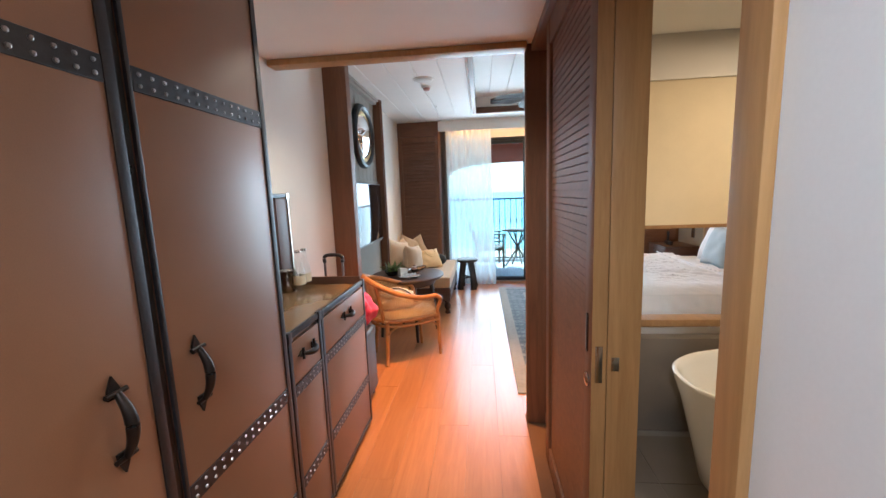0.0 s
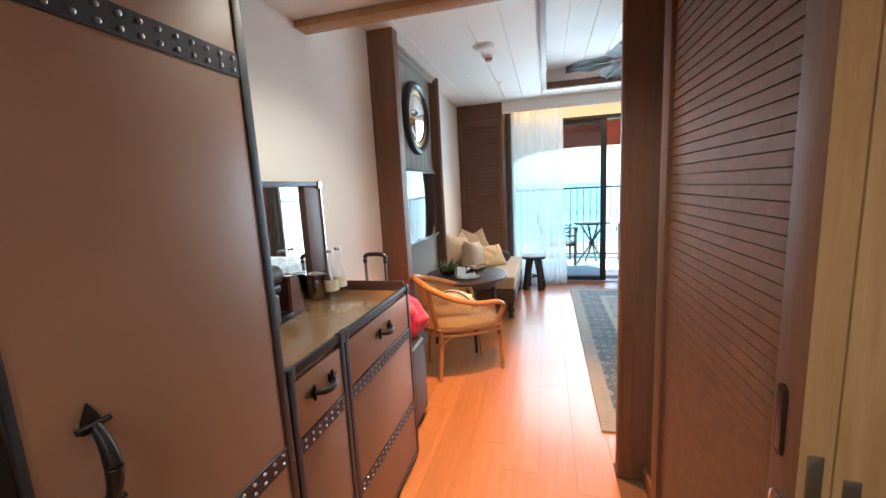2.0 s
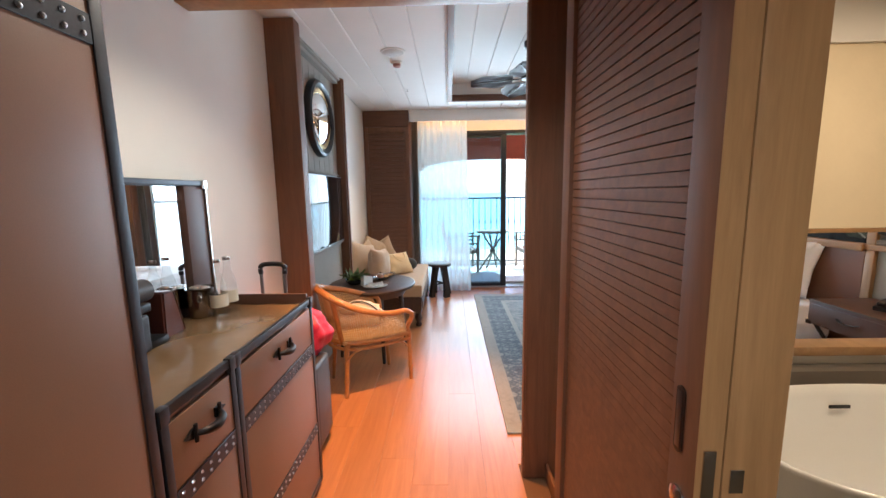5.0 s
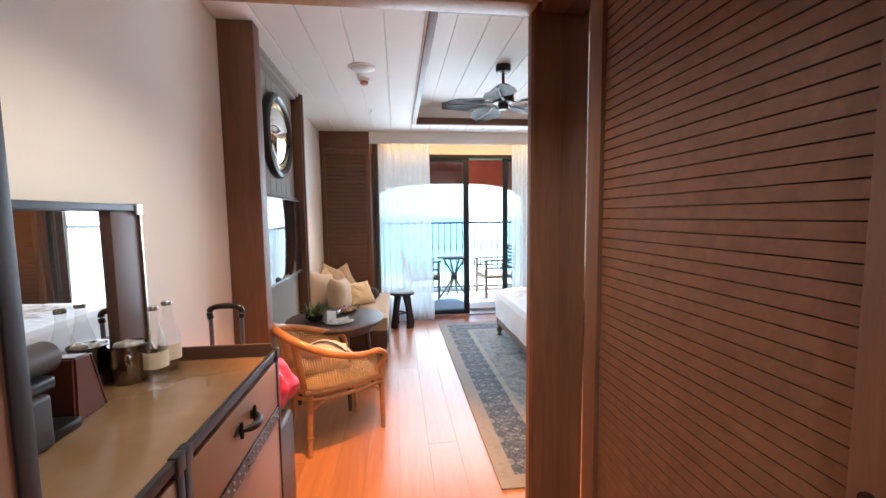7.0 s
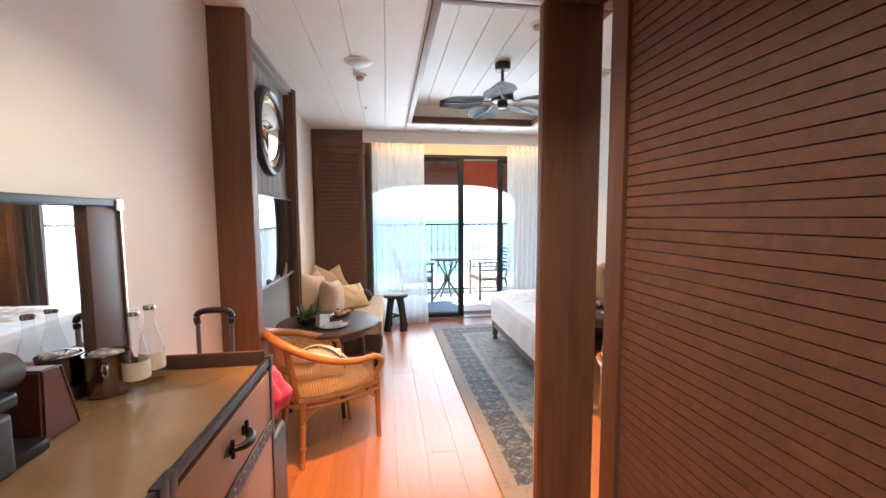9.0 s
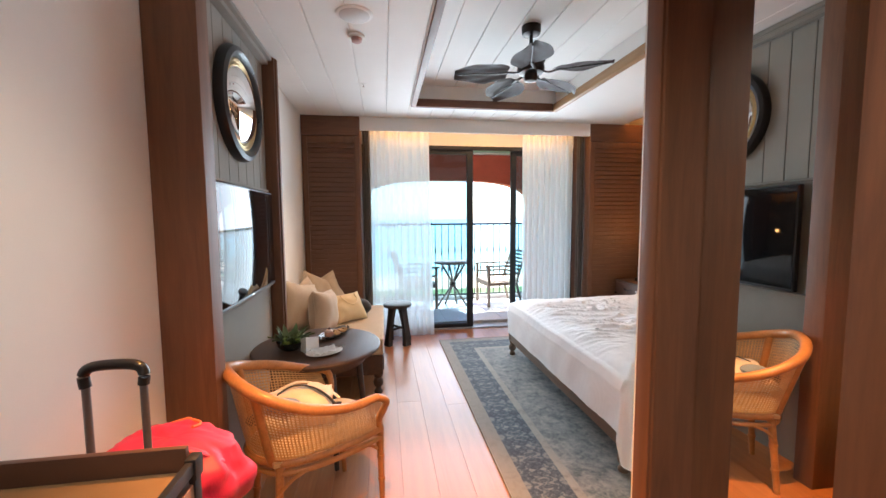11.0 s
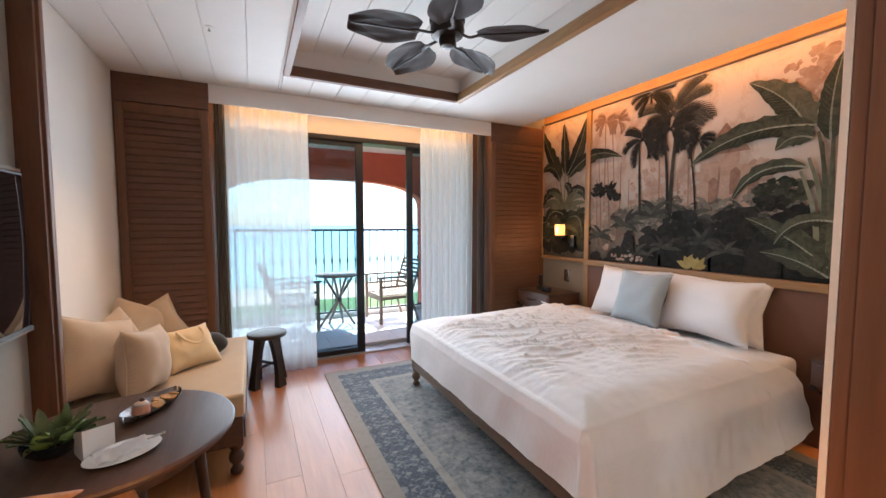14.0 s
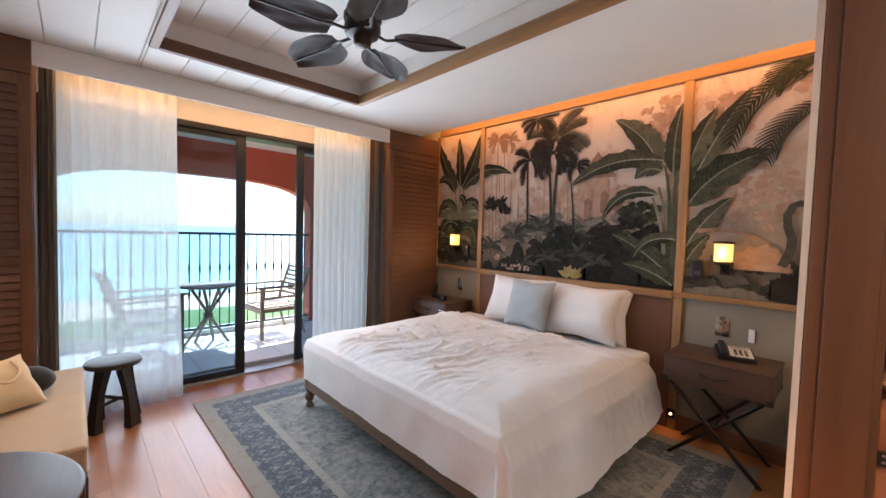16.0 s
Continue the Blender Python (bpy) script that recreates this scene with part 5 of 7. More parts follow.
part("slat_base", boxed(1.306, 3.19, 3.644, 5.556, 0.20, 0.30), BED_WOOD, bed)

part("mattress", boxed(1.30, 3.185, 3.63, 5.575, 0.301, 0.570, 0.05, 5), LINEN_WHITE, bed)
headboard = thing("headboard", (3.2, 4.48, 0), "chestnut leather headboard panel under the mural", "headboard", "", "structure")
part("leather_panel", boxed(MX - 0.016, RIGHT - 0.001, 3.517, 5.453, 0.0, 1.018, 0.008), surface("red_brown_hide", (0.17, 0.075, 0.042), 0.45, vary=0.12, scale=4, grain=300, bump=0.15), headboard)
part("cap_rail", boxed(MX - 0.045, MX - 0.027, 3.517, 5.453, 1.005, 1.058, 0.006), TRIM_WOOD, headboard)


def duvet_height(x, y):
    """Gentle billows and pressed cross creases of the duvet."""
    z = 0.622 + 0.014 * noise.noise((x * 1.7, y * 1.7, 3)) + 0.007 * noise.noise((x * 5, y * 5, 1))
    w, w2 = noise.noise((x * 1.2, y * 1.1, 7)), noise.noise((x * 2.6, y * 2.2, 17))
    inner = min(1, max(0, (5.56 - y) / 0.35)) * min(1, max(0.08, (y - 3.72) / 0.5)) * min(1, max(0.25, (x - 1.26) / 0.25))
    for k, (freq, turn, high) in enumerate(((13, 0.34, 0.010), (22, -0.10, 0.008), (36, 0.20, 0.006))):
        u = y * math.cos(turn) + x * math.sin(turn) + 0.10 * w + 0.05 * w2
        ridge = 1 - abs(noise.noise((u * freq, x * (1.5 + 0.7 * k), 3.7 * k)))
        patch = min(1, max(0, 0.72 + 1.3 * noise.noise((x * 2.1, y * 2.3, 9 + 5 * k))))
        z += 2.4 * high * inner * patch * ridge ** 7
    z += 0.0035 * noise.noise((x * 14, y * 11, 4))
    return z + 0.014 * math.exp(-((x - 2.66 + 0.02 * math.sin(4 * y)) / 0.012) ** 2)


Y_NEAR, Y_IN, DROP_NEAR, DROP_FAR, X_FOOT = 3.61, 1.97, 0.45, 0.33, 1.262


def duvet(u, v):
    # u runs down from the pillows over the foot; v from the near side to the far side, with drops on all three free sides
    s = u * 1.83
    q = v * (Y_IN + DROP_NEAR + DROP_FAR)
    near = min(1.0, max(0.0, (DROP_NEAR + 0.10 - q) / 0.16))
    x = 2.80 + 0.20 * near - s * (1 + 0.20 * near / 1.83)
    over = max(0.0, (X_FOOT + 0.02) - x)
    x = max(x, X_FOOT + 0.02)
    y = Y_NEAR - 0.01 + (q - DROP_NEAR)
    yc = min(max(y, Y_NEAR), Y_NEAR + Y_IN)
    # the cloth rounds off towards its free edges
    rim = min(yc - Y_NEAR, Y_NEAR + Y_IN - yc, x - X_FOOT - 0.02)
    z = duvet_height(x, yc) - 0.055 * max(0.0, 1 - rim / 0.17) ** 2
    if q < DROP_NEAR and over > 0:
        # the corner hangs as one soft cone
        d = DROP_NEAR - q
        rho, phi = math.hypot(over, d), math.atan2(d, over)
        f_foot, f_near = 0.022 * min(1, over / 0.06), (0.045 + 0.060 * (d / DROP_NEAR)) * min(1, d / 0.08)
        flare = f_foot * math.cos(phi) ** 2 + f_near * math.sin(phi) ** 2 + (0.10 + 0.05 * math.sin(5 * phi)) * math.sin(2 * phi) * rho
        return Vector((X_FOOT + 0.02 * math.sin(phi) - flare * math.cos(phi), Y_NEAR - flare * math.sin(phi), z - rho))
    if q < DROP_NEAR:
        d = DROP_NEAR - q
        f = d / DROP_NEAR
        sag = 0.045 + 0.10 * f * min(1, max(0.6, (x - 1.2) / 1.2)) + 0.020 * math.sin(7 * x + 1) * f + 0.016 * noise.noise((x * 6, f * 2, 5)) * f + 0.006 * noise.noise((x * 17, f * 5, 2))
        lift = 0.10 * f * max(0.0, (x - 2.0) / 1.0) ** 1.3
        return Vector((x - 0.02 * f + 0.012 * noise.noise((x * 8, f * 3, 6)), Y_NEAR - sag * min(1, d / 0.13) ** 0.7, z - d + lift + 0.012 * math.sin(5 * x) * f))
    if q > DROP_NEAR + Y_IN:
        d = q - DROP_NEAR - Y_IN
        return Vector((x, Y_NEAR + Y_IN + 0.025 * min(1, d / 0.06) + 0.012 * math.sin(9 * x) * d, z - d))
    if over > 0:
        return Vector((X_FOOT - 0.002 - 0.02 * min(1, over / 0.06) + 0.014 * noise.noise((y * 5, over * 4, 0)) * min(1, over / 0.1), y, z - over))
    return Vector((x, y, z))


bm = bmesh.new()
sheet(bm, 300, 230, duvet)
bmesh.ops.smooth_vert(bm, verts=bm.verts[:], factor=0.35, use_axis_x=True, use_axis_y=True, use_axis_z=True)
for vert in bm.verts:
    vert.co.z = max(vert.co.z, 0.115)
dv = thing("duvet", (2.0, 4.6, 0.3), "creased white cotton duvet spread over the bed", "duvet")
part("cover", bm, LINEN_WHITE, dv, soft=80)
part("seam", tube(bmesh.new(), [(2.66 - 0.02 * math.sin(4 * y), y, duvet_height(2.66, y) + 0.002) for y in [3.66 + i * 0.06 for i in range(32)]], 0.004, 6), LINEN_WHITE, dv)


PINCH = 0.14


def pillow_mesh(w, h, d, seed, n=22):
    bm = bmesh.new()
    for side in (1, -1):
        def place(u, v, side=side):
            a, b = 2 * u - 1, 2 * v - 1
            puff = max(0.0, (1 - abs(a) ** 3.2) * (1 - abs(b) ** 3.2)) ** 0.6
            pinch = 1 - PINCH * (1 - abs(a)) ** 0.8 * abs(b) ** 3
            pinch_b = 1 - PINCH * (1 - abs(b)) ** 0.8 * abs(a) ** 3
            wr = 0.012 * noise.noise((a * 2 + seed, b * 2, seed)) + 0.006 * noise.noise((a * 6, b * 6 + seed, side)) * abs(a * b)
            return (w / 2 * a * pinch_b, side * (d / 2 * puff + wr * puff), h / 2 * b * pinch)
        sheet(bm, n, n, place)
    bmesh.ops.remove_doubles(bm, verts=bm.verts[:], dist=0.0008)
    return bm


def pillow(name, at, w, h, d, lean, yaw, material, label, group, seed, roll=0):
    """A pillow standing on its lower edge; its face looks along -y before it is turned by yaw, and leans back."""
    p = thing(name, at, label, "pillow", group)
    bm = pillow_mesh(w, h, d, seed)
    m = Matrix.Translation(at) @ Matrix.Rotation(radians(yaw), 4, "Z") @ Matrix.Rotation(radians(lean), 4, "X") @ Matrix.Rotation(radians(roll), 4, "Y") @ Matrix.Translation((0, 0, h / 2 - 0.02))
    bm.transform(m)
    part("cover", bm, material, p, soft=80)
    e = []
    for i in range(48):
        t = i / 48 * 4
        k, f = int(t), t % 1 * 2 - 1
        a, b = ((f, -1), (1, f), (-f, 1), (-1, -f))[k]
        e.append(m @ Vector((w / 2 * a * (1 - PINCH * (1 - abs(b)) ** 0.8 * abs(a) ** 3), 0, h / 2 * b * (1 - PINCH * (1 - abs(a)) ** 0.8 * abs(b) ** 3))))
    part("piping", tube(bmesh.new(), e, 0.004, 6, True), material, p)
    return p


pillow("bed_pillow", (3.00, 4.85, 0.612), 0.68, 0.47, 0.20, -22, 90 + 180, LINEN_WHITE, "plump white cotton bed pillow against the headboard", "bed pillows", 1)
pillow("bed_pillow", (3.00, 4.17, 0.612), 0.68, 0.47, 0.20, -22, 90 + 180, LINEN_WHITE, "plump white cotton bed pillow against the headboard", "bed pillows", 2)
pillow("bed_pillow", (3.11, 4.13, 0.60), 0.68, 0.47, 0.16, -14, 90 + 180, LINEN_WHITE, "plump white cotton bed pillow against the headboard", "bed pillows", 3)
pillow("bed_pillow", (3.11, 4.88, 0.60), 0.68, 0.47, 0.16, -14, 90 + 180, LINEN_WHITE, "plump white cotton bed pillow against the headboard", "bed pillows", 4)
pillow("throw_pillow", (2.85, 4.60, 0.625), 0.46, 0.46, 0.16, -20, 90 + 180, GREY_SILK, "square pale grey-blue throw pillow on the bed", "throw pillow", 5)

# ---- rug ----
m, nt, b = shader("faded_rug")
tc = nt.nodes.new("ShaderNodeTexCoord")
sep = nt.nodes.new("ShaderNodeSeparateXYZ")
nt.links.new(tc.outputs["Object"], sep.inputs[0])
RX0, RX1, RY0, RY1 = 0.605, 3.05, 2.925, 6.18
px, py = sep.outputs[0], sep.outputs[1]
edge = calc(nt, "MINIMUM", calc(nt, "MINIMUM", calc(nt, "SUBTRACT", px, RX0), calc(nt, "SUBTRACT", RX1, px)), calc(nt, "MINIMUM", calc(nt, "SUBTRACT", py, RY0), calc(nt, "SUBTRACT", RY1, py)))
vec = tc.outputs["Object"]
wear = noise_of(nt, vec, 7, 8, 0.75)
wear2 = noise_of(nt, vec, 34, 5, 0.7)
warp = nt.nodes.new("ShaderNodeVectorMath")
warp.operation = "ADD"
wn = nt.nodes.new("ShaderNodeTexNoise")
wn.inputs["Scale"].default_value, wn.inputs["Detail"].default_value = 9, 3
nt.links.new(vec, wn.inputs["Vector"])
sc_ = nt.nodes.new("ShaderNodeVectorMath")
sc_.operation = "SCALE"
sc_.inputs["Scale"].default_value = 0.10
nt.links.new(wn.outputs["Color"], sc_.inputs[0])
nt.links.new(vec, warp.inputs[0])
nt.links.new(sc_.outputs[0], warp.inputs[1])


def motif(scale, feature="F1", metric="EUCLIDEAN"):
    vo = nt.nodes.new("ShaderNodeTexVoronoi")
    vo.voronoi_dimensions, vo.feature, vo.distance = "2D", feature, metric
    vo.inputs["Scale"].default_value, vo.inputs["Randomness"].default_value = scale, 0.55
    nt.links.new(warp.outputs[0], vo.inputs["Vector"])
    return vo.outputs["Distance"]


# mirrored repeats give the border its flower and scroll figures
fold = nt.nodes.new("ShaderNodeCombineXYZ")
for i, (q, size) in enumerate(((px, 0.1175), (py, 0.1175))):
    nt.links.new(calc(nt, "PINGPONG", calc(nt, "SUBTRACT", q, RX0 + 0.10 if i == 0 else RY0 + 0.10), size), fold.inputs[i])
petals = noise_of(nt, fold.outputs[0], 21, 2, 0.5, 1.6)
vines = motif(15.0, "F2")
worn = calc(nt, "ADD", calc(nt, "MULTIPLY", wear, 0.6), calc(nt, "MULTIPLY", wear2, 0.4))
field = ramp(nt, calc(nt, "ADD", calc(nt, "MULTIPLY", worn, 0.72), calc(nt, "MULTIPLY", noise_of(nt, warp.outputs[0], 11, 4, 0.65, 1.5), 0.28)), [(0.40, (0.055, 0.068, 0.076)), (0.47, (0.150, 0.162, 0.162)), (0.58, (0.31, 0.295, 0.265))])
navy = ramp(nt, calc(nt, "ADD", calc(nt, "MULTIPLY", worn, 0.45), calc(nt, "MULTIPLY", petals, 0.55)), [(0.42, (0.022, 0.033, 0.052)), (0.49, (0.055, 0.073, 0.095)), (0.53, (0.16, 0.17, 0.172)), (0.66, (0.27, 0.26, 0.235))])
sand = ramp(nt, calc(nt, "ADD", calc(nt, "MULTIPLY", worn, 0.75), calc(nt, "MULTIPLY", vines, 0.5)), [(0.40, (0.115, 0.112, 0.104)), (0.58, (0.245, 0.223, 0.191)), (0.75, (0.302, 0.277, 0.238))])


def past(d):
    return calc(nt, "GREATER_THAN", calc(nt, "ADD", edge, calc(nt, "MULTIPLY", calc(nt, "SUBTRACT", wear2, 0.5), 0.012)), d)


outer = mixed(nt, 0.35, sand, (0.15, 0.125, 0.098))
col = mixed(nt, past(0.10), outer, navy)
col = mixed(nt, past(0.335), col, sand)
col = mixed(nt, past(0.385), col, field)
nt.links.new(col, b.inputs["Base Color"])
b.inputs["Roughness"].default_value, b.inputs["Sheen Weight"].default_value = 0.95, 0.3
bumped(nt, b, noise_of(nt, vec, 300, 2), 0.5, 0.002)
RUG = m
bm = bmesh.new()
sheet(bm, 40, 50, lambda u, v: (RX0 + (RX1 - RX0) * u + 0.006 * noise.noise((v * 9, u * 2, 0)), RY0 + (RY1 - RY0) * v + 0.006 * noise.noise((u * 9, v * 2, 4)), 0.0115 + 0.0012 * noise.noise((u * 14, v * 16, 2))))
bm_base = boxed(RX0 + 0.01, RX1 - 0.01, RY0 + 0.01, RY1 - 0.01, 0.0005, 0.0095, 0.002)
rug = thing("rug", (1.8, 4.5, 0), "faded blue-grey oriental rug with a navy floral border", "rug")
part("woven_face", bm, RUG, rug)
part("backing", bm_base, surface("jute_backing", (0.30, 0.25, 0.18), 0.95), rug)
bm = bmesh.new()
tube(bm, [(RX0, RY0, 0.007), (RX1, RY0, 0.007), (RX1, RY1, 0.007), (RX0, RY1, 0.007)], 0.0062, 8, True)
part("bound_edge", bm, surface("rug_edge", (0.30, 0.28, 0.25), 0.95, vary=0.2, scale=30), rug)

# ---- daybed ----
day = thing("daybed", (-0.46, 5.45, 0), "dark wooden daybed with turned legs and an oatmeal mattress", "daybed")
part("seat_frame", boxed(LEFT + 0.018, -0.055, 4.86, 6.165, 0.175, 0.335, 0.008), DARK_WOOD, day)
part("apron", boxed(-0.0545, -0.045, 4.90, 6.13, 0.20, 0.31, 0.003), DARK_WOOD, day)
for x in (LEFT + 0.07, -0.095):
    for y in (4.905, 6.12):
        part("leg", lathe(bmesh.new(), (x, y, 0), [(0.024, 0), (0.034, 0.008), (0.035, 0.025), (0.024, 0.040), (0.022, 0.055), (0.038, 0.075), (0.042, 0.10), (0.034, 0.125), (0.024, 0.137), (0.036, 0.150), (0.038, 0.176)], 24), DARK_WOOD, day)
mt = part("mattress", boxed(LEFT + 0.02, -0.048, 4.862, 6.16, 0.336, 0.472, 0.022, 4), SEAT_FABRIC, day, "oatmeal linen seat mattress")
for z in (0.352, 0.458):
    pts = [(LEFT + 0.03, 4.864, z), (-0.06, 4.864, z), (-0.048, 4.876, z), (-0.048, 6.15, z)]
    part("piping", tube(bmesh.new(), pts, 0.004, 6), SEAT_FABRIC, mt)
part("underside", boxed(LEFT + 0.03, -0.10, 4.90, 6.14, 0.165, 0.1745), BLACK, day)

CUSHION = "oatmeal linen scatter cushion leaning on the daybed"
for at, w, lean, yaw, seed, roll in (((-0.765, 5.11, 0.505), 0.45, -12, 62, 11, 16), ((-0.70, 5.47, 0.500), 0.40, -16, 55, 12, -20), ((-0.545, 5.12, 0.492), 0.375, -6, 74, 13, 8), ((-0.765, 5.86, 0.508), 0.40, -14, 48, 14, 24), ((-0.60, 6.03, 0.508), 0.37, -14, 12, 15, -24)):
    pillow("scatter_cushion", at, w, w, 0.20, lean, yaw, CUSHION_FABRIC, CUSHION, "daybed cushions", seed, roll)

tote = thing("canvas_tote", (-0.33, 5.45, 0.472), "cream canvas tote bag with a rope handle on the daybed", "bag")
bm = pillow_mesh(0.34, 0.30, 0.15, 21, 26)
for v in bm.verts:
    v.co += Vector((0.010 * noise.noise(v.co * 14), 0.016 * noise.noise(v.co * 11), 0.010 * noise.noise(v.co * 13)))
tm = Matrix.Translation((-0.385, 5.52, 0.600)) @ Matrix.Rotation(radians(38), 4, "Z") @ Matrix.Rotation(radians(-34), 4, "X")
bm.transform(tm)
for v in bm.verts:
    v.co.z = max(v.co.z, 0.474)
part("body", bm, CANVAS, tote, soft=80)
part("handle", tube(bmesh.new(), [tm @ Vector(p) for p in smooth_path([(-0.08, -0.07, 0.10), (-0.06, -0.105, 0.02), (0.0, -0.115, -0.02), (0.06, -0.105, 0.03), (0.07, -0.075, 0.10)], 6)], 0.008, 8), CANVAS, tote)
cap = thing("black_cap", (-0.30, 5.72, 0.472), "small black cloth cap on the daybed", "cap")
bm = ball(bmesh.new(), (-0.275, 5.72, 0.555), (0.11, 0.085, 0.085), 20)
for v in bm.verts:
    v.co += Vector((0, 0, 0.014 * noise.noise(v.co * 9)))
    v.co.z = max(v.co.z, 0.474)
part("crown", bm, fabric("black_cloth", (0.02, 0.02, 0.022), 500), cap, soft=80)

# ---- round table and what stands on it ----
TX, TY, TZ, TR = -0.452, 4.215, 0.662, 0.388
tb = thing("round_table", (TX, TY, 0), "round dark-stained wooden table with splayed legs", "table")
part("tabletop", lathe(bmesh.new(), (TX, TY, TZ - 0.036), [(TR - 0.03, 0), (TR - 0.012, 0.003), (TR - 0.012, 0.012), (TR, 0.016), (TR + 0.002, 0.026), (TR - 0.004, 0.034), (TR - 0.010, 0.036)], 72), DARK_WOOD, tb)
part("apron", lathe(bmesh.new(), (TX, TY, TZ - 0.10), [(TR - 0.10, 0), (TR - 0.09, 0.003), (TR - 0.09, 0.0635)], 48), DARK_WOOD, tb)
for k in range(4):
    a = radians(25 + 90 * k)
    c, s = math.cos(a), math.sin(a)
    part("leg", rod(bmesh.new(), (TX + 0.31 * c, TY + 0.31 * s, 0), (TX + 0.255 * c, TY + 0.255 * s, TZ - 0.045), 0.014, 0.026, 14), BLACK_WOOD, tb)

pl = thing("plant_bowl", (-0.60, 4.13, TZ), "green succulent and fruit in a dark bowl", "plant")
part("bowl", lathe(bmesh.new(), (-0.60, 4.14, TZ + 0.0005), [(0.035, 0), (0.05, 0.006), (0.075, 0.03), (0.082, 0.055), (0.077, 0.055), (0.06, 0.02), (0.01, 0.012)], 32), surface("dark_glass_bowl", (0.02, 0.022, 0.02), 0.12, vary=0.2, scale=9, bump=0), pl, "dark glazed bowl")
rnd = random.Random(21)
LEAF_GREEN = surface("succulent_green", (0.21, 0.26, 0.12), 0.42, vary=0.35, scale=14, grain=60, bump=0.1)
for k in range(46):
    a, tilt = rnd.uniform(0, 2 * math.pi), rnd.uniform(0.15, 1.25)
    L = rnd.uniform(0.06, 0.135)
    base = Vector((-0.60 + 0.04 * math.cos(a), 4.14 + 0.04 * math.sin(a), TZ + 0.05))
    d = Vector((math.cos(a) * math.sin(tilt), math.sin(a) * math.sin(tilt), math.cos(tilt)))
    side = d.cross(Vector((0, 0, 1))).normalized()
    bm = bmesh.new()
    sheet(bm, 6, 4, lambda u, v: base + d * L * u + side * (v - 0.5) * 0.034 * math.sin(math.pi * (0.12 + 0.88 * u)) + Vector((0, 0, -0.03 * u * u + 0.010 * abs(v - 0.5) * 2 * u)))
    bmesh.ops.solidify(bm, geom=bm.faces[:], thickness=0.002)
    part("leaf", bm, LEAF_GREEN, pl)
for dx, dy, c in ((0.035, -0.015, (0.16, 0.24, 0.05)), (-0.01, -0.04, (0.20, 0.28, 0.06)), (0.055, 0.03, (0.13, 0.20, 0.05))):
    part("fruit", ball(bmesh.new(), (-0.60 + dx, 4.14 + dy, TZ + 0.066), (0.030, 0.030, 0.027), 18), surface("lime_skin", c, 0.35, vary=0.2, scale=20), pl, "green fruit")

cd = thing("folded_card", (-0.47, 4.08, TZ), "folded white greeting card standing on the table", "card")
PAPER = surface("card_paper", (0.76, 0.75, 0.73), 0.7, vary=0.04, scale=12, bump=0.05)
for dx, dy in ((0.055, 0.105), (-0.045, 0.075)):
    bm = bmesh.new()
    slab(bm, [(-0.49, 4.03, TZ + 0.0006), (-0.49 + dx, 4.03 + dy, TZ + 0.0006), (-0.49 + dx, 4.03 + dy, TZ + 0.075), (-0.49, 4.03, TZ + 0.105)], 0.0016)
    part("leaf", bm, PAPER, cd)

pt = thing("side_plate", (-0.385, 4.03, TZ), "oval white plate with a folded napkin and fork", "plate")
bm = lathe(bmesh.new(), (0, 0, 0), [(0.055, 0), (0.068, 0.003), (0.105, 0.013), (0.107, 0.015), (0.104, 0.016), (0.066, 0.006), (0.01, 0.005)], 40)
bm.transform(Matrix.Translation((-0.385, 4.03, TZ + 0.0005)) @ Matrix.Rotation(radians(28), 4, "Z") @ Matrix.Diagonal((1, 0.72, 1, 1)))
part("dish", bm, PORCELAIN, pt)
nk = thing("napkin", (-0.39, 4.02, TZ + 0.012), "folded white napkin wrapped round cutlery", "napkin")
bm = bmesh.new()
sheet(bm, 14, 10, lambda u, v: Matrix.Rotation(radians(28), 3, "Z") @ Vector(((u - 0.5) * 0.14, (v - 0.5) * 0.075 * (1.15 - 0.4 * u), 0.016 + 0.022 * math.sin(math.pi * v) + 0.012 * noise.noise((u * 5, v * 5, 0)))) + Vector((-0.392, 4.022, TZ + 0.004)))
bmesh.ops.solidify(bm, geom=bm.faces[:], thickness=0.004)
part("cloth", bm, LINEN_WHITE, nk, soft=80)
fk = thing("fork", (-0.33, 4.06, TZ + 0.02), "small steel fork in the napkin", "fork")
fm_ = Matrix.Translation((-0.335, 4.052, TZ + 0.026)) @ Matrix.Rotation(radians(28), 4, "Z")
part("handle", tube(bmesh.new(), [fm_ @ Vector((x, 0, 0)) for x in (-0.05, 0.02)], 0.0028, 6), STEEL, fk)
for k in (-1.5, -0.5, 0.5, 1.5):
    part("tine", tube(bmesh.new(), [fm_ @ Vector((0.02, k * 0.002, 0)), fm_ @ Vector((0.032, k * 0.005, 0)), fm_ @ Vector((0.065, k * 0.005, 0.003))], 0.0012, 5), STEEL, fk)

tr = thing("boat_dish", (-0.36, 4.40, TZ), "long steel-rimmed dish of biscuits and a small cake", "dish")
dm = Matrix.Translation((-0.372, 4.385, TZ + 0.0006)) @ Matrix.Rotation(radians(62), 4, "Z")


def boat(u, v):
    a, b = 2 * u - 1, 2 * v - 1
    w = 0.062 * (1 - abs(a) ** 2.6) ** 0.6 + 0.004
    return dm @ Vector((a * 0.145, b * w, 0.004 + 0.022 * (b * b) ** 1.5 + 0.012 * abs(a) ** 4))


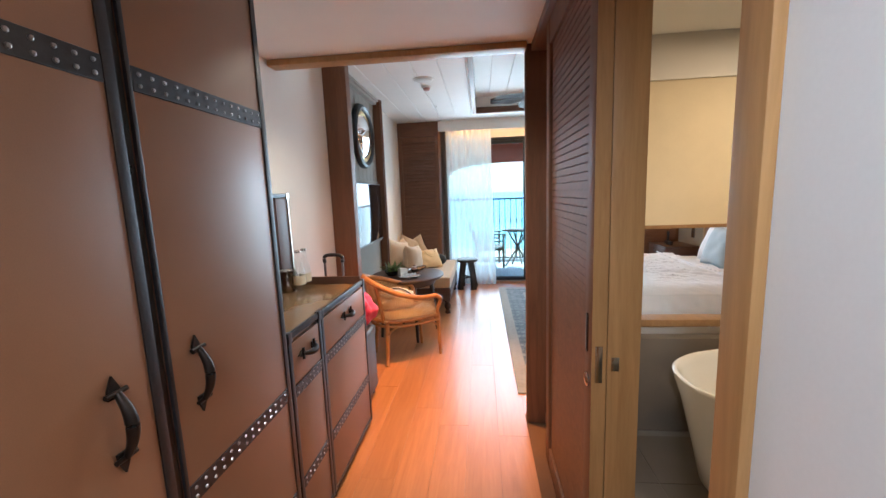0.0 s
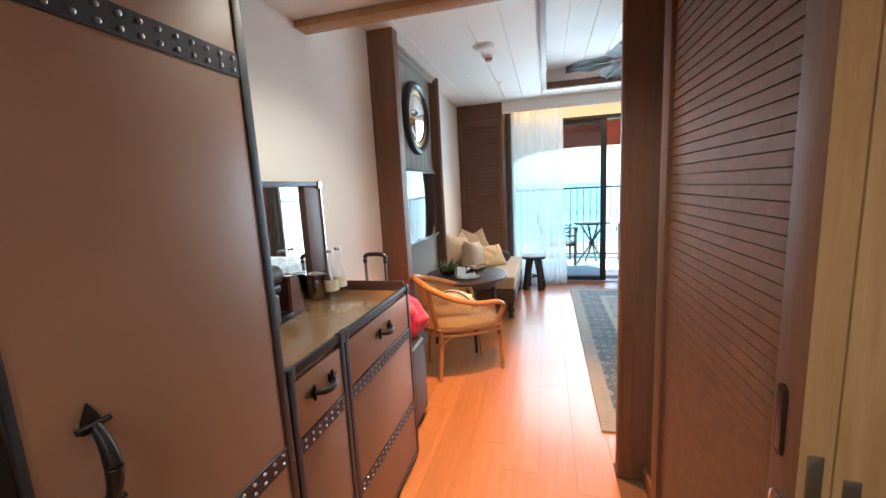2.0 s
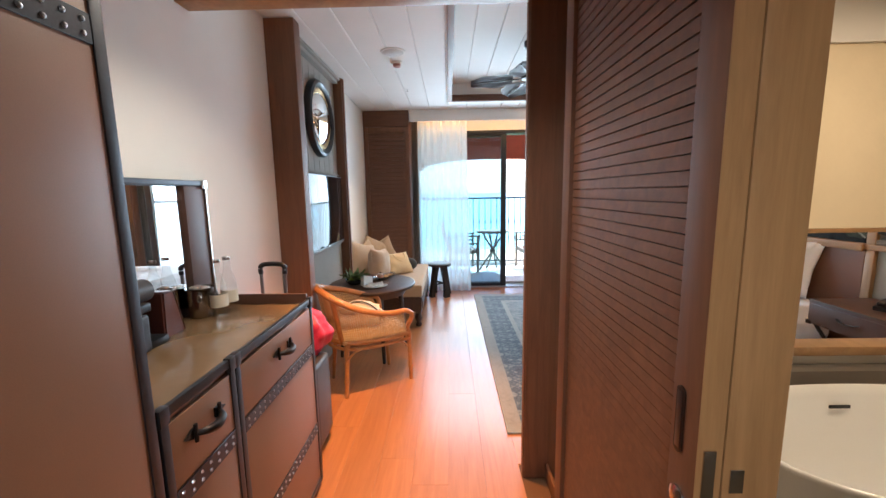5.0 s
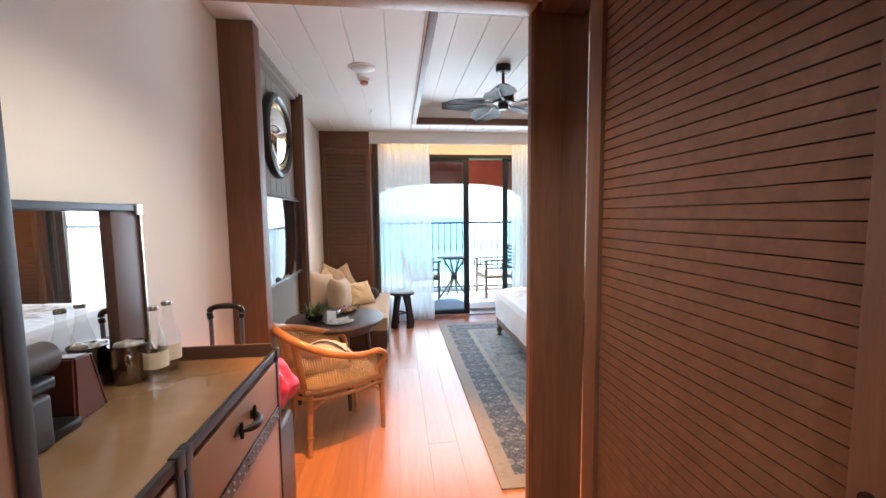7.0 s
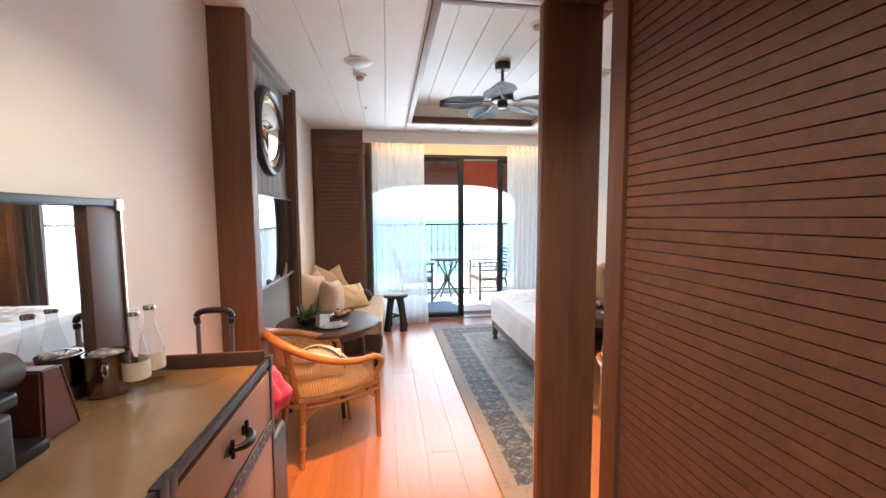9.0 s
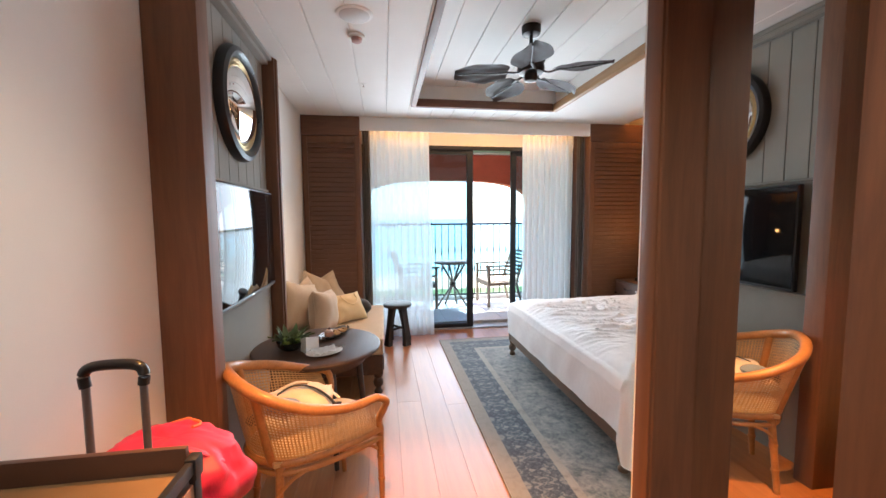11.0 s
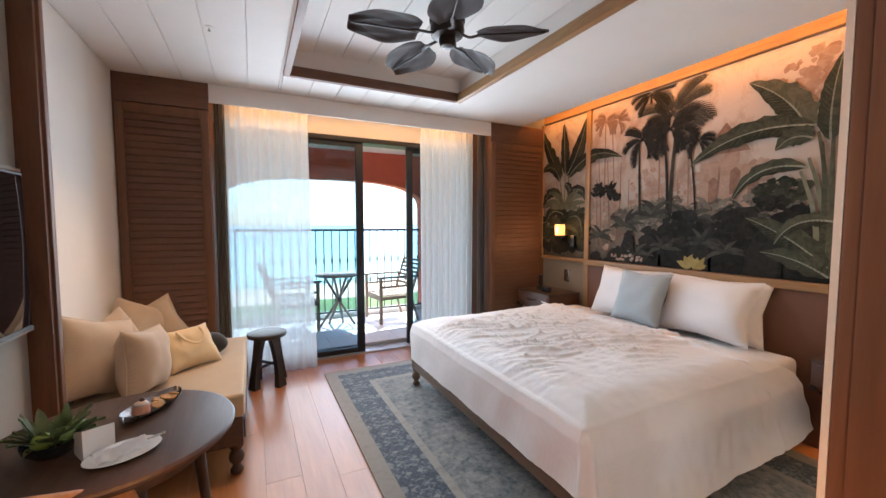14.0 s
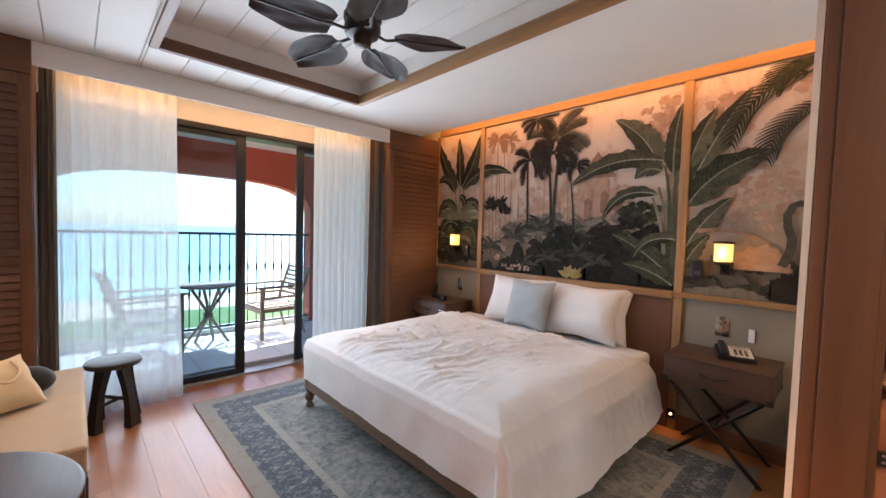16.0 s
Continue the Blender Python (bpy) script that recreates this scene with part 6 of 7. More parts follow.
bm = bmesh.new()
sheet(bm, 30, 10, boat)
bmesh.ops.solidify(bm, geom=bm.faces[:], thickness=0.003)
part("dish", bm, surface("pewter_dish", (0.30, 0.28, 0.27), 0.28, 0.8, vary=0.15, scale=12), tr, soft=80)
rnd = random.Random(8)
for i in range(6):
    p = dm @ Vector((0.015 + 0.018 * i, rnd.uniform(-0.018, 0.018), 0.012 + 0.003 * (i % 2)))
    ck = lathe(bmesh.new(), (0, 0, 0), [(0.019, 0), (0.023, 0.003), (0.023, 0.008), (0.018, 0.011)], 16)
    ck.transform(Matrix.Translation(p) @ Matrix.Rotation(radians(rnd.uniform(-25, 25)), 4, "X") @ Matrix.Rotation(radians(rnd.uniform(5, 30)), 4, "Y"))
    solid("biscuit", ck, surface("biscuit", (0.52, 0.31, 0.14), 0.85, vary=0.25, scale=60, bump=0.5), "round golden biscuit on the dish", "biscuit", "biscuits")
ckm = dm @ Vector((-0.06, 0, 0.010))
cake = thing("small_cake", ckm, "small round cream cake on the dish", "cake")
part("base", lathe(bmesh.new(), ckm, [(0.028, 0), (0.030, 0.004), (0.029, 0.032), (0.026, 0.036)], 22), surface("sponge", (0.60, 0.30, 0.20), 0.85, vary=0.2, scale=40), cake)
part("topping", ball(bmesh.new(), ckm + Vector((0, 0, 0.038)), (0.026, 0.026, 0.014), 18), surface("cream", (0.66, 0.50, 0.42), 0.6, vary=0.1, scale=30), cake)
part("berry", ball(bmesh.new(), ckm + Vector((0.004, 0.003, 0.055)), (0.010, 0.010, 0.009), 12), surface("dark_berry", (0.10, 0.03, 0.03), 0.3), cake)

# ---- stool ----
st = thing("round_stool", (0.115, 6.21, 0), "round black-brown wooden stool with four splayed legs", "stool")
SX, SY, SH = 0.115, 6.21, 0.475
part("seat", lathe(bmesh.new(), (SX, SY, SH - 0.045), [(0.145, 0), (0.160, 0.006), (0.166, 0.022), (0.162, 0.038), (0.150, 0.045), (0.02, 0.040)], 40), BLACK_WOOD, st)
for k in range(4):
    a = radians(40 + 90 * k)
    c, s = math.cos(a), math.sin(a)
    bm = boxed(-0.036, 0.036, -0.022, 0.022, 0, 1, 0.0)
    bmesh.ops.subdivide_edges(bm, edges=[e for e in bm.edges if abs(e.verts[0].co.z - e.verts[1].co.z) > 0.5], cuts=6)
    for v in bm.verts:
        h = v.co.z
        out = 0.150 - 0.075 * h + 0.012 * math.sin(math.pi * h)
        tw = 1.15 - 0.30 * math.sin(math.pi * h)
        q = Vector((out + v.co.y * tw, v.co.x * tw, 0))
        v.co = Vector((SX + q.x * c - q.y * s, SY + q.x * s + q.y * c, h * (SH - 0.044)))
    bmesh.ops.bevel(bm, geom=bm.edges[:], offset=0.004, segments=1, affect="EDGES")
    part("leg", bm, BLACK_WOOD, st)
for a in (40, 130):
    c, s = math.cos(radians(a)), math.sin(radians(a))
    part("stretcher", rod(bmesh.new(), (SX - 0.12 * c, SY - 0.12 * s, 0.16 + a / 4000), (SX + 0.12 * c, SY + 0.12 * s, 0.16 + a / 4000), 0.013, n=10), BLACK_WOOD, st)

# ---- rattan armchair ----
ch = thing("rattan_armchair", (-0.42, 3.65, 0), "honey rattan barrel armchair with cane panels and a cream cushion", "armchair")
CM = Vector((-0.4675, 3.611, 0))
CHAIR_TURN = Matrix.Rotation(radians(20), 3, "Z")


def seated(x, y, z=0.0):
    """From the chair's own axes (x towards its front) to its place by the table."""
    return CM + CHAIR_TURN @ Vector((1.04 * x, y * (1.60 if y < 0 else 0.98), z))


def around(rows, steps=8):
    return smooth_path([seated(*r) for r in rows], steps)


RAIL = around([(0.29, -0.165, 0.602), (0.13, -0.18, 0.612), (-0.05, -0.18, 0.668), (-0.19, -0.145, 0.740), (-0.258, -0.07, 0.785), (-0.272, 0.02, 0.798), (-0.248, 0.11, 0.782), (-0.17, 0.185, 0.748), (-0.03, 0.215, 0.706), (0.11, 0.212, 0.655), (0.20, 0.205, 0.622)])
SEAT = around([(0.34, -0.125, 0.40), (0.18, -0.14, 0.40), (0.0, -0.135, 0.40), (-0.12, -0.105, 0.40), (-0.185, -0.04, 0.40), (-0.20, 0.03, 0.40), (-0.18, 0.10, 0.40), (-0.12, 0.155, 0.40), (0.0, 0.185, 0.40), (0.18, 0.19, 0.40), (0.29, 0.18, 0.40)])
part("top_rail", tube(bmesh.new(), RAIL, lambda t: 0.019 + 0.007 * math.sin(math.pi * t), 12), RATTAN, ch)
part("seat_hoop", tube(bmesh.new(), SEAT, 0.017, 10), RATTAN, ch)
part("seat_hoop", tube(bmesh.new(), [p - Vector((0, 0, 0.045)) for p in SEAT], 0.013, 10), RATTAN, ch)
part("front_rail", tube(bmesh.new(), around([(0.34, -0.125, 0.39), (0.375, -0.04, 0.39), (0.38, 0.05, 0.39), (0.355, 0.12, 0.39), (0.29, 0.18, 0.39)], 6), 0.018, 10), RATTAN, ch)
for x, y, z, k in ((0.29, -0.165, 0.602, -0.125), (0.20, 0.205, 0.622, 0.18)):
    part("arm_front", tube(bmesh.new(), around([(x, y, z), (x + 0.045, y, z - 0.03), (x + 0.055, (y + k) / 2, 0.52), (x + 0.04, k, 0.45), (x + 0.05, k, 0.40)], 6), 0.018, 10), RATTAN, ch)
for a, b in (((0.34, -0.12, 0.40), (0.36, -0.105, 0.0)), ((0.29, 0.175, 0.40), (0.31, 0.17, 0.0)), ((-0.12, -0.10, 0.40), (-0.15, -0.125, 0.0)), ((-0.12, 0.15, 0.40), (-0.15, 0.175, 0.0))):
    a, b = seated(*a), seated(*b)
    leg = part("leg", rod(bmesh.new(), b, a, 0.0145, 0.0195, 12), RATTAN, ch)
    for f in (0.30, 0.62, 0.93):
        part("binding", lathe(bmesh.new(), b.lerp(a, f), [(0.0195, -0.008), (0.0215, 0), (0.0195, 0.008)], 12), RATTAN, leg)
for rows in (((0.35, -0.11, 0.27), (0.29, -0.125, 0.33), (0.23, -0.135, 0.355)), ((-0.14, -0.115, 0.27), (-0.09, -0.13, 0.33), (-0.03, -0.135, 0.355)), ((0.35, -0.105, 0.27), (0.362, -0.05, 0.34), (0.372, 0.0, 0.375))):
    part("brace", tube(bmesh.new(), around(rows, 6), 0.008, 8), RATTAN, ch)


def shell(u, v):
    k = u * (len(RAIL) - 1)
    i = min(int(k), len(RAIL) - 2)
    f = k - i
    return SEAT[i].lerp(SEAT[i + 1], f).lerp(RAIL[i].lerp(RAIL[i + 1], f), v)


cane = bmesh.new()
COLS, ROWS_ = 92, 20


def ribbon(bm, pts, w, t=0.0012):
    for p, q in zip(pts, pts[1:]):
        d = (q - p)
        n = d.cross(Vector((p.x - CM.x, p.y - CM.y, 0)))
        n = n.normalized() * w
        vs = [bm.verts.new(r) for r in (p - n, q - n, q + n, p + n)]
        bm.faces.new(vs)


for i in range(COLS + 1):
    u = 0.02 + 0.96 * i / COLS
    ribbon(cane, [shell(u, 0.05 + 0.90 * j / 6) for j in range(7)], 0.0031)
for j in range(ROWS_ + 1):
    v = 0.05 + 0.90 * j / ROWS_
    ribbon(cane, [shell(0.02 + 0.96 * i / 60, v) for i in range(61)], 0.0031)
part("cane_panel", cane, CANE, ch, "open woven cane panel", 0)
for u in (0.33, 0.67):
    part("back_post", tube(bmesh.new(), [shell(u, j / 6) for j in range(7)], 0.019, 10), RATTAN, ch)
for v in (0.04, 0.96):
    part("cane_border", tube(bmesh.new(), [shell(0.02 + 0.96 * i / 60, v) for i in range(61)], 0.006, 6), RATTAN, ch)


def cushion(u, v):
    a, r = 2 * math.pi * u, v
    x = 0.085 + r * 0.275 * math.copysign(abs(math.cos(a)) ** 0.75, math.cos(a))
    y = 0.025 + r * 0.152 * math.copysign(abs(math.sin(a)) ** 0.75, math.sin(a))
    return seated(x, y, 0.415 + 0.062 * (1 - r ** 5) ** 0.5 + 0.006 * noise.noise((x * 9, y * 9, 0)))


bm = bmesh.new()
sheet(bm, 44, 14, cushion)
bmesh.ops.remove_doubles(bm, verts=bm.verts[:], dist=0.0005)
board = boxed(-0.15, 0.32, -0.115, 0.165, 0.395, 0.414, 0.0)
for v in board.verts:
    v.co = seated(*v.co)
part("seat_board", board, CANE, ch)
part("cushion", bm, fabric("cream_seat", (0.62, 0.54, 0.43), 420, 0.07), ch, "cream seat cushion", 80)
part("cushion_piping", tube(bmesh.new(), [Vector(cushion(i / 44, 1.0)) + Vector((0, 0, 0.004)) for i in range(44)], 0.005, 6, True), fabric("cream_cord", (0.55, 0.47, 0.37)), ch)

ch.matrix_basis = Matrix.Translation(CM) @ Matrix.Rotation(radians(11), 4, "Z") @ Matrix.Translation(-CM) @ ch.matrix_basis

# beach bag and sunglasses case left on the armchair
bb = thing("beach_bag", (-0.45, 3.60, 0.47), "crumpled cream beach bag with black straps on the armchair", "bag")
bm = pillow_mesh(0.36, 0.25, 0.14, 31, 30)
for v in bm.verts:
    v.co += Vector((0.014 * noise.noise(v.co * 12), 0.020 * noise.noise(v.co * 10 + Vector((3, 0, 0))), 0.014 * noise.noise(v.co * 13)))
gm = Matrix.Translation((-0.40, 3.51, 0.545)) @ Matrix.Rotation(radians(16), 4, "Z") @ Matrix.Rotation(radians(-72), 4, "X")
bm.transform(gm)
for v in bm.verts:
    v.co.z = max(v.co.z, 0.478)
CREAM_CLOTH = fabric("cream_bag_cloth", (0.66, 0.58, 0.47), 420, 0.10)
part("body", bm, CREAM_CLOTH, bb, soft=80)
BLACK_STRAP = fabric("black_webbing", (0.015, 0.015, 0.016), 500)
part("strap", tube(bmesh.new(), smooth_path([(-0.54, 3.46, 0.595), (-0.44, 3.54, 0.640), (-0.33, 3.53, 0.630), (-0.24, 3.48, 0.58), (-0.215, 3.44, 0.525)], 7), 0.008, 8, flat=0.35), BLACK_STRAP, bb)
part("strap", tube(bmesh.new(), smooth_path([(-0.54, 3.55, 0.60), (-0.42, 3.60, 0.635), (-0.30, 3.605, 0.60), (-0.22, 3.595, 0.54)], 7), 0.012, 8, flat=0.35), CREAM_CLOTH, bb)
part("blue_patch", ball(bmesh.new(), (-0.45, 3.43, 0.60), (0.075, 0.055, 0.024), 18), fabric("slate_cloth", (0.20, 0.25, 0.30)), bb, "slate blue patch")
part("buckle", boxed(-0.245, -0.21, 3.575, 3.60, 0.495, 0.52, 0.004), BLACK, bb)
gl = thing("sunglasses_case", (-0.62, 3.52, 0.48), "small black case on the armchair", "case")
part("shell", ball(bmesh.new(), (-0.565, 3.42, 0.545), (0.05, 0.024, 0.028), 18), BLACK, gl)
part("clasp", boxed(-0.530, -0.515, 3.415, 3.425, 0.543, 0.547, 0.001), STEEL, gl)
for ob in (bb, gl):
    ob.matrix_basis = Matrix.Translation((-0.045, 0.090, 0.006)) @ ob.matrix_basis

# ---- bedside ----
def nightstand(y0, y1, label):
    n = thing("nightstand", (3.06, (y0 + y1) / 2, 0), label, "nightstand", "nightstands")
    x0, x1 = 2.80, MX - 0.012
    part("box", boxed(x0, x1, y0, y1, 0.515, 0.678, 0.006), LEATHER_DARK, n)
    part("top_rim", boxed(x0 - 0.004, x1, y0 - 0.004, y1 + 0.004, 0.672, 0.688, 0.004), DARK_WOOD, n)
    d = part("drawer", boxed(x0 - 0.009, x0 - 0.0005, y0 + 0.02, y1 - 0.02, 0.535, 0.660, 0.003), LEATHER_DARK, n)
    part("leather_pull", tube(bmesh.new(), smooth_path([(x0 - 0.010, (y0 + y1) / 2 - 0.07, 0.608), (x0 - 0.026, (y0 + y1) / 2 - 0.04, 0.600), (x0 - 0.028, (y0 + y1) / 2, 0.594), (x0 - 0.026, (y0 + y1) / 2 + 0.04, 0.600), (x0 - 0.010, (y0 + y1) / 2 + 0.07, 0.608)], 5), 0.010, 8, flat=0.4), BLACK, d)
    for y in (y0, y1):
        for x in (x0, x1):
            part("corner_cap", boxed(x - 0.010 if x == x0 else x - 0.028, x + 0.028 if x == x0 else x, y - 0.005 if y == y0 else y - 0.028, y + 0.028 if y == y0 else y + 0.005, 0.512, 0.540, 0.003), BRONZE, n)
    for x in (x0 + 0.04, x1 - 0.04):
        for a, b in ((y0 + 0.03, y1 - 0.03), (y1 - 0.03, y0 + 0.03)):
            part("leg", tube(bmesh.new(), [(x + (0.012 if a < b else -0.012), a, 0.516), (x + (0.012 if a < b else -0.012), b, 0.0)], 0.012, 10), BRONZE, n)
    part("stretcher", rod(bmesh.new(), (x0 + 0.04, (y0 + y1) / 2, 0.258), (x1 - 0.04, (y0 + y1) / 2, 0.258), 0.009, n=10), BRONZE, n)
    return n


nightstand(2.86, 3.43, "chestnut leather trunk nightstand on crossed metal legs, holding a telephone")
nightstand(5.57, 6.10, "chestnut leather trunk nightstand on crossed metal legs, holding a clock")

ph = thing("telephone", (3.06, 3.09, 0.688), "black desk telephone with a pale keypad on the nightstand", "telephone")
pm = Matrix.Translation((3.06, 3.09, 0.6885)) @ Matrix.Rotation(radians(-72), 4, "Z")
bm = bmesh.new()
slab(bm, [(-0.10, -0.09, 0), (0.10, -0.09, 0), (0.10, 0.09, 0), (-0.10, 0.09, 0)], 0.03)
for v in bm.verts:
    if abs(v.co.z) > 0.01:
        v.co.z = 0.025 + 0.035 * (v.co.y + 0.09) / 0.18
bm.transform(pm)
part("base", bm, BLACK, ph)
slope = pm @ Matrix.Translation((0, 0, 0.043)) @ Matrix.Rotation(math.atan(0.035 / 0.18), 4, "X")
kp = boxed(-0.03, 0.09, -0.075, 0.075, 0.0, 0.004, 0.001)
kp.transform(slope)
pad = part("keypad", kp, PAPER, ph, "pale printed keypad plate")
for i in range(3):
    for j in range(4):
        k = boxed(-0.008 + i * 0.028, 0.010 + i * 0.028, -0.06 + j * 0.022, -0.046 + j * 0.022, 0.0042, 0.007, 0.0008)
        k.transform(slope)
        part("key", k, GREY_PLASTIC, pad)
for j in range(3):
    k = boxed(-0.022, 0.082, 0.040 + j * 0.010, 0.044 + j * 0.010, 0.0042, 0.0046)
    k.transform(slope)
    part("text_bar", k, GREY_PLASTIC, pad)
hs = boxed(-0.085, -0.045, -0.095, 0.095, 0.004, 0.034, 0.010, 3)
hs.transform(slope)
part("handset", hs, BLACK, ph)

ck = thing("bedside_clock", (2.95, 5.72, 0.6880), "small dark bedside clock", "clock")
part("case", boxed(2.90, 2.95, 5.70, 5.80, 0.6885, 0.7400, 0.006), BLACK, ck)
part("face", boxed(2.8985, 2.8998, 5.708, 5.792, 0.6960, 0.7320), SCREEN, ck)
rc = thing("remote_control", (2.98, 5.95, 0.6880), "black remote control standing in a holder", "remote")
part("holder", boxed(2.95, 3.01, 5.88, 5.95, 0.6885, 0.7300, 0.004), BLACK, rc)
part("handset", boxed(2.97, 2.99, 5.895, 5.935, 0.7200, 0.8600, 0.004), BLACK, rc)


def sconce(y):
    s = thing("wall_sconce", (MX - 0.07, y, 1.3), "bronze wall sconce with a glowing amber glass cylinder", "wall lamp", "wall sconces")
    x = MX - 0.095
    part("shade", lathe(bmesh.new(), (x, y, 1.312), [(0.050, 0), (0.054, 0.004), (0.054, 0.118), (0.050, 0.122)], 28), glowing("amber_glass", (1.0, 0.46, 0.11), 0.55), s, "glowing amber glass cylinder")
    part("cap", lathe(bmesh.new(), (x, y, 1.434), [(0.058, 0), (0.064, 0.003), (0.064, 0.012), (0.058, 0.016), (0.02, 0.020)], 28), BRONZE, s)
    part("base", lathe(bmesh.new(), (x, y, 1.262), [(0.010, 0), (0.014, 0.006), (0.020, 0.022), (0.046, 0.036), (0.058, 0.042), (0.058, 0.050)], 28), BRONZE, s)
    part("arm", tube(bmesh.new(), smooth_path([(x, y, 1.264), (x + 0.02, y, 1.245), (x + 0.055, y, 1.25), (MX - 0.012, y, 1.27)], 5), 0.008, 8), BRONZE, s)
    part("wall_plate", boxed(MX - 0.022, MX - 0.008, y - 0.03, y + 0.03, 1.215, 1.325, 0.004), BRONZE, s)
    l = lamp("sconce_lamp", "POINT", 1.0, (1.0, 0.52, 0.18), Matrix.Translation((x - 0.075, y, 1.37)), shadow_soft_size=0.05)
    return s


sconce(3.20)
sconce(5.80)
for y, z, dy in ((3.36, 1.20, 0.035), (5.67, 1.20, 0.035)):
    rl = thing("reading_light", (MX, y, z), "small black wall-mounted reading light box", "wall lamp", "reading lights")
    part("case", boxed(MX - 0.045, MX - 0.008, y - dy, y + dy, z - 0.02, z + 0.11, 0.006), BLACK, rl)
    part("lens", boxed(MX - 0.0475, MX - 0.0452, y - dy * 0.6, y + dy * 0.6, z, z + 0.03), GREY_PLASTIC, rl)
for y in (3.20, 5.78):
    sw = thing("switch_plate", (MX, y, 0.85), "grey metal switch plate on the wainscot", "switch", "switch plates")
    part("plate", boxed(MX - 0.003, MX + 0.0035, y - 0.04, y + 0.04, 0.78, 0.92, 0.002), STEEL, sw)
    for k in range(3):
        part("rocker", boxed(MX - 0.0055, MX - 0.0032, y - 0.025, y + 0.025, 0.795 + k * 0.04, 0.825 + k * 0.04, 0.001), STEEL, sw)
sk = thing("socket_plate", (MX, 3.03, 0.82), "small white wall socket", "socket")
part("plate", boxed(MX - 0.003, MX + 0.0035, 3.015, 3.05, 0.77, 0.86, 0.002), CEILING_PAINT, sk)
nl = thing("night_light", (3.2, 3.47, 0.1), "small glowing amber floor light beside the bed", "night light")
part("case", boxed(MX - 0.034, MX - 0.019, 3.455, 3.512, 0.09, 0.16, 0.003), BLACK, nl)
part("lens", lathe(bmesh.new(), (MX - 0.0342, 3.483, 0.125), [(0.010, 0), (0.008, 0.003), (0.003, 0.004)], 14, Matrix.Rotation(radians(-90), 4, "Y")), glowing("night_glow", (1.0, 0.5, 0.12), 4.0), nl)
lamp("night_lamp", "SPOT", 0.14, (1.0, 0.5, 0.15), look((MX - 0.045, 3.483, 0.12), (MX - 0.12, 3.47, 0)), spot_size=radians(110), shadow_soft_size=0.01)

# ---- ceiling fan ----
fan = thing("ceiling_fan", (1.015, 4.40, TOP), "dark bronze ceiling fan with five leaf-shaped blades", "ceiling fan")
FXC, FYC = 1.015, 4.40
part("canopy", lathe(bmesh.new(), (FXC, FYC, TOP - 0.062), [(0.030, 0), (0.060, 0.008), (0.066, 0.030), (0.066, 0.062)], 28), BRONZE, fan)
part("downrod", rod(bmesh.new(), (FXC, FYC, 2.62), (FXC, FYC, TOP - 0.06), 0.013, n=14), BRONZE, fan)
part("motor", lathe(bmesh.new(), (FXC, FYC, 2.455), [(0.040, 0), (0.085, 0.010), (0.095, 0.035), (0.090, 0.075), (0.098, 0.085), (0.098, 0.110), (0.070, 0.150), (0.030, 0.172)], 32), BRONZE, fan)
part("switch_cup", lathe(bmesh.new(), (FXC, FYC, 2.405), [(0.012, 0), (0.036, 0.006), (0.046, 0.022), (0.046, 0.051)], 28), BRONZE, fan)
for k in range(5):
    a = radians(-38 + 72 * k)
    rot = Matrix.Translation((FXC, FYC, 2.470)) @ Matrix.Rotation(a, 4, "Z")

    def leafy(u, v):
        w = 0.122 * math.sin(math.pi * (0.06 + 0.90 * u) ** 0.82) ** 0.72 + 0.010
        b = 2 * v - 1
        wave = 0.004 * math.cos(18 * b * b + 10 * u)
        return rot @ Vector((0.165 + 0.375 * u, b * w, 0.018 * b - 0.02 * u + wave - 0.012 * b * b))
    bm = bmesh.new()
    sheet(bm, 22, 12, leafy)
    bmesh.ops.solidify(bm, geom=bm.faces[:], thickness=0.006)
    bl = part("blade", bm, surface("brown_fan_blade", (0.055, 0.026, 0.019), 0.5, vary=0.2, scale=20, bump=0.2), fan, "brown leaf-shaped blade", 60)
    part("midrib", tube(bmesh.new(), [rot @ Vector((0.165 + 0.36 * i / 10, 0, -0.012 - 0.02 * i / 10)) for i in range(11)], 0.005, 6), BRONZE, bl)
    iron = tube(bmesh.new(), [rot @ Vector(p) for p in smooth_path([(0.08, 0, 0.0), (0.12, 0.018, -0.012), (0.17, 0.012, -0.010), (0.215, 0, -0.012)], 5)], 0.012, 8, flat=0.5)
    part("blade_iron", iron, BRONZE, bl)

# ---- ceiling fittings ----
sp = thing("ceiling_speaker", (-0.165, 4.0, CEIL), "round white ceiling loudspeaker grille", "speaker")
part("rim", lathe(bmesh.new(), (-0.165, 4.0, CEIL - 0.010), [(0.088, 0), (0.098, 0.004), (0.100, 0.0098)], 36), CEILING_PAINT, sp)
part("grille", lathe(bmesh.new(), (-0.165, 4.0, CEIL - 0.013), [(0.080, 0), (0.084, 0.0028)], 36), surface("speaker_grille", (0.55, 0.54, 0.52), 0.6, vary=0.1, grain=500, bump=0.6), sp)
for x, y, z in ((-0.17, 4.26, CEIL), (1.05, 3.70, TOP)):
    sd = thing("smoke_detector", (x, y, z), "white round smoke detector on the ceiling", "smoke detector", "smoke detectors")
    part("base", lathe(bmesh.new(), (x, y, z - 0.016), [(0.046, 0), (0.050, 0.004), (0.050, 0.0158)], 28), CEILING_PAINT, sd)
    part("sensor", lathe(bmesh.new(), (x, y, z - 0.042), [(0.020, 0), (0.030, 0.006), (0.034, 0.0255)], 28), surface("pale_red_ring", (0.45, 0.25, 0.22), 0.5), sd)
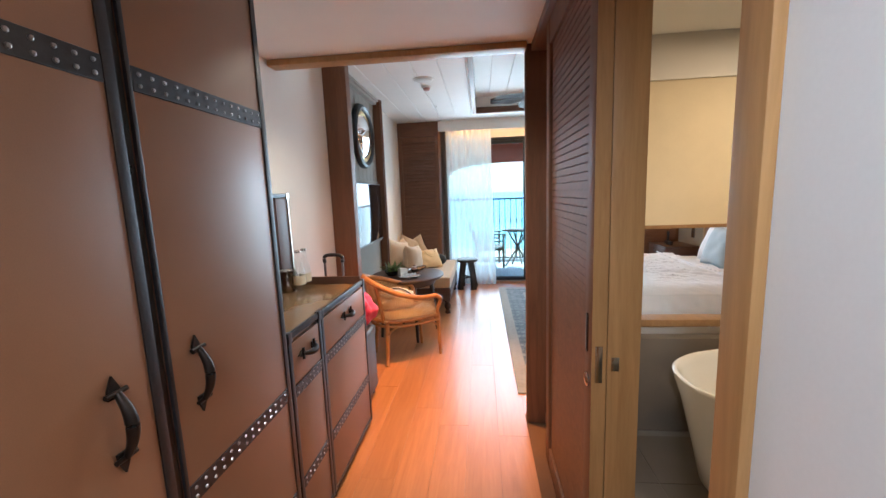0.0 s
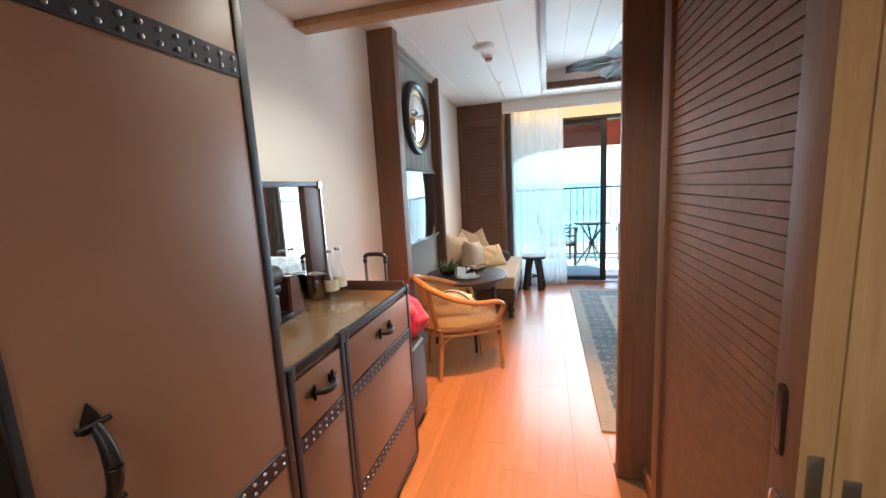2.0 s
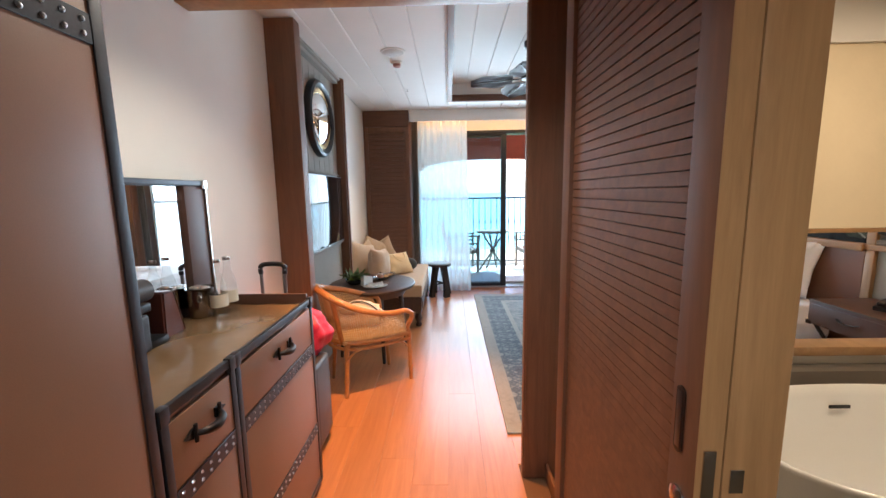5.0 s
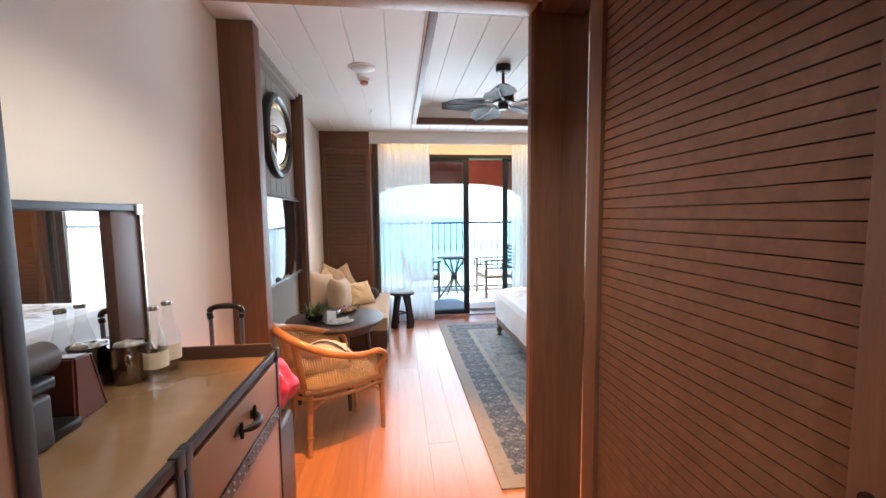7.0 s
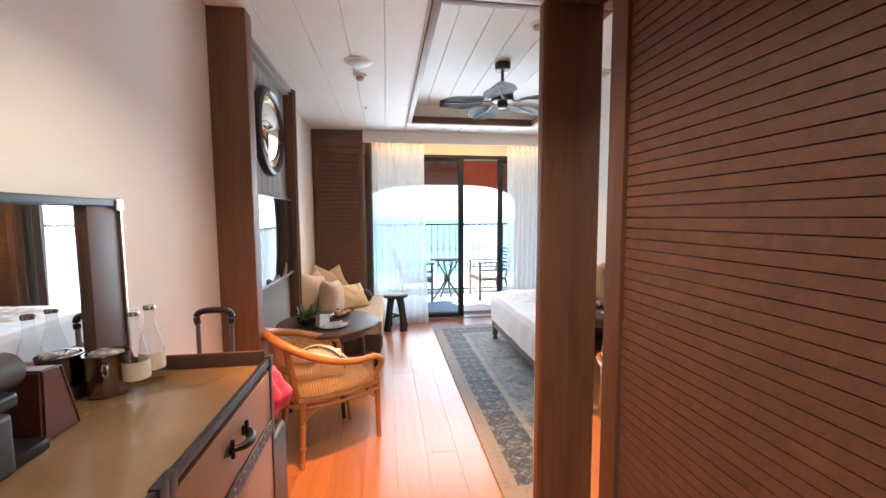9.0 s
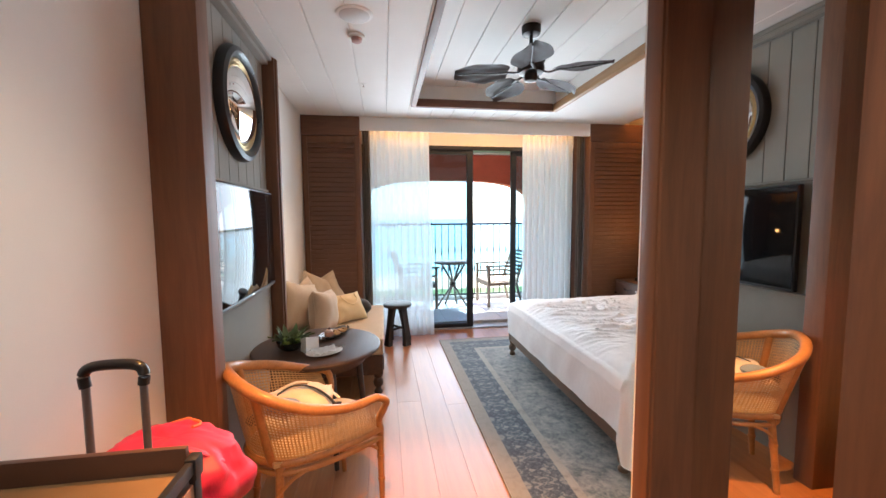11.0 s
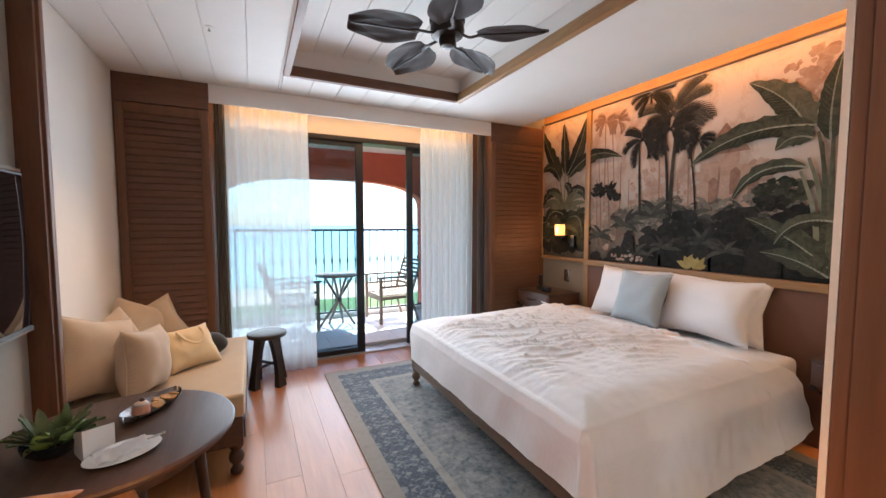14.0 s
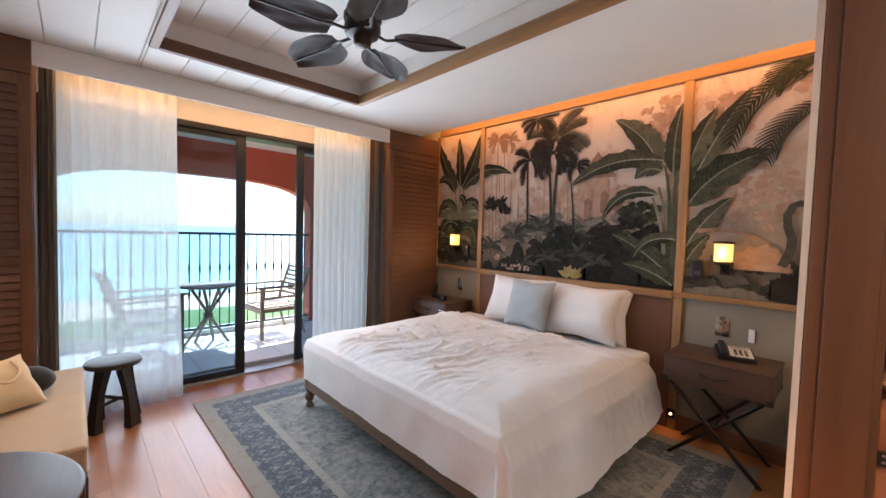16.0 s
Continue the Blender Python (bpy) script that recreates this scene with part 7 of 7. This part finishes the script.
sq = thing("ceiling_spotlight", (-0.172, 5.136, CEIL), "small white ceiling fitting with a steel head", "ceiling light")
part("plate", lathe(bmesh.new(), (-0.172, 5.136, CEIL - 0.006), [(0.014, 0), (0.020, 0.003), (0.021, 0.0058)], 18), CEILING_PAINT, sq)
part("head", lathe(bmesh.new(), (-0.172, 5.136, CEIL - 0.022), [(0.009, 0), (0.004, 0.003), (0.004, 0.016)], 12), STEEL, sq)

# ---- balcony ----
BF, RY = 0.045, 8.28
slab_top = boxed(-1.2, 3.6, 6.861, 8.62, -0.2, BF - 0.008)
balcony = setting("balcony_floor", slab_top, surface("grout", (0.22, 0.22, 0.22), 0.9), "grey balcony slab under the tiles")
setting("balcony_sill", boxed(-0.30, 2.50, 6.835, 6.86, -0.01, BF + 0.002, 0.003), surface("stone_sill", (0.40, 0.40, 0.39), 0.6), "stone threshold")
setting("balcony_ceiling", boxed(-1.2, 3.6, 6.87, 8.62, 2.52, 2.65), CEILING_PAINT, "white balcony soffit")
for x0, x1, n in ((-1.2, -1.05, "balcony_wall_west"), (3.45, 3.6, "balcony_wall_east")):
    setting(n, boxed(x0, x1, 6.87, 8.62, BF, 2.52), RED_RENDER, "terracotta rendered side wall")
# arched front wall
AX0, AX1, SPRING, CROWN = -0.36, 2.50, 1.62, 2.09
arch = []
for i in range(41):
    t = i / 40
    a = math.pi * (1 - t)
    c, s = math.cos(a), math.sin(a)
    arch.append(((AX0 + AX1) / 2 + (AX1 - AX0) / 2 * math.copysign(abs(c) ** 0.72, c), SPRING + (CROWN - SPRING) * abs(s) ** 0.62))
bm = bmesh.new()
front, back = [], []
for y, store in ((RY - 0.04, front), (RY + 0.18, back)):
    for x, z in arch:
        store.append((bm.verts.new((x, y, z)), bm.verts.new((x, y, 2.52))))
for i in range(40):
    for st_, flip in ((front, 0), (back, 1)):
        bm.faces.new((st_[i][0], st_[i + 1][0], st_[i + 1][1], st_[i][1]))
    bm.faces.new((front[i][0], back[i][0], back[i + 1][0], front[i + 1][0]))
box(bm, -1.05, AX0, RY - 0.04, RY + 0.18, BF, 2.52)
box(bm, AX1, 3.45, RY - 0.04, RY + 0.18, BF, 2.52)
setting("balcony_arch", bm, RED_RENDER, "terracotta rendered wall with a wide arch")

rail = thing("balcony_railing", (1.07, RY + 0.02, BF), "dark iron balcony railing with turned balusters", "railing")
part("handrail", boxed(AX0 + 0.002, AX1 - 0.002, RY, RY + 0.045, 1.335, 1.368, 0.006), FRAME_BLACK, rail)
part("bottom_rail", boxed(AX0 + 0.002, AX1 - 0.002, RY + 0.008, RY + 0.036, 0.115, 0.14, 0.004), FRAME_BLACK, rail)
bal = mesh_of("baluster", lathe(bmesh.new(), (0, 0, 0), [(0.0075, 0.14), (0.0075, 0.52), (0.011, 0.54), (0.016, 0.58), (0.011, 0.62), (0.0075, 0.64), (0.0075, 0.84), (0.011, 0.86), (0.016, 0.90), (0.011, 0.94), (0.0075, 0.96), (0.0075, 1.336)], 8), FRAME_BLACK)
n = 25
for i in range(n):
    b_ = under(new("baluster", bal), rail)
    b_.matrix_basis = Matrix.Translation((AX0 + (i + 0.5) * (AX1 - AX0) / n, RY + 0.022, 0))
setting("balcony_kerb", boxed(AX0 + 0.001, AX1 - 0.001, RY - 0.035, RY + 0.17, BF - 0.006, 0.1145, 0.006), surface("white_kerb_paint", (0.74, 0.73, 0.70), 0.7, vary=0.06, scale=5), "low white painted kerb under the railing")

# balcony furniture
TEAK = wood("weathered_teak", (0.22, 0.17, 0.13), (0.36, 0.29, 0.225), "X", 0.6)
bt = thing("balcony_table", (1.04, 7.72, BF), "round slatted wooden balcony table on crossed legs", "table")
bx, by, bz = 1.04, 7.72, 0.775
part("tabletop", lathe(bmesh.new(), (bx, by, bz - 0.028), [(0.285, 0), (0.296, 0.006), (0.296, 0.022), (0.288, 0.028)], 44), TEAK, bt)
for k in range(4):
    a = radians(20 + 45 * k)
    c, s = math.cos(a), math.sin(a)
    part("leg", tube(bmesh.new(), [(bx + 0.25 * c, by + 0.25 * s, BF + 0.001), (bx + 0.01 * s, by - 0.01 * c, 0.42), (bx - 0.20 * c, by - 0.20 * s, bz - 0.028)], 0.0165, 10), TEAK, bt)
part("leg_collar", lathe(bmesh.new(), (bx, by, 0.385), [(0.045, 0), (0.052, 0.01), (0.052, 0.05), (0.045, 0.06)], 24), TEAK, bt)


def balcony_chair():
    c = thing("balcony_chair", (0, 0, 0), "wooden slatted balcony armchair with a raked back", "chair", "balcony chairs")
    for y in (-0.27, 0.27):
        part("front_leg", boxed(0.215, 0.255, y - 0.018, y + 0.018, 0, 0.635, 0.004), TEAK, c)
        part("rear_leg", tube(bmesh.new(), [(-0.34, y, 0.0), (-0.23, y, 0.36), (-0.24, y, 0.40), (-0.40, y, 0.88)], 0.019, 8), TEAK, c)
        part("armrest", boxed(-0.33, 0.285, y - 0.03, y + 0.03, 0.636, 0.662, 0.006), TEAK, c)
        part("side_rail", boxed(-0.24, 0.22, y - 0.012, y + 0.012, 0.335, 0.385, 0.003), TEAK, c)
        part("arm_rail", boxed(-0.29, 0.22, y - 0.010, y + 0.010, 0.50, 0.53, 0.003), TEAK, c)
    for i in range(7):
        x = -0.21 + i * 0.068
        part("seat_slat", boxed(x, x + 0.052, -0.258, 0.258, 0.386, 0.402, 0.003), TEAK, c)
    part("front_rail", boxed(0.216, 0.24, -0.252, 0.252, 0.32, 0.38, 0.003), TEAK, c)
    for i in range(7):
        z = 0.50 + i * 0.058
        x = -0.24 - 0.16 * (z - 0.40) / 0.48
        part("back_slat", boxed(x - 0.008, x + 0.008, -0.252, 0.252, z, z + 0.034, 0.003), TEAK, c)
    return c


first = balcony_chair()
copy_thing(first, pose(1.80, 7.88, BF, 0, 0, 186))
first.matrix_basis = pose(0.50, 7.86, BF, 0, 0, 6)

# ---- land and sea beyond ----
m, nt, b = shader("lawn")
v = coords(nt)
nt.links.new(ramp(nt, calc(nt, "ADD", calc(nt, "MULTIPLY", noise_of(nt, v, 0.09, 6), 0.6), calc(nt, "MULTIPLY", noise_of(nt, v, 2.5, 4), 0.4)), [(0.35, (0.045, 0.10, 0.025)), (0.6, (0.10, 0.17, 0.045)), (0.75, (0.20, 0.19, 0.10))]), b.inputs["Base Color"])
b.inputs["Roughness"].default_value = 0.95
tagged(new("ground", mesh_of("ground", boxed(-2500, 2500, 9.0, 74, -13.0, -12.0), m, 0)), "green lawn below the building", "", "", "structure")
tagged(new("beach", mesh_of("beach", boxed(-2500, 2500, 74, 92, -13.0, -12.05), surface("sand", (0.55, 0.46, 0.32), 0.95, vary=0.1, scale=0.5, grain=8), 0)), "pale sandy beach", "", "", "structure")
m, nt, b = shader("sea_water")
v = coords(nt)
sep = nt.nodes.new("ShaderNodeSeparateXYZ")
nt.links.new(v, sep.inputs[0])
nt.links.new(ramp(nt, calc(nt, "DIVIDE", sep.outputs[1], 1400.0), [(0.06, (0.26, 0.52, 0.47)), (0.16, (0.17, 0.42, 0.46)), (0.6, (0.14, 0.29, 0.40))]), b.inputs["Base Color"])
b.inputs["Roughness"].default_value = 0.35
bumped(nt, b, noise_of(nt, coords(nt, (0.3, 1, 1)), 0.6, 6), 0.5, 0.6)
tagged(new("water", mesh_of("water", boxed(-4800, 4800, 92, 4700, -14.0, -12.2), m, 0)), "turquoise sea reaching the horizon", "", "", "structure")

# ---- bathroom seen through its doorway ----
setting("bath_floor", boxed(0.83, RIGHT, -1.599, 2.585, -0.0118, -0.004), surface("bath_grout", (0.25, 0.24, 0.22), 0.9), "grout bed of the bathroom floor")
tub = thing("bathtub", (2.05, 1.99, 0), "freestanding oval white bathtub", "bathtub")


def tubs(r0, z):
    return [Vector((1.99 + (0.70 + r0) * math.copysign(abs(math.cos(a)) ** 0.85, math.cos(a)), 2.02 + (0.375 + r0 * 0.8) * math.copysign(abs(math.sin(a)) ** 0.85, math.sin(a)), z)) for a in [2 * math.pi * i / 64 for i in range(64)]]


rows = [(-0.16, 0.0), (-0.14, 0.02), (-0.10, 0.2), (-0.04, 0.45), (0.0, 0.575), (0.003, 0.588), (-0.008, 0.595), (-0.022, 0.588), (-0.035, 0.55), (-0.09, 0.30), (-0.17, 0.13), (-0.30, 0.10)]
bm = bmesh.new()
rings = [[bm.verts.new(p) for p in tubs(r, z)] for r, z in rows]
for p, q in zip(rings, rings[1:]):
    for i in range(64):
        bm.faces.new((p[i], p[(i + 1) % 64], q[(i + 1) % 64], q[i]))
bm.faces.new(rings[-1])
bm.faces.new(list(reversed(rings[0])))
part("shell", bm, PORCELAIN, tub, soft=70)
part("overflow_slot", boxed(1.92, 2.01, 2.338, 2.346, 0.505, 0.52, 0.003), BLACK, tub, "dark overflow slot")
sill = boxed(WX0, WX1, 2.545, 2.66, WZ0 - 0.045, WZ0 + 0.002, 0.008)
setting("window_sill_bath", sill, TRIM_WOOD, "wooden sill of the inside window")
setting("bath_ledge", boxed(0.83, RIGHT, 2.50, 2.584, 0, 0.60, 0.004), BATH_TILE, "tiled ledge under the inside window")
bl = thing("roller_blind", (2.08, 2.60, 1.27), "cream roller blind half lowered in the inside window", "blind")
part("cloth", boxed(WX0 + 0.004, WX1 - 0.004, 2.603, 2.606, 1.272, 2.10), BLIND, bl)
part("bottom_bar", boxed(WX0 + 0.004, WX1 - 0.004, 2.598, 2.611, 1.250, 1.2715, 0.004), TRIM_WOOD, bl, "wooden bottom bar")

# ---- floor boards ----
floor = setting("floor", boxed(LEFT, 0.755, -1.599, 6.62, -0.0118, -0.006), surface("board_joint", (0.12, 0.055, 0.024), 0.9), "dark joint bed of the wooden floor")
boards = {}


def board_mesh(w, L):
    key = (round(w, 3), round(L, 3))
    if key not in boards:
        boards[key] = mesh_of("floor_board", box(bmesh.new(), 0.0004, w - 0.0004, 0.0004, L - 0.0004, -0.0058, 0, 0.0006, 1), FLOOR_WOOD, 0)
    return boards[key]


rnd = random.Random(5)
lengths = (2.2, 2.6, 3.0)
x, row = LEFT + 0.002, 0
while x < RIGHT - 0.03:
    w = min(0.19, RIGHT - 0.002 - x)
    y = -1.59 if x + w < 0.80 else 2.66
    y -= (0.5, 1.1, 0.2, 0.8)[row % 4] if x + w < 0.8 else 0
    lo = -1.595 if x + w < 0.80 else 2.651
    while y < 6.6:
        L = lengths[rnd.randrange(3)]
        y0, y1 = max(y, lo), min(y + L, 6.628)
        if y1 - y0 > 0.05:
            ob = under(new("floor_board", board_mesh(w, y1 - y0)), floor)
            ob.matrix_basis = Matrix.Translation((x, y0, 0))
        y += L
    x += w
    row += 1

# ---- balcony and bathroom tiles ----
tile = mesh_of("tile", box(bmesh.new(), 0.002, 0.398, 0.002, 0.398, -0.0075, 0, 0.002, 1), TILE, 0)
for i in range(12):
    for j in range(4):
        t_ = under(new("tile", tile), balcony)
        t_.matrix_basis = Matrix.Translation((-1.2 + 0.4 * i, 6.865 + 0.4 * j, BF))
bath = bpy.data.objects["bath_floor"]
tile = mesh_of("tile", box(bmesh.new(), 0.0015, 0.3985, 0.0015, 0.3985, -0.0038, 0, 0.0012, 1), BATH_TILE, 0)
for i in range(6):
    for j in range(10):
        t_ = under(new("tile", tile), bath)
        t_.matrix_basis = Matrix.Translation((0.835 + 0.4 * i, -1.55 + 0.4 * j, 0))
